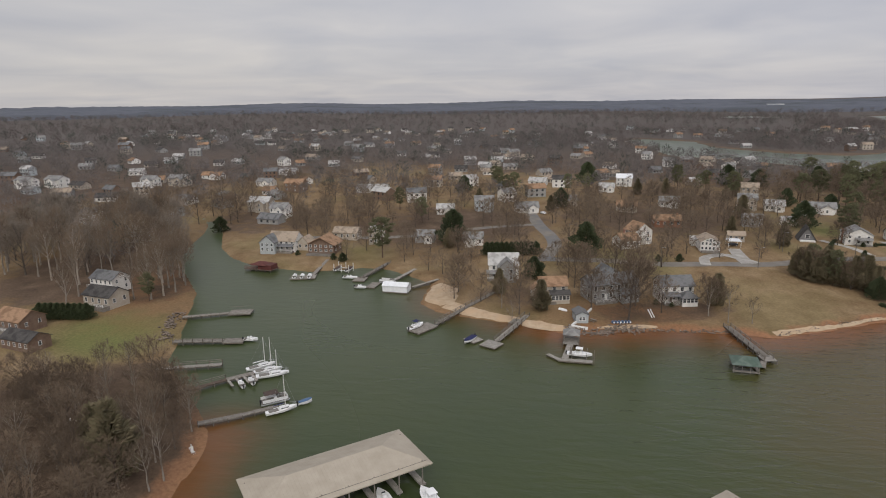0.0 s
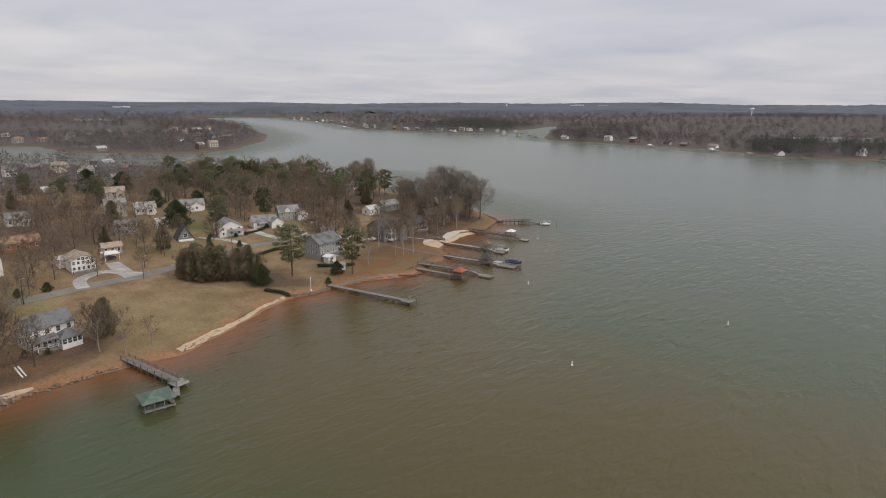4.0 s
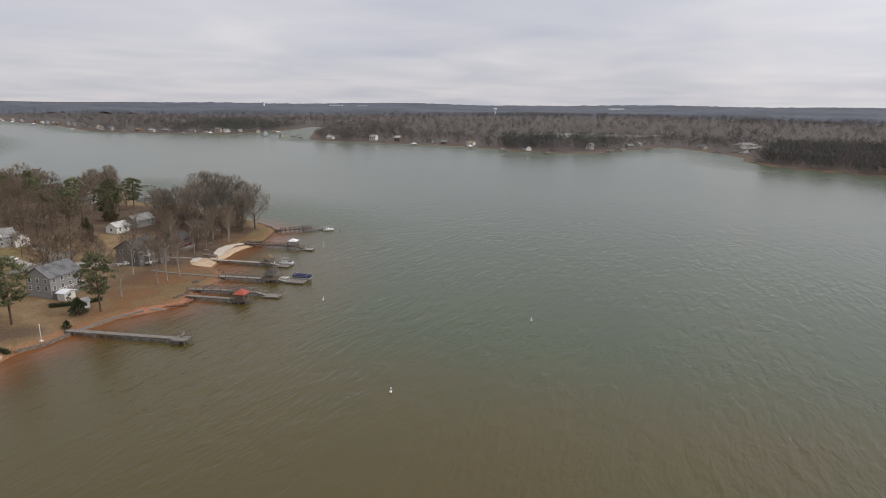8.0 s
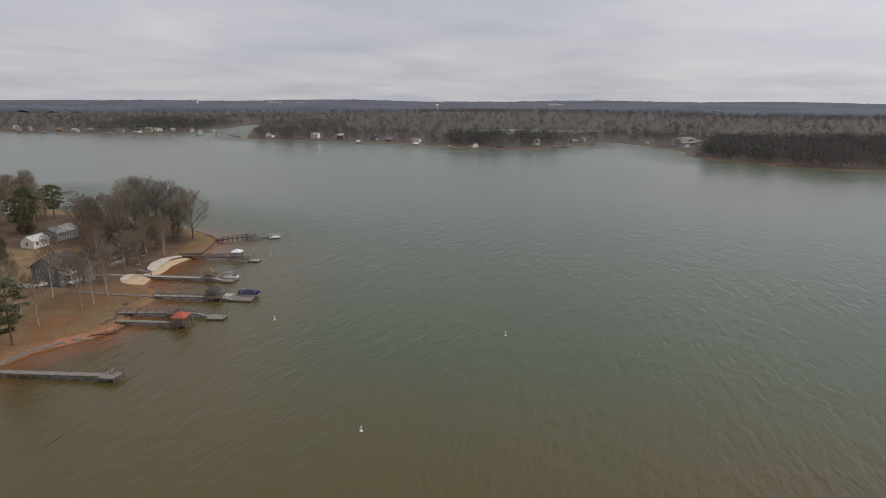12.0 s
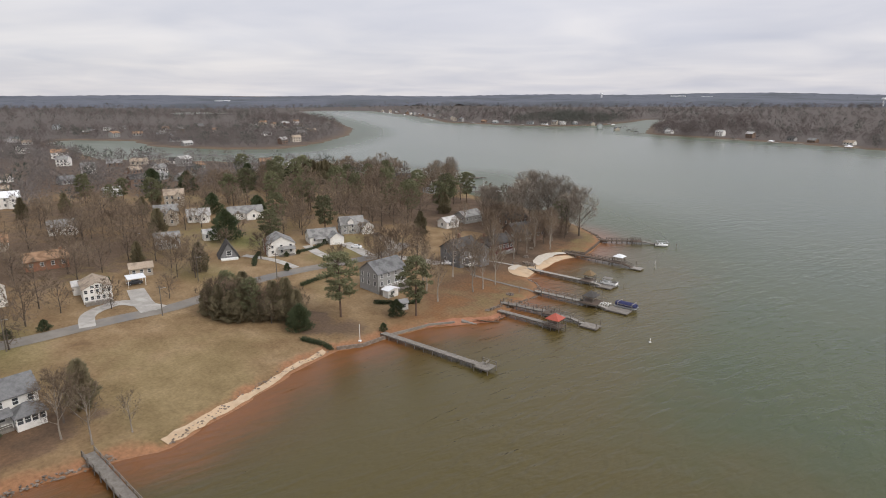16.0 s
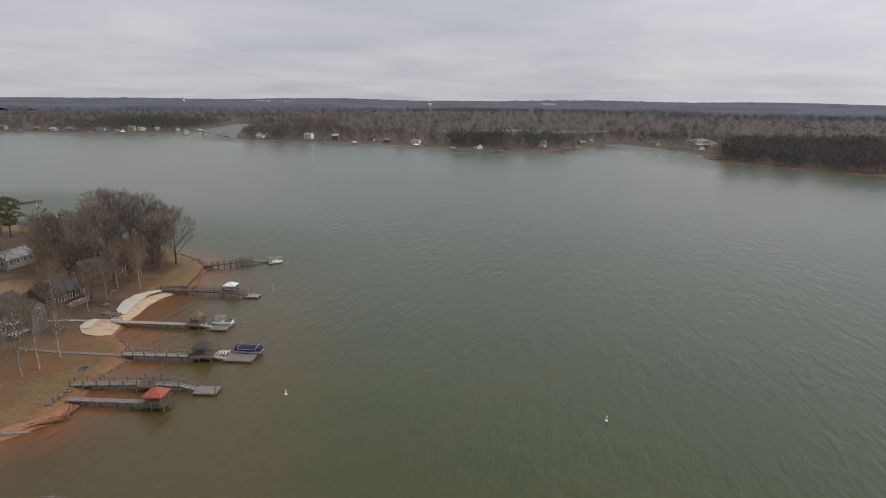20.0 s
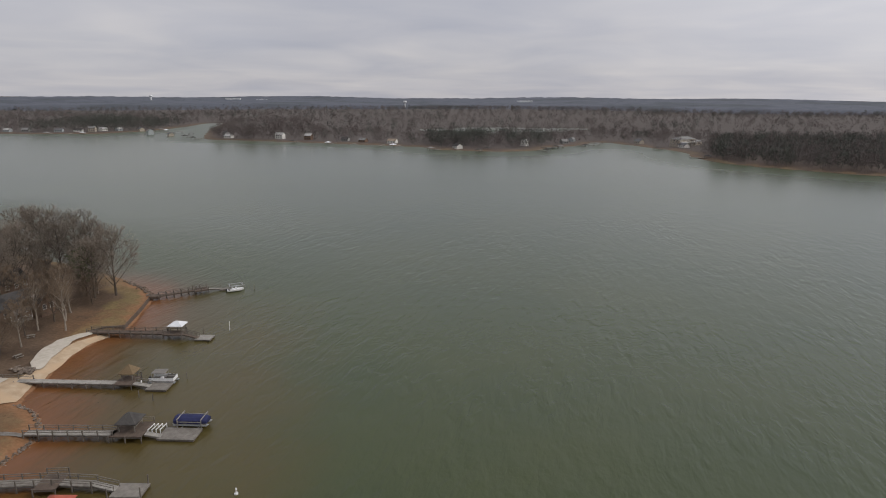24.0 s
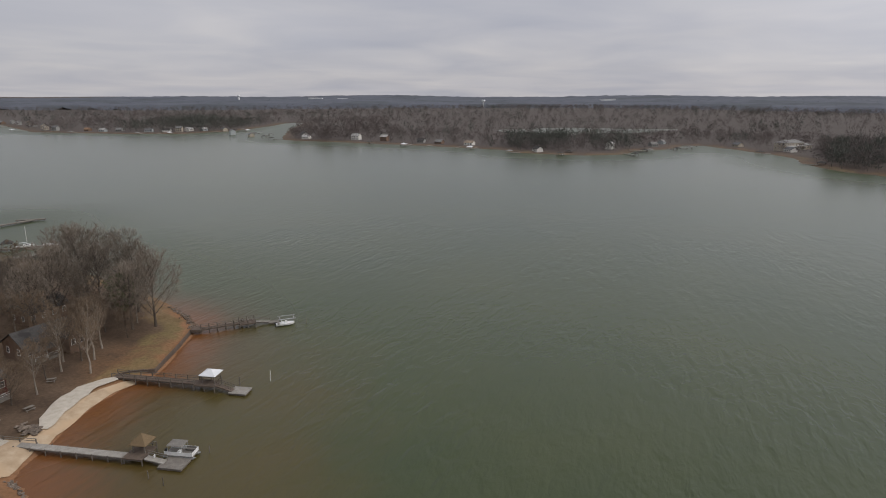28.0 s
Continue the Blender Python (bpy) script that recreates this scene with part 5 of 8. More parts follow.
    block(h, 9, 6, 0.6, 3.2, 1.4, "x", "white_siding", "roof_pale", at=(-2.5, 9.5), front=0, sides=1)
    for u in (-1.6, 0, 1.6):
        window(h, u, -6.5, 6.2, 0, 1.1, 0.8 if u else 1.2)
    porch(h, 0, -7.8, 9, 2.4, 2.4, "roof_tan", roofed=False, deck_z=0.9)
    door(h, 3.9, -6.52, 0.6, 0)

    h = house("orange brick house with a low tan roof", -248, 121, 75)
    block(h, 13, 8, 0.4, 3.2, 2.2, "x", "clay_brick", "roof_brown", front=4, sides=2)
    chimney(h, 5, 0, 6.4, "clay_brick")

    h = house("white house with a large grey roof and porch columns", -197.5, 183, 60, size=0.86)
    block(h, 12, 12, 0.6, 4.6, 3.2, "y", "white_siding", "roof_grey", storeys=2, front=3, sides=3)
    porch(h, 2.0, -7.2, 7, 2.6, 2.6, "roof_grey")
    chimney(h, -6.3, -1, 7.2)

    h = house("low white house with a broad grey roof and garage", -197, 205, 60, size=0.82)
    block(h, 14, 10, 0.5, 3.2, 3.0, "x", "white_siding", "roof_grey", front=3, sides=2)
    block(h, 7, 7, 0.4, 3.0, 2.4, "y", "white_siding", "roof_grey", at=(5.5, -6.2), front=0, sides=1)
    door(h, 5.5, -9.72, 0.4, 0, 4.6, 2.2, "white_paint", "garage_door")
    porch(h, -2.2, -5.9, 5, 2, 2.3, "roof_grey")

    h = house("grey-roofed house with white gables and a dormer", -199, 225, 55, size=0.85)
    block(h, 12, 9, 0.5, 4.4, 3.4, "x", "grey_siding", "roof_grey", storeys=2, front=3, sides=2)
    block(h, 6, 7, 0.4, 3.4, 2.4, "y", "white_siding", "roof_grey", at=(7.5, -4), front=1, sides=1)
    block(h, 3, 3, 0.5, 6.0, 1.4, "y", "white_siding", "roof_grey", at=(-1, -3.0), front=0, sides=0)

    h = house("small dark A-frame cottage with a white terrace", -209, 168, 60, r=6)
    block(h, 6.5, 7.5, 0.3, 0.7, 5.2, "y", "slate_siding", "roof_dark", front=0, sides=0, over=0.6)
    window(h, 0, -3.8, 2.2, 0, 1.6, 1.6)
    part("terrace", Geo().box((0, -5.0, 0.2), (6, 2.4, 0.6)), "white_paint", h)

    h = house("grey two-storey house with a gabled roof and lake balcony", -139, 176, 82, r=10)
    block(h, 12, 9, 1.6, 4.8, 3.0, "x", "grey_siding", "roof_slate", storeys=2, front=4, sides=3)
    porch(h, 0, -5.8, 11, 2.6, 2.2, "roof_slate", roofed=False, deck_z=2.2)
    for u in (-3.8, -1.3, 1.3, 3.8):
        window(h, u, -4.5, 1.0, 0, 1.6, 1.7)
    block(h, 4.2, 2.6, 0.2, 1.7, 0.5, "y", "white_siding", "roof_white", at=(-4, -8.0), front=1, sides=0)
    s = thing("garden_shed", "small white shed beside a dark hedge", "shed", (-122, 165, ground_z(-122, 165)), 60)
    block(s, 2.6, 2.2, 0.1, 2.0, 0.8, "x", "white_siding", "roof_pale", front=1, sides=0, over=0.25)

    h = house("dark grey lake house with stacked white porches", -135, 216, 80, r=10)
    block(h, 11, 10, 0.8, 5.6, 3.2, "x", "slate_siding", "roof_dark", storeys=2, front=3, sides=2)
    block(h, 5, 4, 0.8, 5.4, 1.8, "y", "slate_siding", "roof_dark", at=(4, -6.6), storeys=2, front=1, sides=0)
    for z in (0.8, 3.6):
        part("balcony", Geo().box((-0.5, -6.2, z), (5, 2.6, 0.2)), "white_paint", h)
        part("balcony_rail", Geo().box((-0.5, -7.45, z + 0.95), (5, 0.08, 0.1)).box((-0.5, -7.45, z + 0.5), (5, 0.05, 0.08)), "white_paint", h)
        for u in (-2.9, -0.5, 1.9):
            part("balcony_post", Geo().box((u, -7.4, z + 1.4 - 0.4), (0.18, 0.18, 2.8)), "white_paint", h)
    chimney(h, 2, 2.5, 10.4)

    h = house("dark red lake house with white windows and a charcoal roof", -134, 239, 74, r=9)
    block(h, 14, 8, 0.6, 3.4, 2.6, "x", "red_siding", "roof_dark", front=7, sides=2)
    porch(h, 2.5, -5.2, 7, 2.4, 2.4, "roof_dark", deck_z=0.5, roofed=False)
    chimney(h, -3, 2.5, 7.2)

    h = house("brown house with a charcoal roof and a white porch gable", -136, 267, 66, r=9)
    block(h, 14, 9, 0.5, 3.4, 2.8, "x", "brown_siding", "roof_dark", front=5, sides=2)
    block(h, 4.5, 4.5, 0.5, 3.8, 2.2, "y", "brown_siding", "roof_dark", at=(4.0, -5.6), front=2, sides=0)
    porch(h, -3.0, -5.6, 6, 2.4, 2.2, "roof_dark")
    h = house("dark brown timber house with white trim in the woods", -152, 288, 70, r=7)
    block(h, 12, 8, 0.5, 3.1, 2.6, "x", "brown_siding", "roof_dark", front=4, sides=2)
    h = house("low grey-roofed house behind the point", -172, 279, 80, r=8)
    block(h, 12, 8, 0.5, 2.9, 2.2, "x", "grey_siding", "roof_grey", front=4, sides=2)
    h = house("white outbuilding seen through the trees", -172, 262, 80, r=6)
    block(h, 8, 6, 0.3, 2.6, 1.8, "x", "white_siding", "roof_pale", front=2, sides=1)

    # the carport, sheds and small cottages behind the lane
    c = thing("carport", "white flat-roofed carport beside a driveway", "carport", (-204, 129, ground_z(-204, 129)), 70)
    HOUSES.append((-204, 129, 5))
    part("roof", Geo().box((0, 0, 2.7), (5.5, 6, 0.2)), "roof_white", c)
    for sx in (-1, 1):
        for sy in (-1, 1):
            part("post", Geo().box((sx * 2.5, sy * 2.7, 1.2), (0.15, 0.15, 2.8)), "white_paint", c)
    for x, y, w, d, wall, roof, lab in ((-213, 136, 7, 4.5, "tan_siding", "roof_tan", "low tan shed with a pale roof"),
                                        (-241, 163, 9, 6, "grey_siding", "roof_grey", "small house with a white upper balcony"),
                                        (-239, 182, 7, 5, "white_siding", "roof_pale", "small white shed behind a lawn")):
        s = thing("outbuilding", lab, "shed", (x, y, ground_z(x, y)), 65)
        HOUSES.append((x, y, 6))
        block(s, w, d, 0.3, 2.6 if w < 9 else 4.6, 1.4, "x", wall, roof, front=3, sides=1, storeys=1 if w < 9 else 2)


def cove_houses():
    h = house("large pale house with grey gables and a glazed lake front", -248, -66, 70, r=12)
    block(h, 13, 10, 0.6, 4.4, 3.4, "x", "white_siding", "roof_tan", storeys=2, front=5, sides=2)
    block(h, 7, 6, 0.6, 4.4, 3.0, "y", "blue_siding", "roof_slate", at=(-5, -6), storeys=2, front=3, sides=1)
    block(h, 6, 7, 0.5, 3.0, 2.6, "y", "tan_siding", "roof_tan", at=(9, 2), front=2, sides=1)
    porch(h, 2, -6.2, 8, 2.6, 2.4, "roof_slate")
    h = house("brown chalet with a wide brown gable roof and balcony", -239, -48, 70, r=10)
    block(h, 12, 10, 0.8, 3.8, 3.0, "y", "brown_siding", "roof_brown", storeys=2, front=5, sides=2, over=1.0)
    porch(h, 0, -6.4, 12, 2.6, 2.2, "roof_brown", roofed=False, mat="rail")
    h = house("tall plain cream house with a flat roof", -251, -24, 74, r=7)
    block(h, 6.5, 6.5, 0.3, 7.6, 0.4, "hip", "tan_siding", "roof_pale", storeys=3, front=3, sides=2, over=0.2)
    h = house("tan house with a low tan roof", -263, -38, 70, r=8)
    block(h, 12, 8, 0.4, 3.0, 2.2, "x", "tan_siding", "roof_tan", front=4, sides=2)
    h = house("small grey cottage with a white porch gable", -250, -1, 75, r=7)
    block(h, 9, 7, 0.4, 2.9, 2.2, "x", "grey_siding", "roof_grey", front=3, sides=1)
    block(h, 3.4, 3, 0.4, 2.6, 1.4, "y", "white_siding", "roof_grey", at=(2, -4.6), front=1, sides=0)
    h = house("white cottage with a grey roof beside the hedge", -238, 20, 80, r=7)
    block(h, 9, 7, 0.4, 3.0, 2.4, "x", "white_siding", "roof_grey", front=3, sides=2)
    block(h, 4, 3, 0.4, 2.6, 1.6, "y", "white_siding", "roof_grey", at=(-2, -4.4), front=1, sides=0)
    for x, y, rz, w, d, st, wall, roof, lab in (
            (-306, 65, 85, 13, 8, 1, "white_siding", "roof_grey", "white ranch house at the end of the street"),
            (-324, 95, 85, 13, 8, 1, "tan_siding", "roof_grey", "tan ranch house with a grey roof"),
            (-316, 42, 80, 11, 8, 2, "blue_siding", "roof_grey", "pale blue house with white gables"),
            (-310, 18, 80, 10, 7, 1, "white_siding", "roof_pale", "low white house behind bare trees"),
            (-410, -20, 75, 22, 10, 1, "white_siding", "roof_pale", "long bright white house on the rise"),
            (-428, -76, 70, 14, 10, 2, "brown_siding", "roof_brown", "dark red-brown house with steep gables"),
            (-360, -92, 70, 14, 10, 2, "tan_siding", "roof_pale", "big pale grey house with a plain gable end"),
            (-332, -77, 70, 10, 9, 2, "white_siding", "roof_grey", "white house with a grey roof above the cove"),
            (-398, -147, 70, 14, 9, 1, "white_siding", "roof_grey", "white house with a wide porch"),
            (-476, -192, 70, 12, 9, 2, "white_siding", "roof_grey", "white house with a front gable"),
            (-480, -171, 70, 15, 10, 2, "tan_siding", "roof_grey", "tan house with a hipped grey roof"),
            (-480, -284, 60, 15, 10, 2, "white_siding", "roof_grey", "white house beyond the open field"),
            (-484, -264, 60, 16, 10, 2, "white_siding", "roof_grey", "white house with a grey roof beyond the field"),
            (-318, -142, 70, 15, 9, 1, "brown_siding", "roof_tan", "low brown house with white deck rails"),
            (-512, -152, 70, 18, 8, 1, "white_siding", "roof_brown", "long white house among trees"),
            (-463, -102, 70, 13, 9, 1, "white_siding", "roof_grey", "white house with dark gables"),
            (-533, -91, 70, 16, 9, 1, "white_siding", "roof_pale", "bright white house on the slope"),
            (-390, 163, 70, 11, 8, 2, "white_siding", "roof_white", "bright white two-storey house with balconies"),
            (-262, 217, 60, 16, 8, 1, "white_siding", "roof_grey", "white bungalow with a grey roof"),
            (-282, 188, 60, 10, 8, 2, "tan_siding", "roof_grey", "tan house with a front gable"),
            (-275, 200, 60, 10, 8, 1, "white_siding", "roof_pale", "pale cottage behind bare trees"),
            (-325, 219, 60, 10, 8, 2, "tan_siding", "roof_tan", "pale house with a bright tan roof"),
            (-365, 139, 70, 10, 7, 1, "white_siding", "roof_pale", "small white house among trees"),
            (-292, 120, 70, 11, 8, 1, "tan_siding", "roof_brown", "brown-roofed house behind trees"),
            (-300, 150, 70, 11, 8, 1, "white_siding", "roof_grey", "white house with a grey roof behind trees")):
        h = house(lab, x, y, rz, group="houses further inland", r=w * 0.6)
        block(h, w, d, 0.4, 2.9 * st, 2.6, "x", wall, roof, storeys=st, front=4, sides=2)
        block(h, w * 0.4, d * 0.5, 0.4, 2.7 * st, 2.0, "y", wall, roof, at=(w * 0.2, -d * 0.6), storeys=st, front=1, sides=0)
    # the wooded shore across the cove
    h = house("white and grey house with stacked decks among bare trees", -196, -124, 60, r=10, size=0.85)
    block(h, 13, 9, 0.6, 5.4, 2.6, "x", "white_siding", "roof_slate", storeys=2, front=5, sides=2)
    porch(h, 0, -5.8, 11, 2.6, 2.4, "roof_slate", roofed=False, deck_z=3.0)
    h = house("tan house with a dark roof and white deck", -178, -119, 60, r=9)
    block(h, 12, 8, 0.6, 3.6, 2.4, "x", "tan_siding", "roof_dark", front=4, sides=2)
    porch(h, 3, -5.3, 6, 2.6, 2.4, "roof_dark", roofed=False, deck_z=1.4)
    h = house("tan-roofed house with a long white deck", -157, -136, 60, r=9, size=0.82)
    block(h, 14, 10, 1.0, 3.6, 3.0, "x", "brown_siding", "roof_brown", front=4, sides=2)
    porch(h, 2, -6.6, 12, 3, 2.4, "roof_tan", roofed=False, deck_z=1.8)
    h = house("dark house with white window wall beside the lawn", -141, -127, 60, r=8, size=0.82)
    block(h, 14, 8, 0.5, 3.4, 2.2, "x", "brown_siding", "roof_dark", front=5, sides=1)


lakeside_houses()
cove_houses()


# ---- docks of the open shore ----
def open_docks():
    d = dock("long plain timber pier with a square end", at=(-97, 146.5))
    walkway(d, (-115, 147.6, 1.25), (-82, 145.4, 1.25), 1.7, "deck")
    walkway(d, (-83.5, 145.5, 1.25), (-79.6, 145.2, 1.27), 3.6, "deck", rails=(1,))
    part("bench", Geo().box((15.2, 0.2, 1.7), (0.5, 1.8, 0.1)).box((15.4, 0.2, 2.0), (0.1, 1.8, 0.5)).box((15.2, -0.6, 1.47), (0.4, 0.1, 0.4)).box((15.2, 1.0, 1.47), (0.4, 0.1, 0.4)), "rail", d)

    d = dock("grey timber pier ending in a red-roofed shelter", at=(-88, 180))
    walkway(d, (-98, 180.9, 1.2), (-82, 179.5, 1.2), 1.6, "deck")
    walkway(d, (-82, 179.5, 1.2), (-77, 179.2, 1.22), 4.0, "deck_brown", rails=(-1, 1))
    gazebo(d, -79.4, 179.5, 1.2, 3.4, 3.4, 2.2, 1.1, "roof_red", -4)

    d = dock("railed grey pier stepping down to a floating deck", at=(-87, 187.6))
    walkway(d, (-101, 187.7, 1.25), (-84, 188.0, 1.25), 1.9, "deck", rails=(-1, 1))
    walkway(d, (-86.5, 188, 1.25), (-83.0, 188, 1.27), 4.4, "deck_brown", rails=(1,))
    walkway(d, (-84, 187.9, 1.25), (-77.5, 187.1, 1.2), 1.7, "deck", rails=(-1, 1))
    walkway(d, (-77.5, 187.1, 1.2), (-73.8, 186.4, 0.6), 1.3, "deck_pale", rails=(-1, 1), posts=False)
    platform(d, [(-74.1, 184.3), (-69.0, 184.0), (-69.2, 187.6), (-74.0, 188.0)], 0.55)
    for x, y in ((-69.2, 184.2), (-69.3, 187.6), (-74.3, 184.1)):
        post(d, x + 87, y - 187.6, 2.2)

    d = dock("white-railed pier with a dark shelter and wide floating deck", at=(-82, 203))
    walkway(d, (-97.5, 203.7, 1.3), (-81, 202.6, 1.3), 1.8, "deck_pale", rails=(-1, 1), rail_mat="rail")
    walkway(d, (-81.5, 204.0, 1.3), (-75.5, 203.6, 1.3), 5.4, "deck_brown", rails=(1,))
    gazebo(d, -78.8, 204.2, 1.3, 3.2, 3.3, 2.1, 1.2, "roof_dark", -4)
    walkway(d, (-75.5, 202.4, 1.2), (-72.6, 202.3, 0.6), 1.2, "deck_pale", posts=False)
    platform(d, [(-73.6, 201.2), (-66.0, 200.6), (-66.0, 204.6), (-72.4, 205.4)], 0.55, name="float")
    for k in range(4):
        part("kayak_rack", Geo().beam((6.6 + k * 0.75, 0.2, 1.3), (7.0 + k * 0.75, 2.6, 1.3), 0.14, 0.14).box((6.6 + k * 0.75, 0.3, 0.8), (0.12, 0.12, 1.0)).box((7.0 + k * 0.75, 2.5, 0.8), (0.12, 0.12, 1.0)), "white_paint", d)
    lift = thing("boat_lift", "white steel boat lift beside a float", "boat lift", (-68.2, 206.6, 0.0), -6)
    for sx in (-1, 1):
        for sy in (-1, 1):
            part("lift_post", Geo().box((sx * 2.3, sy * 1.65, 0.55), (0.14, 0.14, 3.5)), "deck_pale", lift)
        part("lift_beam", Geo().box((sx * 2.3, 0, 2.2), (0.14, 3.5, 0.14)), "deck_pale", lift)
        part("cradle", Geo().box((sx * 1.6, 0, 0.42), (0.16, 3.1, 0.16)), "deck_pale", lift)
    part("lift_rail", Geo().box((0, -1.65, 1.7), (4.6, 0.1, 0.12)).box((0, 1.65, 1.7), (4.6, 0.1, 0.12)), "deck_pale", lift)
    pontoon_boat(-68.2, 206.6, 0.5, -6, 6.9, "pontoon boat on a lift under a dark blue cover", cover="boat_blue")

    d = dock("long grey pier over a sand beach with a thatched shelter", at=(-98, 224.6))
    walkway(d, (-119, 226.5, 1.3), (-109, 225.9, 1.2), 1.5, "deck_pale", rails=(1,))
    walkway(d, (-109, 225.9, 1.2), (-90, 224.0, 1.2), 1.7, "deck_pale")
    walkway(d, (-90.2, 225.2, 1.2), (-86.2, 224.8, 1.22), 4.4, "deck_brown", rails=(1,))
    gazebo(d, -88.0, 226.0, 1.2, 2.6, 2.6, 2.1, 1.2, "thatch", -5, rail=False)
    walkway(d, (-86.2, 223.6, 1.2), (-82.5, 223.2, 0.65), 1.3, "deck_pale", rails=(1,), posts=False)
    platform(d, [(-83.1, 221.6), (-78.5, 221.1), (-78.4, 224.6), (-83.0, 225.0)], 0.55)
    part("life_ring", Geo().box((13.4, -1.0, 1.5), (0.1, 0.5, 0.5)), "gelcoat", d)
    for x, y in ((-83.4, 219.0), (-79.9, 217.4), (-76.2, 227.4)):
        post(d, x + 98, y - 224.6, 1.6, r=0.09)
    pontoon_boat(-80.8, 226.2, 0.05, -4, 6.2, "pontoon boat with a grey canvas top at its dock", canopy="canvas_grey")

    d = dock("dark brown pier with a white-roofed shelter and float", at=(-95, 253))
    walkway(d, (-110.5, 255.0, 1.4), (-90, 252.8, 1.4), 2.0, "deck_brown", rails=(-1, 1), rail_mat="post")
    walkway(d, (-90, 252.8, 1.4), (-85, 252.3, 1.4), 3.2, "deck_brown", rails=(1,), rail_mat="post")
    gazebo(d, -87.0, 253.6, 1.4, 3.2, 3.0, 2.2, 0.7, "roof_white", -6, post_mat="post")
    walkway(d, (-85, 251.8, 1.4), (-81.0, 250.9, 0.65), 1.3, "deck_brown", rails=(-1, 1), posts=False, rail_mat="post")
    platform(d, [(-81.6, 249.6), (-77.4, 249.2), (-77.4, 252.6), (-81.5, 253.0)], 0.55, "deck_pale")
    post(d, 14.6, 0.4, 2.6, r=0.1)

    d = dock("dark pier on posts reaching a square deck at the point", at=(-95, 289))
    part("landing", Geo().box((-9.6, -4.4, 1.0), (3.0, 2.6, 0.9)), "deck_brown", d)
    walkway(d, (-103.6, 284.9, 1.25), (-94, 290.3, 1.3), 1.3, "deck_brown", rails=(1, -1), rail_mat="post", step=2.4)
    walkway(d, (-94.6, 290.0, 1.3), (-90.8, 292.0, 1.32), 3.6, "deck_brown", rails=(-1, 1), rail_mat="post", step=1.9)
    for k in range(3):
        part("deck_chair", Geo().box((1.4 + k * 1.0, 2.0 + k * 0.5, 1.7), (0.5, 0.5, 0.1)).box((1.2 + k * 1.0, 2.1 + k * 0.5, 2.0), (0.12, 0.5, 0.6)), "rail", d)
    walkway(d, (-91, 291.9, 1.2), (-87, 293.7, 0.65), 1.0, "deck_pale", posts=False, rails=(1,))
    platform(d, [(-87, 292.4), (-84.4, 293.5), (-85.0, 295.2), (-87.6, 294.1)], 0.5)
    lift = thing("boat_lift", "steel boat lift with guide posts at the point", "boat lift", (-82.4, 294.8, 0), 24)
    for sx in (-1, 1):
        for sy in (-1, 1):
            part("lift_post", Geo().box((sx * 2.0, sy * 1.5, 0.4), (0.14, 0.14, 3.6)), "rail", lift)
        part("lift_beam", Geo().box((sx * 2.0, 0, 1.4), (0.14, 3.0, 0.14)), "alu", lift)
    part("lift_canopy_rail", Geo().box((0, -1.5, 1.5), (5.0, 0.12, 0.2)).box((0, 1.5, 1.5), (5.0, 0.12, 0.2)), "alu", lift)
    motor_boat(-82.0, 292.2, 0.0, 24, 5.2, "white bow-rider boat moored beside its lift", top=False)
    for x, y, hh in ((-76.5, 294.2, 1.6), (-74.6, 257.0, 2.6)):
        m = thing("mooring_post", "upright mooring post standing in the water" if hh < 2 else "white marker pole leaning in the water", "post", (x, y, 0))
        part("pole", Geo().rod((0, 0, -1.5), (0.1, 0, hh), 0.11, 0.1, 7), "post" if hh < 2 else "white_paint", m)


def green_dock():
    d = dock("brown railed pier with a green-roofed boathouse", at=(-108, 70))
    walkway(d, (-121.5, 73.6, 1.2), (-98, 70.3, 1.1), 2.0, "deck", rails=(-1, 1))
    walkway(d, (-100.5, 70.6, 1.1), (-97, 70.1, 1.12), 3.4, "deck_pale", rails=(-1,))
    walkway(d, (-97.6, 68.5, 0.9), (-94.4, 66.0, 0.8), 1.4, "deck", posts=False)
    b = thing("boathouse", "open boathouse with a green metal hip roof on posts", "boathouse", (-95.6, 61.8, 0), 65)
    b.scale = (0.76, 0.76, 0.76)
    part("roof", roof_slabs(8.0, 7.4, 3.3, 1.5, "hip", 0.5, 0.14)[0], "roof_green", b)
    for sx in (-1, 1):
        part("catwalk", Geo().box((0, sx * 3.3, 0.65), (8.2, 1.1, 0.18)), "deck", b)
        for k in range(4):
            part("roof_post", Geo().box((-3.8 + k * 2.53, sx * 3.5, 0.9), (0.17, 0.17, 4.9)), "rail", b)
        part("brace", Geo().beam((-3.8, sx * 3.5, 1.0), (-1.3, sx * 3.5, 3.1), 0.1, 0.1).beam((3.8, sx * 3.5, 1.0), (1.3, sx * 3.5, 3.1), 0.1, 0.1), "rail", b)
    part("back_walk", Geo().box((3.7, 0, 0.65), (1.0, 6.6, 0.18)), "deck", b)
    part("crossbeam", Geo().box((-3.8, 0, 3.1), (0.14, 7.0, 0.2)).box((3.8, 0, 3.1), (0.14, 7.0, 0.2)), "rail", b)


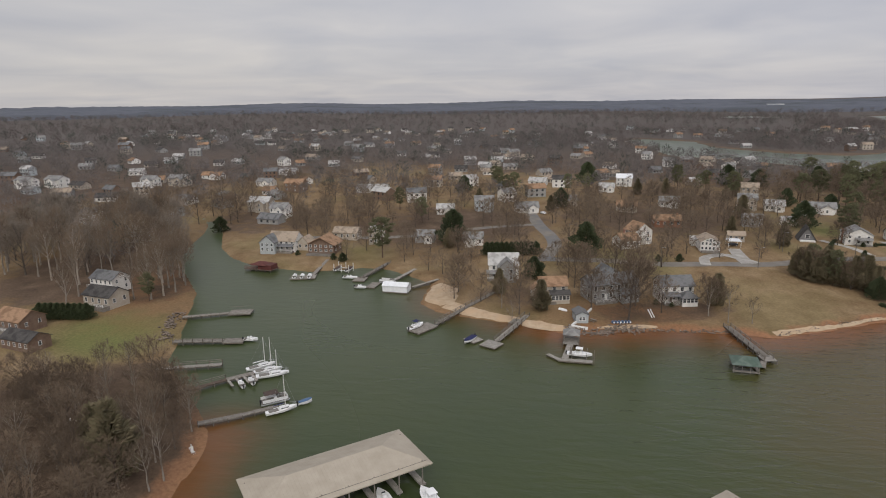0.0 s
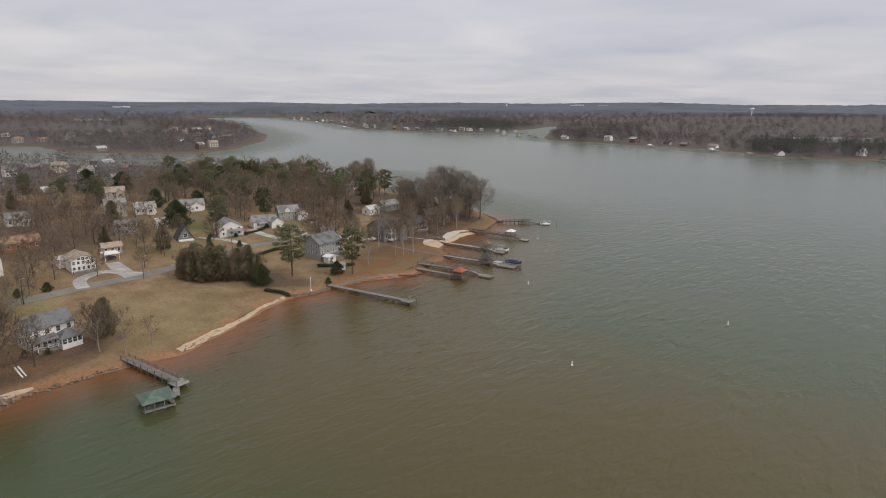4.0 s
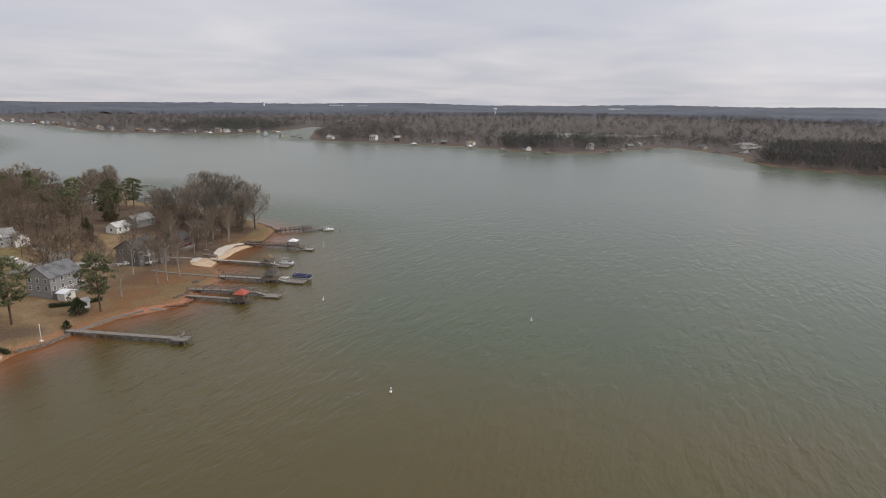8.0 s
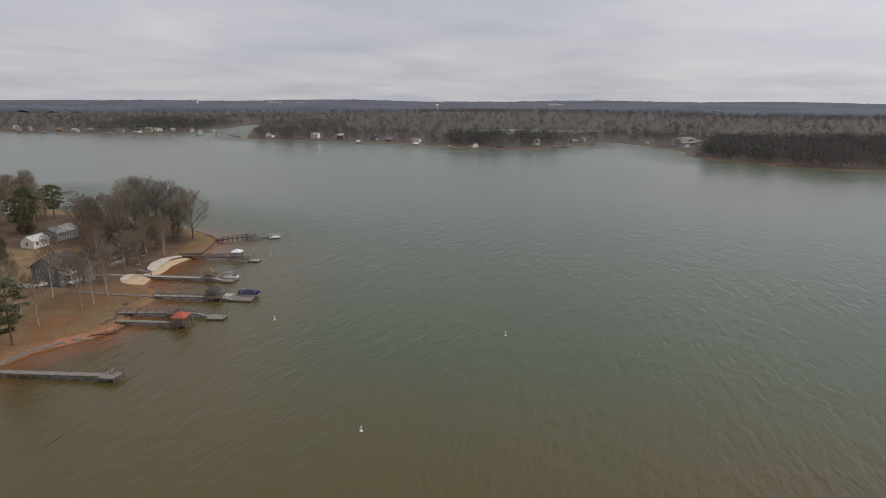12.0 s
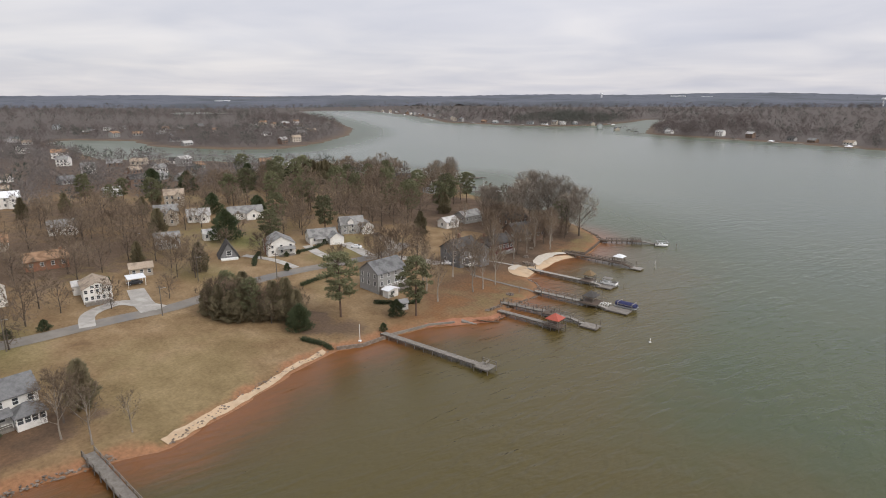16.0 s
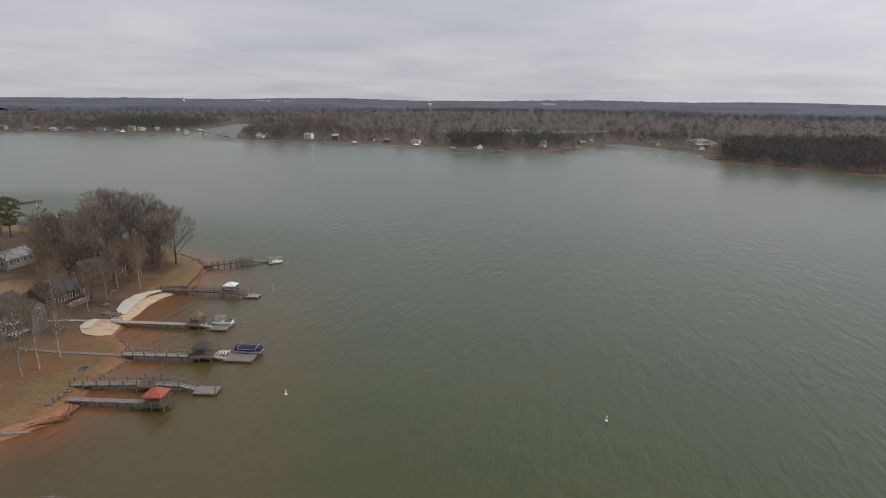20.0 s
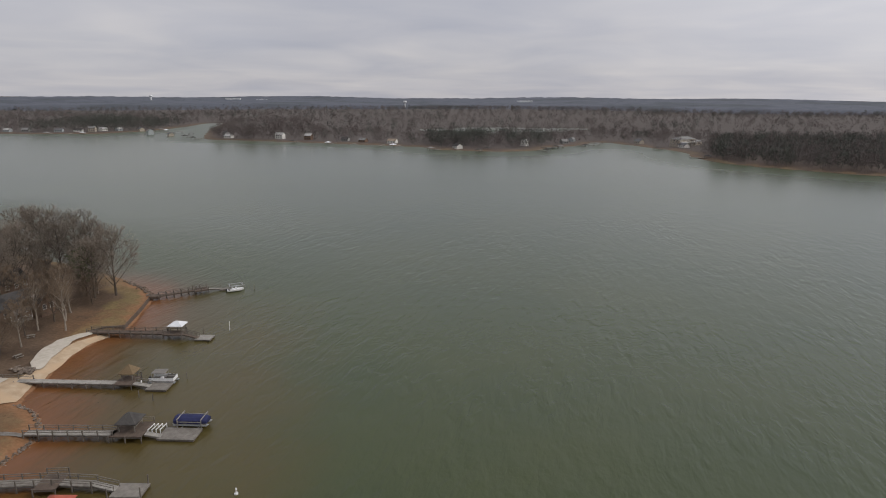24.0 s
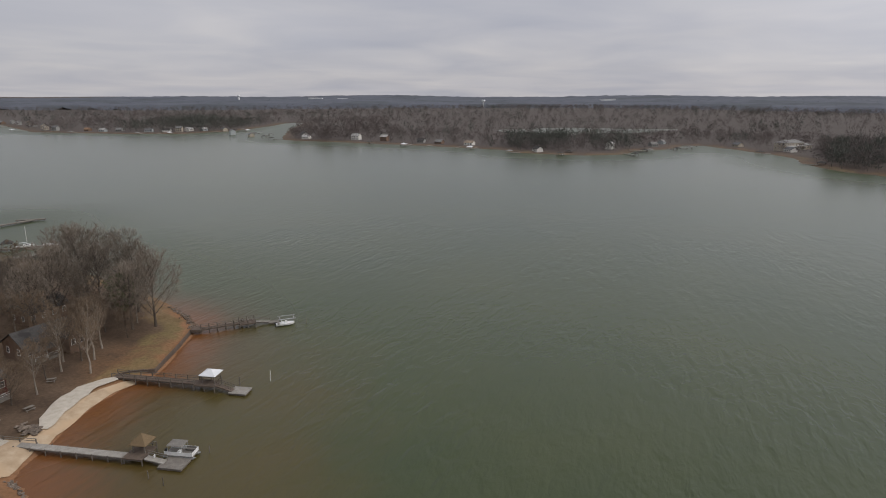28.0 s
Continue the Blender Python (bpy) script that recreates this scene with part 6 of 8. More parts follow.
def gazebo_dock():
    d = dock("pale L-shaped dock with a grey-roofed gazebo", at=(-115, 23))
    walkway(d, (-131, 29.2, 1.3), (-121, 25.2, 1.1), 1.9, "deck_pale")
    walkway(d, (-122, 25.8, 1.15), (-117, 23.7, 1.1), 4.2, "deck_pale", rails=(-1, 1))
    gazebo(d, -120.2, 25.0, 1.1, 4.0, 4.0, 2.3, 1.1, "roof_grey", -22)
    walkway(d, (-117.2, 23.6, 1.0), (-108.6, 19.0, 0.8), 1.7, "deck_pale")
    platform(d, [(-108.0, 17.0), (-104.9, 25.2), (-106.4, 25.8), (-109.6, 17.6)], 0.7, "deck_pale")
    platform(d, [(-112.6, 15.2), (-108.6, 17.2), (-109.2, 18.2), (-113.2, 16.2)], 0.55, "deck_pale", name="side_float")
    for x, y in ((-105, 25.6), (-108.2, 27.0), (-111.6, 21.6)):
        post(d, x + 115, y - 23, 2.6)
    motor_boat(-110.0, 23.6, 0.55, 65, 6.6, "white centre-console motor boat on a lift", top="gelcoat")
    lift = thing("boat_lift", "grey boat lift under a white motor boat", "boat lift", (-110.0, 23.6, 0), 65)
    for sx in (-1, 1):
        for sy in (-1, 1):
            part("lift_post", Geo().box((sx * 1.9, sy * 1.55, 0.6), (0.14, 0.14, 3.4)), "rail", lift)
        part("cradle", Geo().box((sx * 1.9, 0, 0.4), (0.14, 3.0, 0.14)), "alu", lift)


def cove_docks():
    d = dock("square floating deck with a footbridge over the beach", at=(-140, -13))
    walkway(d, (-164.5, 13, 2.2), (-153, 1.2, 1.5), 1.3, "deck", rails=(-1, 1))
    walkway(d, (-153, 1.2, 1.5), (-141, -10.8, 0.75), 1.3, "deck", rails=(-1, 1))
    platform(d, [(-137.6, -20.0), (-134.0, -17.0), (-139.4, -10.4), (-143.4, -13.6)], 0.6)
    motor_boat(-139.4, -17.2, 0.5, 130, 6.2, "white motor boat with a blue canvas top", top="boat_blue")
    d = dock("floating deck with a gangway and boat slip", at=(-124, 2))
    walkway(d, (-141.5, 18.2, 1.4), (-124.2, 4.4, 0.75), 1.6, "deck_pale", rails=(-1, 1))
    walkway(d, (-139, 14.6, 1.2), (-135.6, 12.0, 1.2), 2.6, "deck")
    platform(d, [(-122.4, -0.8), (-118.6, 2.6), (-122.4, 5.6), (-126.0, 2.0)], 0.6, "deck_pale")
    platform(d, [(-127.6, -4.6), (-123.8, -2.2), (-126.6, 0.6), (-130.0, -1.6)], 0.55, "deck_pale", name="side_float")
    motor_boat(-126.2, -3.2, 0.35, -40, 6.0, "white motor boat under a dark blue cover", cover="boat_blue", top=False)

    b = thing("boathouse", "white metal-clad floating boathouse in the cove", "boathouse", (-178.4, -20.2, 0), 66)
    b.scale = (0.82, 0.95, 0.95)
    part("wall", Geo().box((-0.0, 2.35, 1.5), (11.4, 0.15, 2.6)).box((0, -2.35, 1.5), (11.4, 0.15, 2.6)).box((5.6, 0, 1.5), (0.15, 4.7, 2.6)), "roof_white", b)
    for g in roof_slabs(11.6, 4.9, 2.8, 1.0, "x", 0.2, 0.1):
        part("roof", g, "roof_white", b)
    part("gable", Geo().add([(-5.7, -2.4, 2.5), (-5.7, 2.4, 2.5), (-5.7, 0, 3.8), (-5.5, -2.4, 2.5), (-5.5, 2.4, 2.5), (-5.5, 0, 3.8)], [(0, 2, 1), (3, 4, 5), (0, 1, 4, 3), (1, 2, 5, 4), (2, 0, 3, 5)]), "roof_white", b)
    part("float_frame", Geo().box((0, 2.0, 0.3), (11.4, 0.9, 0.4)).box((0, -2.0, 0.3), (11.4, 0.9, 0.4)), "post", b)
    d = dock("narrow footbridge to a white boathouse", at=(-180, -9))
    walkway(d, (-187.5, -3.6, 1.2), (-180.6, -14.4, 0.8), 1.2, "deck_pale")

    b = thing("boathouse", "red timber boathouse with a red roof on pilings", "boathouse", (-219, -73.4, 0), 62)
    part("deck", Geo().box((0, 0, 0.9), (13, 6, 0.2)), "deck_brown", b)
    part("wall", Geo().box((3.0, 0, 2.0), (6.5, 4.6, 2.0)), "red_siding", b)
    part("roof", roof_slabs(6.5, 4.8, 3.0, 0.9, "hip", 0.5, 0.14)[0], "red_siding", b, "dark red roof")
    part("rail", Geo().box((-3.4, -2.9, 1.9), (6.2, 0.08, 0.1)).box((-3.4, -2.9, 1.45), (6.2, 0.06, 0.08)).box((-6.4, 0, 1.9), (0.08, 5.8, 0.1)), "red_siding", b)
    for k in range(6):
        for s in (-1, 1):
            post(b, -6 + k * 2.4, s * 2.7, 0.85)
    d = dock("square white float crowded with small boats", at=(-203, -55))
    walkway(d, (-226, -46.6, 1.4), (-205.5, -51.6, 0.7), 1.5, "deck")
    platform(d, [(-201.0, -60.4), (-200.2, -50.6), (-205.6, -50.2), (-206.2, -60.0)], 0.6, "deck_pale")
    for k in range(3):
        motor_boat(-203.2 + 0.4 * k, -58.6 + 2.9 * k, 0.55, 175, 4.6, "small white skiff drawn up on a float", top=False)
    d = dock("grey pier with a short float in the cove", at=(-205, -30))
    walkway(d, (-216, -20.6, 1.2), (-197, -32.5, 0.9), 1.6, "deck", rails=(1,))
    platform(d, [(-194.0, -36.4), (-192.6, -32.0), (-197.4, -29.8), (-199.0, -34.6)], 0.55)
    motor_boat(-198.6, -37.0, 0.1, 70, 6.0, "white runabout moored at a grey float", top=False)
    d = dock("slipway float with moored boats in the cove", at=(-190, -25))
    platform(d, [(-184.6, -31.6), (-183.4, -28.6), (-189.0, -25.0), (-190.6, -28.4)], 0.5)
    walkway(d, (-204, -10.6, 1.2), (-190, -21.0, 0.8), 1.5, "deck_pale")
    pontoon_boat(-190.4, -22.8, 0.05, 65, 6.4, "open pontoon boat beside a pale pier")
    motor_boat(-184.6, -33.2, 0.1, 70, 4.4, "small white dinghy at a float", top=False)
    lift = thing("boat_lift", "boat lift with white posts and a dark covered boat", "boat lift", (-210.6, -39.6, 0), 60)
    for sx in (-1, 0, 1):
        for sy in (-1, 1):
            part("lift_post", Geo().box((sx * 3.4, sy * 1.9, 1.0), (0.2, 0.2, 4.6)), "white_paint", lift)
    part("lift_beam", Geo().box((0, 1.9, 0.8), (7.2, 0.2, 0.2)).box((0, -1.9, 0.8), (7.2, 0.2, 0.2)), "white_paint", lift)
    for sx in (-1, 1):
        motor_boat(-210.6 + sx * 1.0, -39.6 + sx * 2.3, 0.5, 150, 5.4, "covered motor boat on a lift", cover="boat_brown", top=False)


def wooded_docks():
    d = dock("grey pier with a railed end across the cove", at=(-163, -80))
    walkway(d, (-161.6, -90.5, 1.1), (-163.4, -76.5, 0.9), 1.6, "deck")
    platform(d, [(-166.6, -76.6), (-165.6, -69.4), (-161.4, -68.8), (-161.8, -76.0)], 0.8, "deck")
    part("rail", Geo().box((-3.2, 7.0, 1.9), (0.08, 7, 0.1)).box((-0.6, 11.0, 1.9), (5, 0.08, 0.1)), "rail", d)
    d = dock("broad grey pier with a small boat at its end", at=(-139, -78))
    walkway(d, (-140.2, -87.5, 1.1), (-138.6, -73.4, 0.9), 1.9, "deck", rails=(-1,))
    platform(d, [(-140.4, -73.6), (-139.8, -67.6), (-136.4, -67.6), (-136.8, -73.2)], 0.75)
    motor_boat(-138.6, -65.8, 0.15, 80, 4.2, "small white boat moored across a pier end", top=False)
    d = dock("long pale pier half hidden by trees", at=(-121, -78))
    walkway(d, (-121.0, -87, 1.1), (-121.4, -70.6, 0.9), 1.5, "deck_pale", rails=(1,))
    d = dock("pier with finger slips for sailboats", at=(-110, -70))
    walkway(d, (-105, -79.0, 1.1), (-111.6, -67.6, 0.9), 1.3, "deck_brown", rails=(1,), rail_mat="rail")
    walkway(d, (-111.6, -67.6, 0.9), (-114.4, -61.4, 0.9), 1.6, "deck")
    for k in range(4):
        walkway(d, (-111.6 - 0.75 * k, -67.4 + 1.8 * k, 0.85), (-107.6 - 0.75 * k, -65.4 + 1.8 * k, 0.85), 0.6, "deck_pale", posts=False)
    sail_boat(-118.6, -60.2, 0.1, 114, 7.6, 8.4, "white sailboat with a leaning mast by a pier")
    sail_boat(-115.8, -58.2, 0.1, 104, 7.4, 9.5, "white sailboat with a tall bare mast")
    sail_boat(-113.0, -56.6, 0.1, 102, 8.2, 7.0, "long white sloop at the end of a pier")
    for k in range(2):
        motor_boat(-108.6 - 1.4 * k, -63.6 + 2.2 * k, 0.1, 205, 3.6, "small white dinghy in a slip", top=False)
    d = dock("grey pier with moored boats at its end", at=(-93, -60))
    walkway(d, (-89.8, -69.5, 1.1), (-92.4, -60.8, 0.9), 1.5, "deck")
    walkway(d, (-92.4, -60.8, 0.9), (-95.2, -53.4, 0.9), 1.3, "deck")
    sail_boat(-93.6, -52.4, 0.1, 112, 7.0, 9.2, "white sailboat with blue sail cover beside a pier", tender=True)
    pontoon_boat(-98.8, -54.4, 0.1, 110, 6.6, "white pontoon boat with brown canopy", canopy="boat_brown")
    motor_boat(-96.6, -47.4, 0.1, 110, 3.2, "small jet ski beside a sailboat", top=False, cover="plastic_blue")


def marina():
    """The covered slips: a long beige hip roof on posts over floating fingers."""
    b = thing("covered_marina", "long covered boat dock with a beige metal hip roof", "marina", (-61.2, -39.4, 0), 112)
    part("roof", roof_slabs(30.0, 12.4, 5.0, 1.9, "hip", 0.6, 0.2)[0], "roof_beige", b)
    part("main_walk", Geo().box((0, 4.6, 0.6), (30, 1.8, 0.35)), "deck_pale", b)
    for k in range(7):
        x = -14 + k * 4.66
        part("finger", Geo().box((x, -1.2, 0.6), (1.1, 9.8, 0.35)), "deck_pale", b)
        for y in (-5.8, -1.0, 4.4):
            part("roof_post", Geo().box((x, y, 2.4), (0.18, 0.18, 5.8)), "rail", b)
            part("brace", Geo().beam((x, y, 4.1), (x + 0.9, y, 5.0), 0.1, 0.1).beam((x, y, 4.1), (x - 0.9, y, 5.0), 0.1, 0.1), "rail", b)
    part("truss", Geo().box((0, -5.8, 5.0), (29.6, 0.16, 0.3)).box((0, 4.4, 5.0), (29.6, 0.16, 0.3)), "rail", b)
    motor_boat(-56.4, -23.4, 0.1, 200, 7.6, "white cruiser with an upper deck in a covered slip", top="gelcoat")
    motor_boat(-57.6, -31.2, 0.1, 200, 6.6, "white motor boat under the marina roof", top=False)
    b2 = thing("covered_marina", "second covered boat dock with a beige hip roof", "marina", (-33.5, 14.0, 0), 112)
    part("roof", roof_slabs(26.0, 12.4, 5.0, 1.9, "hip", 0.6, 0.2)[0], "roof_beige", b2)
    for k in range(6):
        for y in (-5.8, 4.4):
            part("roof_post", Geo().box((-12.5 + k * 5, y, 2.4), (0.18, 0.18, 5.8)), "rail", b2)
    part("main_walk", Geo().box((0, 4.6, 0.6), (26, 1.8, 0.35)), "deck_pale", b2)


open_docks()
green_dock()
gazebo_dock()
cove_docks()
wooded_docks()
marina()


# ---- buoys, poles, towers ----
for x, y in ((-54.5, 184.7), (-22.0, 123.2), (11.4, 173.0)):
    t = thing("buoy", "white no-wake marker buoy floating on the lake", "buoy", (x, y, 0), 20, "marker buoys")
    t.scale = (0.8, 0.8, 0.8)
    part("float", Geo().rod((0, 0, -0.4), (0, 0, 0.25), 0.45, 0.4, 10), "gelcoat", t)
    part("body", Geo().rod((0, 0, 0.25), (0.05, 0, 1.35), 0.2, 0.17, 10), "gelcoat", t)
    part("band", Geo().rod((0.02, 0, 0.75), (0.03, 0, 0.95), 0.215, 0.215, 10), "roof_tan", t)


def utility_pole(x, y, h=9.0, lamp=True):
    t = thing("utility_pole", "weathered timber utility pole beside the lane", "utility pole", (x, y, ground_z(x, y)), 30, "utility poles")
    part("pole", Geo().rod((0, 0, -0.5), (0, 0, h), 0.16, 0.11, 8), "post", t)
    part("crossarm", Geo().box((0, 0, h - 0.6), (1.8, 0.1, 0.12)), "post", t)
    if lamp:
        part("lamp_arm", Geo().rod((0, 0, h - 1.0), (1.3, 0, h - 0.6), 0.04, sides=5), "metal_grey", t)
        part("lamp_head", Geo().box((1.5, 0, h - 0.6), (0.6, 0.25, 0.15)), "metal_grey", t)


for x, y in ((-172.5, 119), (-191, 143), (-180.5, 83), (-172, 160), (-226, 62), (-268, 70), (-240, 150)):
    utility_pole(x, y)
t = thing("flagpole", "white flagpole on the lawn by the seawall", "flagpole", (-117, 140.6, ground_z(-117, 140.6)), 0)
part("pole", Geo().rod((0, 0, -0.2), (0, 0, 4.4), 0.09, 0.07, 8), "white_paint", t)
part("finial", Geo().rod((0, 0, 4.4), (0, 0, 4.7), 0.14, 0.1, 8), "white_paint", t)
part("base", Geo().box((0, 0, 0.1), (0.7, 0.7, 0.3)), "white_paint", t)
for x, y, h, lab in ((-1170, 3080, 66, "far pale water tower on a stem above the woods"), (-9, 2560, 52, "far white water tower with a round tank")):
    t = thing("water_tower", lab, "water tower", (x, y, 20), 0)
    part("stem", Geo().rod((0, 0, -20), (0, 0, h - 34), 5 if x < -500 else 2.0, 4 if x < -500 else 2.0, 10), "roof_white", t)
    part("tank", Geo().rod((0, 0, h - 36), (0, 0, h - 31), 4, 7.5, 14).rod((0, 0, h - 31), (0, 0, h - 27), 7.5, 6, 14), "roof_white", t)


# ---- trees that stand apart ----
for kind, x, y, s in (
        ("fan", -117.0, 286, 23), ("fan", -128, 297, 23), ("fan", -136, 302, 25), ("fan", -142, 296, 27), ("fan", -150, 302, 26), ("fan", -134, 289, 24), ("fan", -145, 286, 24),
        ("tall", -123.5, 288, 15), ("pine", -125.5, 285.5, 15), ("fan", -157, 292, 19), ("fan", -168, 298, 16), ("fan", -160, 308, 17), ("fan", -178, 304, 15),
        ("fan", -122, 283, 20), ("fan", -165, 290, 18), ("fan", -148, 280, 20),
        ("broad", -123, 262, 12), ("broad", -125, 252, 11), ("broad", -127, 272, 13), ("broad", -124, 240, 10), ("broad", -128, 280, 12), ("broad", -143, 275, 13), ("broad", -146, 257, 13), ("broad", -120, 277, 9),
        ("broad", -150, 268, 14), ("broad", -131, 229, 11), ("tall", -117, 256, 14), ("tall", -120.5, 263, 16), ("tall", -124, 256, 14), ("tall", -122.5, 269.6, 15), ("tall", -122, 245, 12), ("tall", -127, 261, 15),
        ("broad", -131, 47, 20), ("broad", -143, 55, 18), ("broad", -143, 40, 15), ("broad", -164, 42, 17), ("broad", -166, 58, 18), ("broad", -160, 64, 15),
        ("slim", -130.4, 73, 13), ("slim", -124, 75.5, 13), ("slim", -122.0, 82, 9), ("broad", -136, 76, 12), ("cedar", -139, 81, 11),
        ("broad", -143, 16, 13), ("slim", -137, 12, 9), ("slim", -150, 12, 11), ("broad", -169, 1, 15), ("broad", -175, 2, 13), ("round", -177, 31, 9), ("broad", -164, 22, 13),
        ("pine", -132, 149, 19), ("pine", -115.5, 163, 17.5), ("round", -119.5, 159, 5.5),
        ("tall", -117, 176, 15), ("tall", -113, 190, 16), ("tall", -112, 194.5, 15), ("tall", -111, 201, 14), ("tall", -121, 204, 16), ("slim", -121, 218, 12), ("tall", -127, 199, 17),
        ("broad", -162, 178, 10), ("broad", -158, 196, 14), ("broad", -150, 193, 15), ("broad", -152, 202, 16), ("tall", -130, 186, 17), ("tall", -128, 228, 17), ("tall", -122, 234, 15),
        ("broad", -148, 186, 14), ("tall", -125, 181, 15), ("tall", -146, 229, 15), ("slim", -126, 210, 11), ("broad", -152, 212, 13), ("fan", -262, 398, 17), ("fan", -268, 404, 18), ("fan", -275, 399, 15)):
    plant(kind, x, y, s)
# the thicket of evergreens beside the field
for kind, x, y, s in (("pine", -149, 131.5, 12.5), ("round", -133.5, 135, 8.2), ("cedar", -157, 127, 11), ("cedar", -153, 128, 9.5), ("cedar", -145, 136, 12), ("cedar", -142, 138, 13), ("round", -160, 131, 8),
                      ("cedar", -139, 139, 10), ("broad", -152, 134, 12), ("broad", -147, 139, 11), ("pine", -163, 134, 11), ("cedar", -158, 136, 12), ("broad", -141, 141, 10), ("cedar", -168, 137, 10), ("round", -137, 137, 6), ("broad", -156, 130, 12), ("cedar", -151, 130, 11), ("cedar", -147.5, 133, 9), ("broad", -144, 134, 11), ("cedar", -154, 132, 12), ("broad", -161, 128, 12), ("cedar", -162, 127, 10)):
    plant(kind, x, y, s, "leafless tree tangled in the evergreen thicket" if kind == "broad" else "dark evergreen in a thicket beside the open field", "evergreen thicket")
# the long evergreen hedge inland of the cove
for i in range(11):
    plant("round", -217 + i * 0.6, 22 + i * 2.0, 6.0, "clipped dark evergreen in a tall hedge", "evergreen hedge")
for i in range(9):
    plant("round", -165 + i * 0.2, -134 + i * 1.8, 5.5, "dark evergreen in a screen beside the lawn", "evergreen screen")
plant("cedar", -71.5, -79.5, 16, "tall pointed green conifer in the near woods")
plant("cedar", -76, -84, 13, "tall pointed green conifer in the near woods")
scatter_early = ((-206, -101, 21), (-200, -99, 20), (-196, -104, 22), (-190, -100, 20), (-186, -103, 21), (-193, -110, 19), (-203, -108, 22), (-182, -106, 18), (-211, -104, 20), (-170, -128, 18), (-188, -132, 20), (-183, -112, 17))
for x, y, s in scatter_early:
    plant("tall", x, y, s, "tall pale-trunked leafless tree on the cove bank", "shore woods")
plant("round", -303, -106, 9)
plant("pine", -180, -106, 10)


def free(x, y, gap=4.0, tree_gap=3.0):
    if any((x - a) ** 2 + (y - b) ** 2 < (r + gap) ** 2 for a, b, r in HOUSES):
        return False
    if any((x - a) ** 2 + (y - b) ** 2 < tree_gap ** 2 for a, b in TREES):
        return False
    return True


ROADS = [((-204, 40), (-193, 66)), ((-193, 66), (-180, 108)), ((-180, 108), (-176, 156)), ((-176, 156), (-164, 206)), ((-164, 206), (-168, 225)),
         ((-330, 72), (-264, 60)), ((-264, 60), (-204, 44)), ((-270, -60), (-262, 0)), ((-262, 0), (-268, 60)), ((-178, 119), (-199, 126)), ((-171, 188), (-196, 196)), ((-166, 200), (-187, 208))]


def off_road(x, y, gap=5.0):
    for (ax, ay), (bx, by) in ROADS:
        s = max(0, min(1, ((x - ax) * (bx - ax) + (y - ay) * (by - ay)) / ((bx - ax) ** 2 + (by - ay) ** 2)))
        if math.hypot(x - ax - s * (bx - ax), y - ay - s * (by - ay)) < gap:
            return False
    return True


def scatter(n, x0, x1, y0, y1, kinds, sizes, seed, label="", group="", tree_gap=4.0, shore=6.0, skip=None, mass=None):
    rng = random.Random(seed)
    made = 0
    for _ in range(n * 8):
        x, y = rng.uniform(x0, x1), rng.uniform(y0, y1)
        if made >= n:
            break
        if skip and skip(x, y):
            continue
        if float(inland(np.array([x]), np.array([y]))[0]) < shore or not free(x, y, 2.0 if mass is None else 5.5, tree_gap) or not off_road(x, y):
            continue
        if mass is None:
            plant(rng.choice(kinds), x, y, rng.uniform(*sizes), label, group)
        else:
            mass.append((x, y, rng.uniform(*sizes)))
            TREES.append((x, y))
        made += 1


open_field = lambda x, y: (x > -173 and 78 < y < 236) or (x > -131 and 20 < y < 80) or (-215 < x < -178 and 145 < y < 240 and x > -192)
scatter(7, -170, -126, 264, 300, ["tall", "tall"], (11, 14), 5, "tall leafless tree on the wooded point", "trees on the point", 3.4, 9)
scatter(58, -300, -204, -190, -98, ["tall", "tall", "fan"], (19, 25), 6, "tall leafless tree in the shore woods", "shore woods", 4.0, 1.5)
scatter(74, -116, -46, -140, -72, ["broad", "tall", "broad"], (9, 13.5), 7, "twiggy leafless tree in the near woods", "shore woods", 3.6, 2,
        lambda x, y: x < -110 and y < -100)
scatter(24, -104, -58, -100, -69, ["broad", "tall", "slim"], (8, 13), 37, "twiggy leafless tree on the near bank", "shore woods", 3.2, 1.5)
LITE = []
scatter(200, -345, -128, -70, 236, ["lite"], (8.5, 14.5), 8, "", "", 6.0, 8, open_field, LITE)
scatter(84, -350, -188, 232, 400, ["lite"], (13, 19), 9, "", "", 6.0, 8, None, LITE)
scatter(26, -400, -240, -170, -96, ["lite"], (13, 19), 29, "", "", 6.0, 2, None, LITE)
scatter(46, -470, -345, -120, 60, ["lite"], (10, 15), 30, "", "", 7.0, 8, None, LITE)
plant_mass("neighbourhood_trees", "lite", LITE, "leafless trees standing among the houses")
scatter(22, -340, -185, 235, 345, ["pine"], (14, 20), 19, "", "neighbourhood trees", 6.0, 8)
for i in range(7):
    plant("cedar", -328 + i * 2.4, 318 + i * 1.5, 15 + (i % 3), "tall dark evergreen in a row behind the back cove", "evergreen row")
for kind, x, y, s in (("broad", -321, 376, 15), ("broad", -306, 388, 14), ("broad", -254, 364, 15), ("broad", -352, 384, 15), ("pine", -201, 270, 18), ("pine", -206, 275, 17), ("pine", -252, 286, 16), ("pine", -247, 281, 15),
                      ("cedar", -191.5, 287, 12), ("pine", -266, 334, 15), ("pine", -196, 265, 16), ("pine", -212, 268, 15), ("broad", -330, 372, 12), ("round", -270, 231, 9), ("round", -266, 229, 8)):
    plant(kind, x, y, s)
scatter(18, -345, -140, -60, 320, ["broad", "cedar", "cedar"], (9, 13), 18, "", "neighbourhood trees", 6.0, 8, open_field)
scatter(30, -420, -200, -40, 330, ["pine", "pine", "pine", "round"], (11, 18), 10, "", "neighbourhood trees", 7.0, 8, open_field)



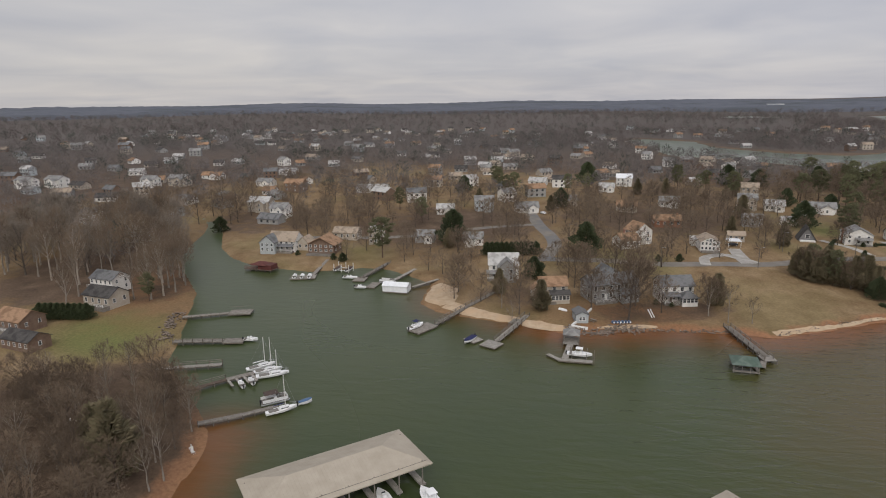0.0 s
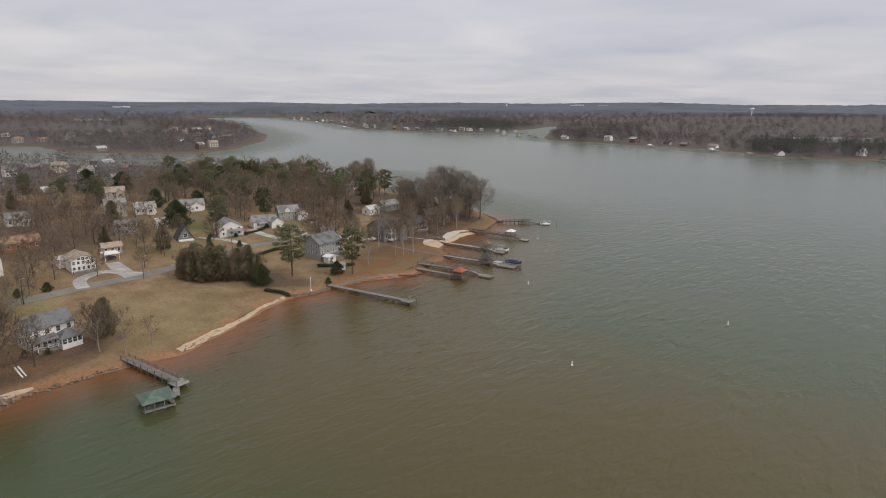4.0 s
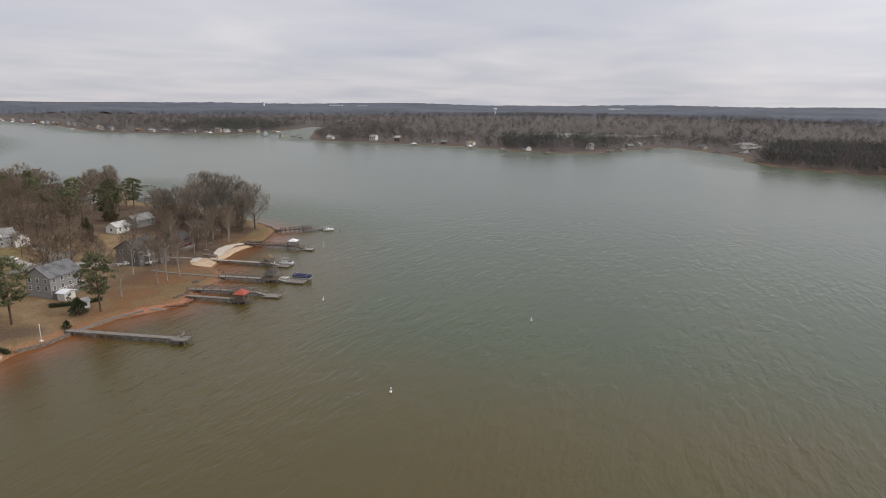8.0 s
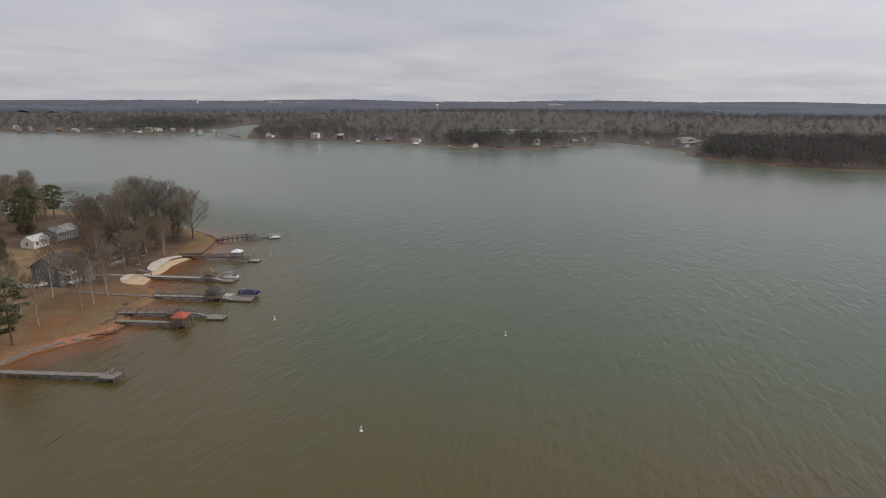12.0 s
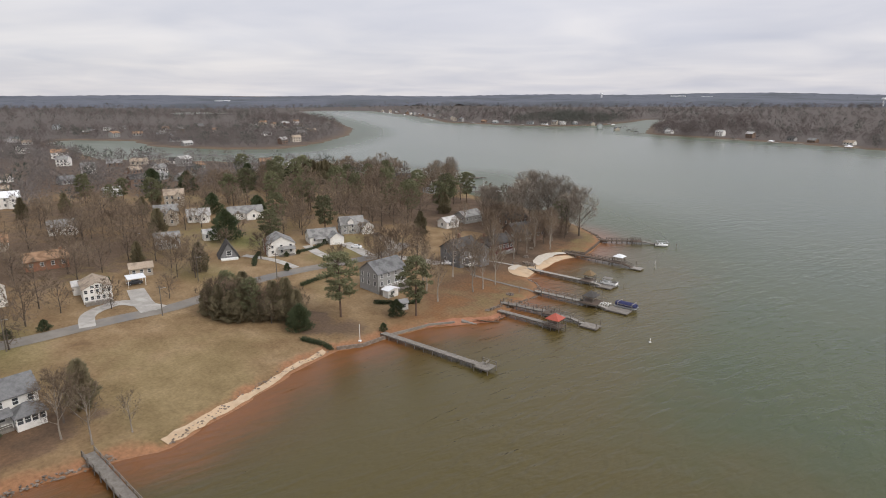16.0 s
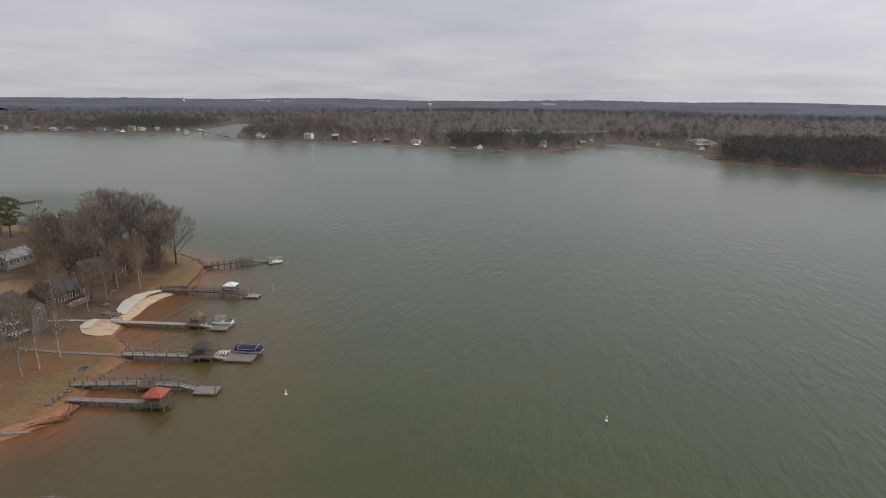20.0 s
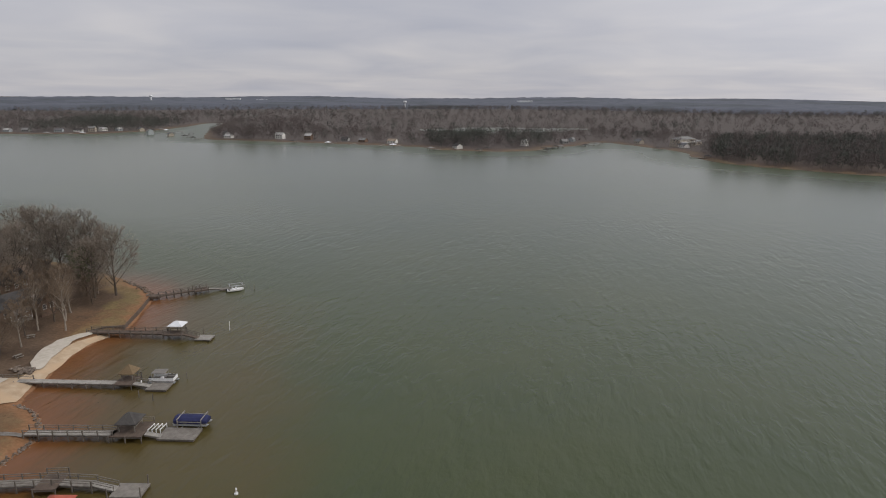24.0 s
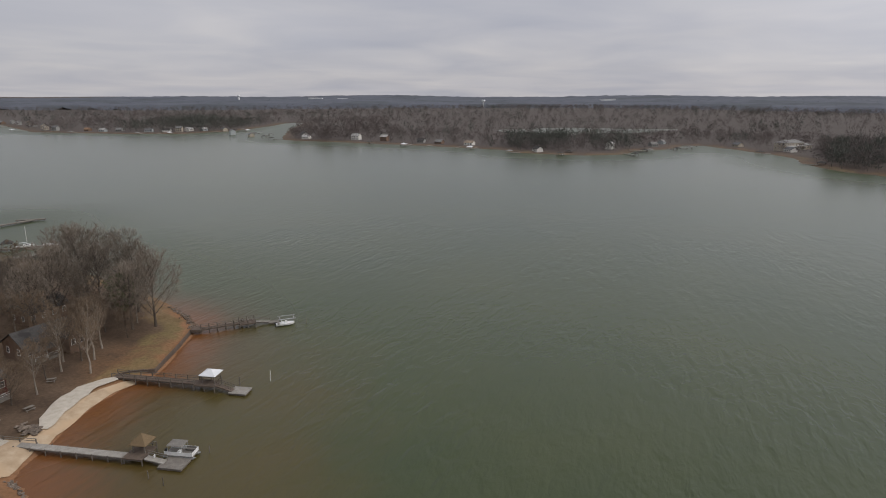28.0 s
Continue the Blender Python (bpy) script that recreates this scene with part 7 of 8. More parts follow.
# ---- seawalls, stones and small things along the shore ----
def stones(name, label, pts, n, width, size, seed, lift=0.0):
    """A bank of loose stones along a line, joined as one mass."""
    rng = np.random.default_rng(seed)
    line = smooth_line([(*p, 0) for p in pts], 1.0)
    ico = [(0, 0, 1), (0.89, 0, 0.45), (0.28, 0.85, 0.45), (-0.72, 0.53, 0.45), (-0.72, -0.53, 0.45), (0.28, -0.85, 0.45), (0, 0, -0.6)]
    tri = [(0, 1, 2), (0, 2, 3), (0, 3, 4), (0, 4, 5), (0, 5, 1), (6, 2, 1), (6, 3, 2), (6, 4, 3), (6, 5, 4), (6, 1, 5)]
    g = Geo()
    spots = []
    for _ in range(n):
        i = rng.integers(0, len(line) - 1)
        p = line[i] + (line[i + 1] - line[i]) * rng.random()
        spots.append((p.x + rng.normal() * width / 2, p.y + rng.normal() * width / 2))
    spots = np.array(spots)
    zs = np.maximum(height(spots[:, 0], spots[:, 1]), -0.1)
    for (x, y), z in zip(spots, zs):
        s = size * (0.5 + rng.random())
        j = 1 + 0.3 * rng.normal(size=(7, 1))
        v = np.array(ico) * j * [s, s * (0.6 + 0.5 * rng.random()), s * 0.6] + (x, y, z + s * 0.2 + lift)
        g.add(v, tri)
    return tagged(new(name, g.mesh(name, "rock")), label, "rocks", kind="stuff")


stones("riprap", "grey-brown riprap stones along the waterline", [(-129, 28), (-126, 34), (-126.5, 42), (-126, 48)], 380, 2.4, 0.42, 1)
stones("riprap", "low line of dark stones along the waterline", [(-126, 48), (-123.5, 56), (-120, 68), (-118, 76)], 200, 1.0, 0.32, 2)
stones("riprap", "stone edge round a lawn beside a pale pier", [(-98.2, 186), (-97.4, 193), (-96.4, 199), (-96, 203), (-98.2, 208.5), (-102.4, 213.6), (-106.8, 216.6)], 420, 0.6, 0.24, 3)
stones("riprap", "stones at the foot of two piers", [(-101, 178), (-100, 184), (-100, 188)], 110, 0.8, 0.3, 4)
stones("riprap", "boulders at the end of a white sand bank", [(-115.6, 232), (-113.4, 231.4), (-111, 230.2)], 40, 1.6, 0.6, 5)
stones("riprap", "scattered stones below the open field", [(-114, 84), (-116.8, 100), (-119.6, 118), (-120, 131)], 150, 1.0, 0.25, 6)
stones("riprap", "pale stones round a pier landing across the cove", [(-166, -92), (-160, -93), (-152, -92), (-142, -90)], 160, 2.0, 0.45, 7)
stones("riprap", "stones along the point's outer shore", [(-107, 287), (-113, 296), (-122, 304)], 160, 1.2, 0.4, 8)


def wall_run(t, pts, h, thick, mat, name="panel", posts=None, base=-0.6):
    """A low wall in straight panels, in world places."""
    for (ax, ay), (bx, by) in zip(pts, pts[1:]):
        a, b = Vector((ax, ay, 0)), Vector((bx, by, 0))
        ln = (b - a).length
        n = max(1, round(ln / 2.4))
        for i in range(n):
            p, q = a + (b - a) * (i / n), a + (b - a) * ((i + 1) / n)
            z = max(ground_z(p.x, p.y), ground_z(q.x, q.y)) * 0.3
            mid = (p + q) / 2
            o = part(name, Geo().box((0, 0, (h + base) / 2), (ln / n, thick, h - base)), mat, t)
            o.matrix_basis = t.matrix_basis.inverted() @ pose(mid.x, mid.y, z, 0, 0, math.degrees(math.atan2(by - ay, bx - ax)))
            if posts:
                k = t.matrix_basis.inverted() @ p
                post(t, k.x, k.y, z + h + 0.15, -0.8, 0.13, posts)


w = thing("seawall", "dark timber seawall along the grassy point", "seawall", (-106, 272, 0))
wall_run(w, [(-110, 256), (-107.6, 257.7), (-103.2, 259), (-104.8, 275), (-106.3, 285.3)], 1.15, 0.28, "deck_brown", posts="post")
w = thing("seawall", "low stone and log seawall beside the long pier", "seawall", (-113, 148, 0))
wall_run(w, [(-119, 134), (-115, 139.5), (-113.6, 147)], 0.9, 0.5, "rock")
wall_run(w, [(-113.6, 148.6), (-111.6, 154), (-109.2, 160.6), (-104.2, 166.2)], 0.8, 0.4, "rail", name="log")
w = thing("garden_wall", "low white wall round a small boat yard", "wall", (-134, 33, 0))
for (ax, ay), (bx, by) in (((-142, 39.6), (-129.8, 28.6)), ((-129.8, 28.6), (-128.0, 33.0))):
    g = Geo()
    za, zb = ground_z(ax, ay), ground_z(bx, by)
    g.beam((ax + 134, ay - 33, za + 0.3), (bx + 134, by - 33, zb + 0.45), 0.35, 0.9)
    part("wall", g, "white_paint", w)
w = thing("boat_rail", "pair of white timber launch rails on the bank", "rail", (-133, 55.6, 0))
g = Geo()
for k in (0, 0.8):
    g.beam((-5.5, 1.5 + k, ground_z(-138.5, 57) + 0.25), (5.3, -1.4 + k, 0.5), 0.3, 0.4)
part("rail", g, "white_paint", w)
s = thing("boat_ramp", "pale sloping timber boat ramp in a clay bank", "ramp", (-101.4, 169.6, 0), 30)
part("ramp", Geo().add([(-2.2, -1.1, 0.9), (2.2, -1.1, 0.05), (2.2, 1.1, 0.05), (-2.2, 1.1, 0.9), (-2.2, -1.1, -0.5), (2.2, -1.1, -0.5), (2.2, 1.1, -0.5), (-2.2, 1.1, -0.5)],
                       [(0, 1, 2, 3), (7, 6, 5, 4), (0, 4, 5, 1), (1, 5, 6, 2), (2, 6, 7, 3), (3, 7, 4, 0)]), "deck", s)


def driftwood(pts, n, seed):
    rng = random.Random(seed)
    t = thing("driftwood_pile", "tangle of red-brown driftwood logs on an eroded clay bank", "driftwood", (*pts[0], 0))
    line = smooth_line([(*p, 0) for p in pts], 1.0)
    for i in range(n):
        k = rng.randrange(len(line) - 1)
        p, q = line[k], line[k + 1]
        a = math.atan2(q.y - p.y, q.x - p.x) + rng.uniform(-0.5, 0.5)
        x, y, ln = p.x + rng.uniform(-0.8, 0.8) - pts[0][0], p.y + rng.uniform(-0.8, 0.8) - pts[0][1], rng.uniform(0.8, 2.2)
        z = max(0.1, ground_z(p.x, p.y)) + rng.uniform(0.1, 0.4)
        part("log", Geo().rod((x - math.cos(a) * ln, y - math.sin(a) * ln, z), (x + math.cos(a) * ln, y + math.sin(a) * ln, z + rng.uniform(-0.2, 0.2)), 0.16, 0.1, 6), "clay" if i % 3 else "mulch", t)


driftwood([(-96.4, 182), (-95.8, 178.6), (-96.6, 174), (-99.6, 171.6), (-101.4, 170)], 34, 3)
f = thing("fire_ring", "ring of dark stones round a fire place on the grass", "fire pit", (-102.5, 195.6, ground_z(-102.5, 195.6)), 0)
for i in range(10):
    part("stone", Geo().box((1.1 * math.cos(i * 0.628), 1.1 * math.sin(i * 0.628), 0.15), (0.5, 0.4, 0.4), i * 0.628, 0.75), "rock", f)
part("ash_bed", Geo().rod((0, 0, 0), (0, 0, 0.06), 0.9, 0.85, 10), "dark", f)
p = thing("garden_post", "pale timber post standing on the lawn", "post", (-101.2, 199.3, ground_z(-101.2, 199.3)), 0)
part("pole", Geo().rod((0, 0, -0.2), (0, 0, 1.7), 0.14, 0.12, 7), "rail", p)
part("cap", Geo().box((0, 0, 1.75), (0.34, 0.34, 0.1)), "rail", p)


def barrel(x, y, rz, label="blue plastic barrel lying on the bank"):
    t = thing("barrel", label, "barrel", (x, y, ground_z(x, y)), rz, "row of blue barrels")
    part("body", Geo().rod((-0.5, 0, 0.42), (-0.2, 0, 0.42), 0.38, 0.43, 12).rod((-0.2, 0, 0.42), (0.2, 0, 0.42), 0.43, 0.43, 12).rod((0.2, 0, 0.42), (0.5, 0, 0.42), 0.43, 0.38, 12), "plastic_blue", t)
    part("lid", Geo().rod((0.5, 0, 0.42), (0.53, 0, 0.42), 0.3, 0.3, 10), "gelcoat", t)


for i in range(6):
    barrel(-130.2 + i * 0.14, 41.8 + i * 0.98, 10 + (i * 37) % 23)


def picnic_table(x, y, rz, mat="rail"):
    t = thing("picnic_table", "weathered timber picnic table on the grass", "table", (x, y, ground_z(x, y)), rz)
    part("tabletop", Geo().box((0, 0, 0.75), (1.8, 0.8, 0.06)), mat, t)
    for s in (-1, 1):
        part("bench", Geo().box((0, s * 0.75, 0.44), (1.8, 0.28, 0.05)), mat, t)
        part("leg", Geo().beam((s * 0.7, -0.75, 0), (s * 0.7, 0.3, 0.74), 0.1, 0.08).beam((s * 0.7, 0.75, 0), (s * 0.7, -0.3, 0.74), 0.1, 0.08), mat, t)


for x, y, rz in ((-132.6, 36.4, 30), (-151, 26.5, 80), (-119, 238.5, 60), (-123, 251, 20)):
    picnic_table(x, y, rz)
d = thing("rowing_boat", "white upturned dinghy on the grass", "boat", (-143.2, 30.6, ground_z(-143.2, 30.6) + 0.6), 40)
h = part("hull", hull_mesh(3.0, 1.3, 0.6, "gelcoat"), None, d)
h.matrix_basis = pose(0, 0, 0, 180, 0, 0)


def wheel(t, x, y, r=0.33):
    w = part("wheel", Geo().rod((x, y - 0.11, r), (x, y + 0.11, r), r, r, 14), "dark", t)
    part("rim", Geo().rod((x, y - 0.12, r), (x, y + 0.12, r), r * 0.55, r * 0.55, 10), "alu", w)


def car(x, y, rz, mat="car_white", label="white car parked on a driveway", tall=1.0):
    t = thing("car", label, "car", (x, y, ground_z(x, y) + 0.1), rz, "parked cars")
    g = Geo()
    prof = [(-2.2, 0.35), (-2.25, 0.75), (-2.0, 0.95), (-1.2, 1.0), (-0.6, 1.45 * tall), (0.9, 1.48 * tall), (1.7, 1.05), (2.2, 0.9), (2.25, 0.4)]
    for yy, k in ((-0.85, 0.96), (-0.7, 1.0), (0.7, 1.0), (0.85, 0.96)):
        g.v += [(px, yy * (0.86 if pz > 1.2 else 1), pz * k) for px, pz in prof]
    n = len(prof)
    g.f = [(i * n + k, (i + 1) * n + k, (i + 1) * n + k + 1, i * n + k + 1) for i in range(3) for k in range(n - 1)]
    g.f += [tuple(range(n)), tuple(range(3 * n, 4 * n))[::-1], (0, n, 2 * n, 3 * n, 3 * n + n - 1, 2 * n + n - 1, n + n - 1, n - 1)]
    part("body", g, mat, t)
    for s in (-1, 1):
        part("side_window", Geo().box((0.15, s * 0.755, 1.22 * tall), (1.9, 0.05, 0.32)), "glass", t)
        for xx in (-1.4, 1.4):
            wheel(t, xx, s * 0.78)
        part("headlight", Geo().box((-2.2, s * 0.6, 0.75), (0.1, 0.3, 0.14)), "glass", t)
    part("windscreen", Geo().beam((-1.15, 0, 1.06), (-0.62, 0, 1.42 * tall), 1.25, 0.05), "glass", t)
    part("rear_window", Geo().beam((0.95, 0, 1.44 * tall), (1.62, 0, 1.12), 1.25, 0.05), "glass", t)
    return t


for x, y, rz, m, lab in ((-178, 205.4, 20, "car_white", "white car parked on a concrete driveway"), (-137.2, 210, 40, "car_white", "white car parked beside a dark grey house"),
                         (-184.5, 226, 40, "car_dark", "dark car parked before a garage"), (-204, 128.6, 70, "car_dark", "dark car under a white carport"),
                         (-212, 60, 30, "car_white", "white car parked at the end of the street"), (-262, 20, 80, "car_dark", "dark car parked along the street"),
                         (-296, 72, 10, "car_white", "white car parked beside the street"), (-255, 205, 60, "car_white", "white car parked behind a bungalow")):
    car(x, y, rz, m, lab)


def low_hedge(pts, h, label):
    """A clipped hedge: a mass of short sprays along a line."""
    rng = np.random.default_rng(int(abs(pts[0][0] * 10)))
    line = smooth_line([(*p, 0) for p in pts], 0.5)
    n = len(line) * 70
    i = rng.integers(0, len(line) - 1, n)
    base = np.array([(line[k].x, line[k].y) for k in i]) + rng.normal(size=(n, 2)) * 0.35
    z = height(base[:, 0], base[:, 1]) + rng.random(n) * h * 0.85
    v, f = cones(np.column_stack([base, z]), unit(rng, n) + (0, 0, 0.6), 0.25 + 0.2 * rng.random(n), 0.10)
    t = thing("hedge", label, "hedge", (0, 0, 0))
    part("foliage", mesh_np("foliage", v, f, "holly"), None, t)


low_hedge([(-128.6, 131.4), (-124, 132.2), (-119.4, 132.8)], 1.2, "low clipped dark hedge at the field's edge")
low_hedge([(-160, 160), (-160, 170), (-157, 178)], 1.3, "dark hedge beside the lane")
low_hedge([(-131, 163), (-124, 168), (-121, 172)], 1.3, "dark hedge in front of a grey house")
low_hedge([(-190, 165), (-198, 172), (-203, 178)], 1.0, "trimmed hedge along a driveway")
low_hedge([(-190.5, 188), (-190, 194), (-192, 200)], 1.0, "row of dark shrubs before a white house")


def bush(x, y, s):
    t = plant("round", x, y, s, "small dark evergreen bush by a house", "garden bushes")
    return t


for x, y, s in ((-190, 180, 2.2), (-189, 185, 2.0), (-192, 202, 2.4), (-193, 213, 2.0), (-143, 62, 2.0), (-140, 66, 1.8), (-116, 149, 2.6), (-148, 24, 1.8),
                (-131, 170, 2.4), (-176, 168, 3), (-225, -44, 3.2), (-222, -40, 4), (-236, -60, 2.4), (-214, 118, 3), (-212, 124, 2.6), (-186, 94, 3.4), (-188, 86, 3.0)):
    bush(x, y, s)


def garden_chair(x, y, rz):
    t = thing("garden_chair", "white garden chair in a row among the trees", "chair", (x, y, ground_z(x, y)), rz, "row of white chairs")
    part("seat", Geo().box((0, 0, 0.42), (0.5, 0.5, 0.06)), "white_paint", t)
    part("backrest", Geo().box((0, 0.24, 0.75), (0.5, 0.06, 0.65)), "white_paint", t)
    for sx in (-1, 1):
        for sy in (-1, 1):
            part("leg", Geo().box((sx * 0.21, sy * 0.21, 0.2), (0.06, 0.06, 0.42)), "white_paint", t)


for i in range(7):
    garden_chair(-93.6 + 0.1 * i, -96.5 + i * 1.0, 80)
for i in range(3):
    garden_chair(-79.8 + 0.6 * i, -68.6 + 0.4 * i, 40 + 50 * i)

# docks behind the point
d = dock("long dock with a small shelter behind the wooded point", at=(-226, 370))
walkway(d, (-238, 362, 1.1), (-214, 377, 1.0), 1.8, "deck_pale")
gazebo(d, -227, 371.6, 1.05, 3.6, 3.6, 2.2, 1.3, "roof_dark", 30)
sail_boat(-223, 376.5, 0.1, 30, 7.0, 9.0, "white sailboat moored behind the wooded point")
motor_boat(-213.6, 380, 0.1, 30, 6.2, "white motor boat at a dock behind the point", top=False)
d = dock("pale dock reaching out behind the wooded point", at=(-205, 362))
walkway(d, (-213, 354, 1.1), (-200, 368, 1.0), 1.8, "deck_pale", rails=(1,))
d = dock("far timber dock at a small headland", at=(-262, 418))
walkway(d, (-268, 408, 1.1), (-258, 430, 1.0), 2.0, "deck")
walkway(d, (-266, 428, 1.0), (-254, 433, 1.0), 2.0, "deck")


# ---- houses and docks far off, small but told apart ----
def far_house(x, y, rz, w, d, st, wall, roof, label):
    h = house(label, x, y, rz, group="far houses", r=w * 0.6)
    part("wall", gable_body(w, d, -2.0, 3.0 * st, 2.6, "x"), wall, h)
    for g in roof_slabs(w, d, 3.0 * st, 2.6, "x"):
        part("roof", g, roof, h)
    for s in range(st):
        for i in range(3):
            window(h, (i - 1) * w * 0.3, -d / 2, 1.6 + 2.9 * s, 0, 1.4, 1.4, True)


WALLS = ["white_siding", "tan_siding", "tan_siding", "grey_siding", "white_siding", "brown_siding", "blue_siding", "grey_siding"]
ROOFS = ["roof_grey", "roof_dark", "roof_pale", "roof_brown", "roof_slate", "roof_tan"]
WORDS = {"white_siding": "white", "tan_siding": "tan", "grey_siding": "grey", "brown_siding": "brown", "blue_siding": "pale blue", "brick": "red brick"}
rng_far = random.Random(44)
made = 0
while made < 250:
    a, r = rng_far.uniform(radians(28), radians(128)), rng_far.uniform(260, 1250) ** 1.0
    x, y = -60 - math.sin(a) * r, 20 + math.cos(a) * r
    if x > -345 and -75 < y < 335:
        continue
    if float(inland(np.array([x]), np.array([y]))[0]) < 14 or any((x - p) ** 2 + (y - q) ** 2 < (k + 10) ** 2 for p, q, k in HOUSES):
        continue
    wall = rng_far.choice(WALLS)
    far_house(x, y, rng_far.choice((60, 75, 90, 110, 40)), rng_far.uniform(9, 14), rng_far.uniform(7, 9), rng_far.choice((1, 1, 2)), wall, rng_far.choice(ROOFS),
              f"{WORDS[wall]} house among the trees inland of the lake")
    made += 1


def far_dock(x, y, rz, n, roof):
    d = thing("dock", "far timber dock with a small roof across the lake", "dock", (x, y, 0), rz, "far docks")
    part("deck", Geo().box((0, -n / 2, 0.9), (2.2, n, 0.4)), "deck_pale", d)
    for k in range(3):
        part("post", Geo().box((0.9, -n * (0.3 + 0.3 * k), 0), (0.3, 0.3, 2.4)), "post", d)
    if roof:
        part("roof", roof_slabs(6, 7, 3.4, 1.2, "hip", 0.4, 0.15)[0], roof, d).matrix_basis = pose(0, -n - 2, 0)
        for sx in (-1, 1):
            for sy in (-1, 1):
                part("roof_post", Geo().box((sx * 2.8, -n - 2 + sy * 3.2, 1.2), (0.2, 0.2, 4.6)), "post", d)


# along the shore across the lake
line = [Vector((*p, 0)) for p in SHORE_FAR[1:7]] + [Vector((*p, 0)) for p in SHORE_FAR[12:28]]
for a, b in zip(line, line[1:]):
    ln = (b - a).length
    if ln > 700:
        continue
    side = Vector((-(b - a).y, (b - a).x, 0)).normalized()
    for k in range(int(ln / 32)):
        p = a + (b - a) * ((k + rng_far.random()) / max(1, int(ln / 32)))
        rz = math.degrees(math.atan2(side.y, side.x)) + 90
        inward = side if float(inland(np.array([p.x + side.x * 30]), np.array([p.y + side.y * 30]))[0]) > 0 else -side
        rz = math.degrees(math.atan2(inward.y, inward.x)) - 90
        if rng_far.random() < 0.75:
            far_dock(p.x, p.y, rz, rng_far.uniform(10, 20), rng_far.choice([None, "roof_white", "roof_grey", "roof_dark"]))
        if rng_far.random() < 0.7:
            q = p + inward * rng_far.uniform(18, 34)
            wall = rng_far.choice(WALLS)
            if not any((q.x - u) ** 2 + (q.y - v) ** 2 < (r + 10) ** 2 for u, v, r in HOUSES):
                far_house(q.x, q.y, rz, rng_far.uniform(9, 13), 8, rng_far.choice((1, 1, 2)), wall, rng_far.choice(ROOFS), f"{WORDS[wall]} lake house across the water")
h = house("large cream house with tall white porches on the far shore", 338, 880, 30, group="far houses", r=20)
block(h, 34, 14, 0.6, 8.4, 3.0, "hip", "tan_siding", "roof_grey", storeys=2, front=9, sides=3)
block(h, 14, 10, 0.6, 5.0, 2.2, "hip", "tan_siding", "roof_grey", at=(22, -4), front=3, sides=1)
porch(h, 0, -8.6, 30, 3.4, 4.2, "roof_pale", deck_z=0.6)
for x, y in ((281, 738), (150, 868), (60, 842)):
    far_dock(x, y, 60, 16, "roof_dark")

for x, y, w in ((-806, 3108, 64), (-745, 3434, 50), (610, 3300, 70), (-2600, 1900, 60)):
    t = thing("warehouse", "long pale warehouse among far woods", "building", (x, y, ground_z(x, y)), 8)
    part("wall", Geo().box((0, 0, 9), (w, 40, 22)), "roof_white", t)
    part("roof", Geo().box((0, 0, 20.6), (w + 2, 42, 1.2)), "roof_white", t)


# ---- far woods ----
def far_woods(name, label, n, near, far, mat, seed, spikes, thick, size, shade_free=0.0, keep=None, within=None, shore=8):
    """Woods as one mass: every tree a spray of slender cones on a stem."""
    rng = np.random.default_rng(seed)
    r = np.sqrt(rng.uniform(near ** 2, far ** 2, n * 3))
    a = rng.uniform(radians(-50), radians(150), n * 3)
    x, y = -120 - np.sin(a) * r, 60 + np.cos(a) * r
    if within:
        x, y = rng.uniform(within[0], within[1], n * 3), rng.uniform(within[2], within[3], n * 3)
    ok = (inland(x, y) > shore) & (np.hypot(x, y) < 4700)
    clump = np.sin(x / 90 + 2) * np.cos(y / 70) + np.sin(x / 37 - y / 51)
    ok &= clump + rng.normal(size=len(x)) * 0.8 > shade_free
    if keep is not None:
        ok &= keep(x, y)
    for hx, hy, hr in HOUSES:
        ok &= (x - hx - 5) ** 2 + (y - hy) ** 2 > (hr + 3) ** 2
    x, y = x[ok][:n], y[ok][:n]
    n = len(x)
    z = height(x, y)
    h = size * rng.uniform(0.7, 1.2, n)
    k = np.repeat(np.arange(n), spikes)
    m = len(k)
    u = unit(rng, m)
    centre = np.stack([x[k], y[k], z[k] + h[k] * 0.52], 1)
    st = centre + u * [1, 1, 1.15] * (h[k] * 0.29 * (0.6 + 0.4 * rng.random(m)))[:, None]
    v, f = cones(st, u * 0.8 + (0, 0, 0.3) + rng.normal(size=(m, 3)) * 0.4, h[k] * rng.uniform(0.10, 0.2, m), h[k] * thick)
    v3, f3 = cones(np.stack([x, y, z - 0.5], 1), np.tile((0, 0, 1.0), (n, 1)), h * 0.6, h * 0.008)
    me = mesh_np(name, np.concatenate([v, v3]), np.concatenate([f, f3 + len(v)]), mat)
    return tagged(new(name, me), label, "woods", kind="stuff")


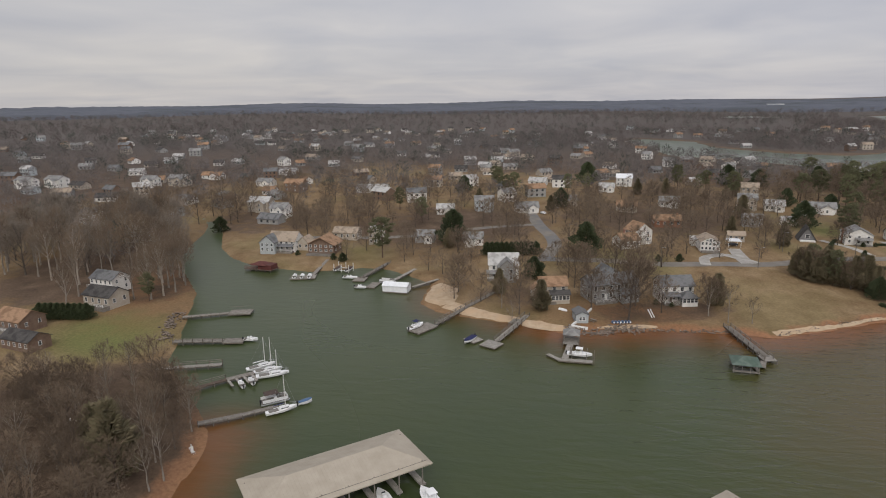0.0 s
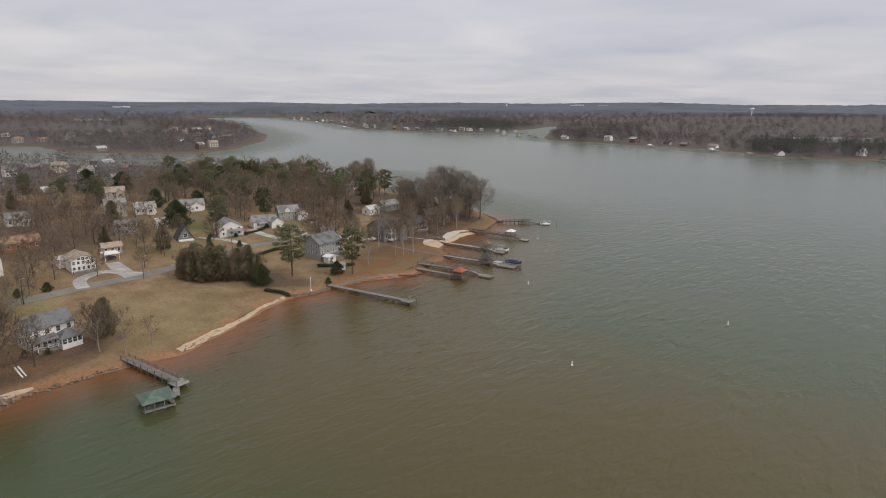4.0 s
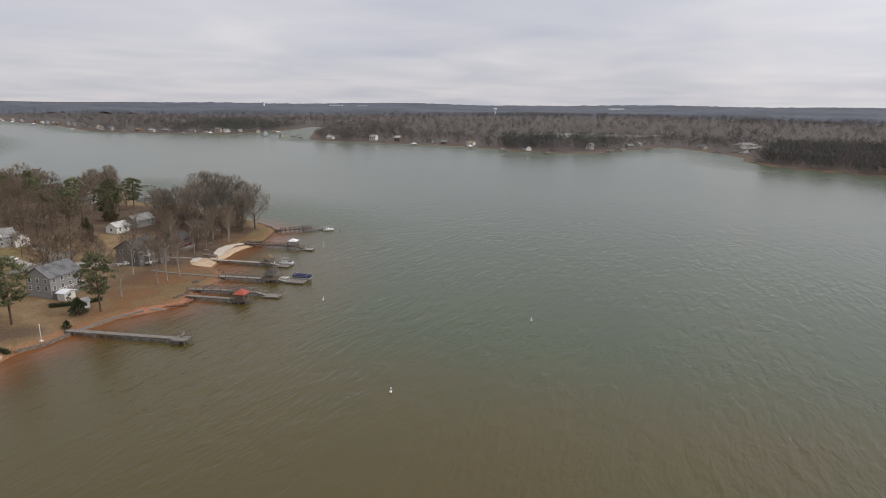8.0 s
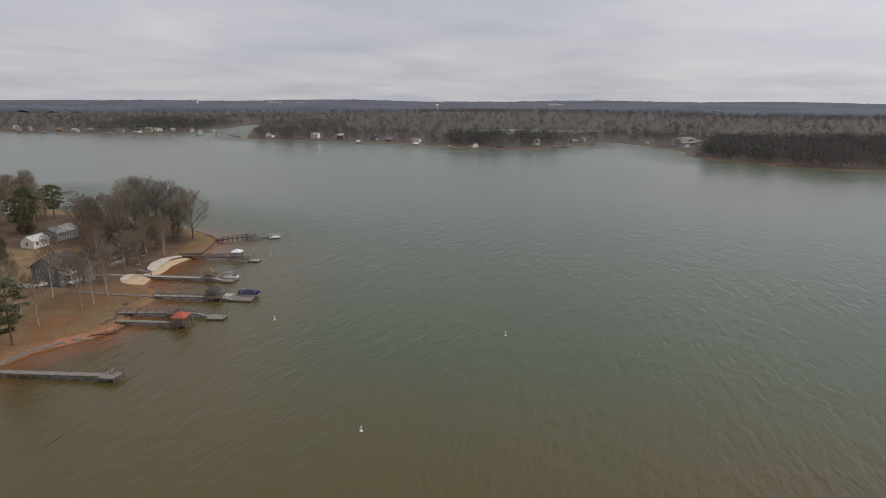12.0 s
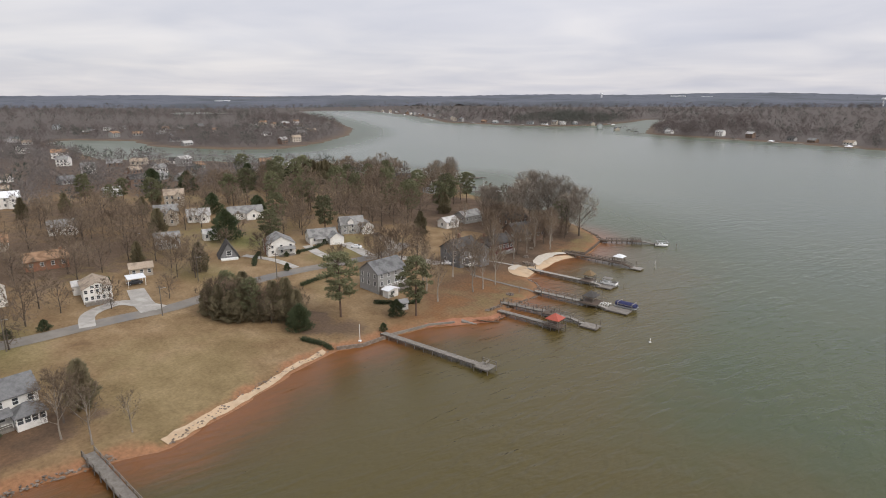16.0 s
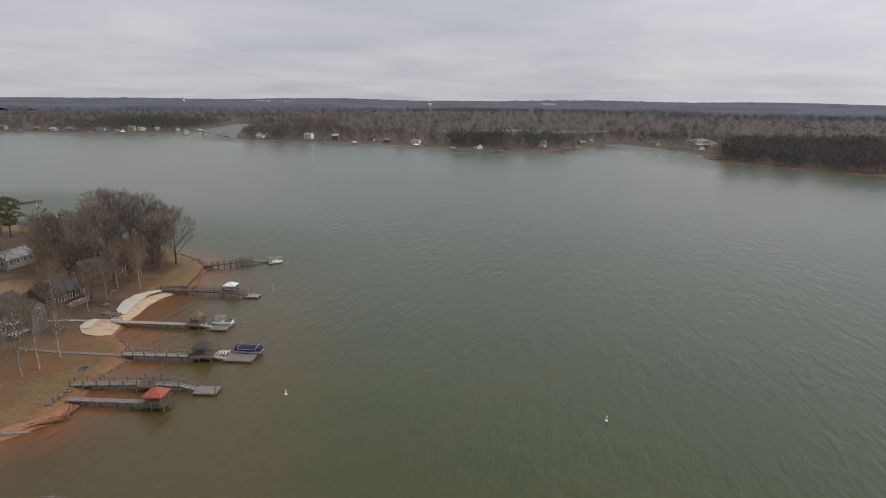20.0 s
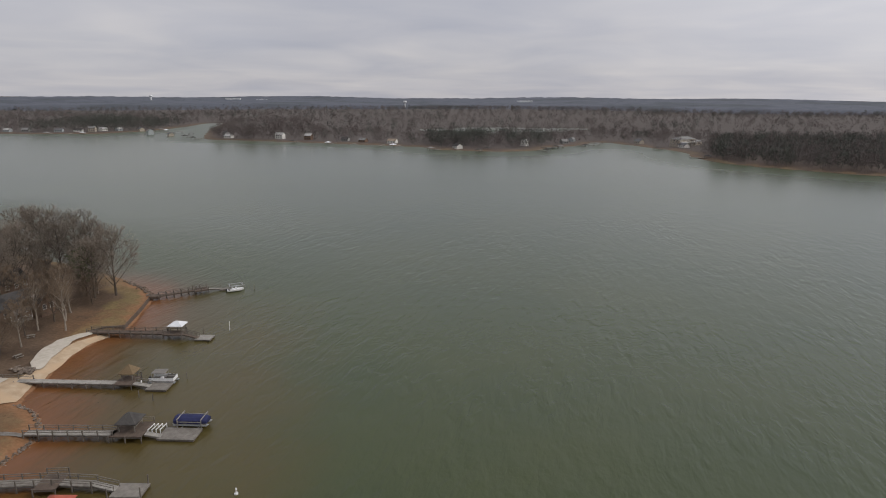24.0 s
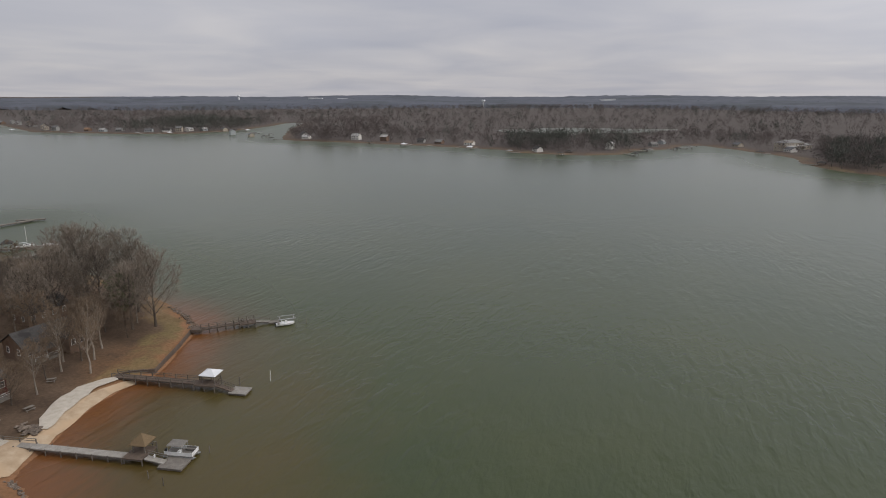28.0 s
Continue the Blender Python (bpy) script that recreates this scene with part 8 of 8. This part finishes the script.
def canopy_sheet(name, label, near, far, step, mat, seed, x0, x1, y0, y1, tall):
    """The closed top of far woods: an uneven sheet at crown height, sloping down to the shore."""
    rng = np.random.default_rng(seed)
    xs, ys = np.arange(x0, x1, step), np.arange(y0, y1, step)
    gx, gy = np.meshgrid(xs, ys)
    gx, gy = gx + rng.uniform(-0.3, 0.3, gx.shape) * step, gy + rng.uniform(-0.3, 0.3, gx.shape) * step
    d, r = inland(gx, gy), np.hypot(gx + 120, gy - 60)
    up = tall * np.clip((d - 6) / 16, 0, 1) * np.clip((r - near) / 60, 0, 1)
    lump = 1 + 0.18 * np.sin(gx / 33 + np.sin(gy / 41)) * np.cos(gy / 29) + rng.normal(size=gx.shape) * 0.08
    z = height(gx, gy) + up * lump - 0.8 + 0.5 * np.clip(up, 0, 1)
    ok = (d > 4) & (r > near - step) & (r < far) & (np.hypot(gx, gy) < 4800)
    idx = np.arange(gx.size).reshape(gx.shape)
    quads = np.stack([idx[:-1, :-1], idx[:-1, 1:], idx[1:, 1:], idx[1:, :-1]], -1).reshape(-1, 4)
    quads = quads[ok.ravel()[quads].all(1)]
    used = np.unique(quads)
    back = np.zeros(gx.size, int)
    back[used] = np.arange(len(used))
    verts = np.stack([gx.ravel(), gy.ravel(), z.ravel()], 1)[used]
    me = mesh_np(name, verts, back[quads], mat)
    me.polygons.foreach_set("use_smooth", [True] * len(me.polygons))
    return tagged(new(name, me), label, "woods", kind="stuff")


inner = lambda x, y: ~((x > -350) & (y > -75) & (y < 335))
# the hazy materials carry aerial haze in their blue-grey colour
canopy_sheet("woods_canopy", "canopy of woods towards the horizon, tinted blue-grey for haze", 2480, 4800, 34, "hazy_canopy", 82, -4800, 3400, -2400, 4800, 15)
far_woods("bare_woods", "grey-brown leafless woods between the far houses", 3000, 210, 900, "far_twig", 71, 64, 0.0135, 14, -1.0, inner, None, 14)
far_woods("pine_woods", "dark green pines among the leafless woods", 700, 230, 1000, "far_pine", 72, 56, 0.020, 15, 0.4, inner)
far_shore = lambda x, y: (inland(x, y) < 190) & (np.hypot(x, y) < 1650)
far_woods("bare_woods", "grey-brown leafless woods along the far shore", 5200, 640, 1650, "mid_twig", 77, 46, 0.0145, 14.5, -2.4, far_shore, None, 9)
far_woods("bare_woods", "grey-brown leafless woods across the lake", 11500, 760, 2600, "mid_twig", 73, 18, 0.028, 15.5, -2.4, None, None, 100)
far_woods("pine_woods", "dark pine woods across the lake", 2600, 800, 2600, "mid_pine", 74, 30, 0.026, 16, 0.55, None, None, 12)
far_woods("bare_woods", "leafless woods towards the horizon, tinted for haze", 6000, 2400, 4700, "hazy_twig", 75, 8, 0.035, 19, -3.0)
far_woods("pine_woods", "dark pine woods towards the horizon, tinted for haze", 2200, 2400, 4700, "hazy_pine", 76, 9, 0.04, 20, 0.8)
headland = lambda x, y: x > 284 + 0.46 * (y - 690)
# stands of tall pines on the far headlands
for label, n, mat, spikes, size, box in (
        ("dense dark pines on a headland across the lake", 460, "mid_pine", 46, 19, (276, 620, 590, 900)),
        ("leafless trees among the headland pines", 680, "mid_twig", 46, 17, (276, 620, 590, 900)),
        ("dark pines behind a small far beach", 80, "mid_pine", 40, 21, (10, 82, 862, 960)),
        ("dark pines between far lake houses", 50, "mid_pine", 36, 20, (108, 180, 850, 960)),
        ("dark pine woods on a far wooded shore", 420, "mid_pine", 24, 20, (-640, -470, 1150, 1420)),
        ("tall leafless trees on a far spit of land", 60, "mid_twig", 40, 20, (-300, -190, 985, 1080))):
    far_woods("pine_woods" if "pine" in mat else "bare_woods", label, n, 0, 1, mat, n, spikes, 0.017, size, -9, headland if box[0] > 200 else None, box, 4)
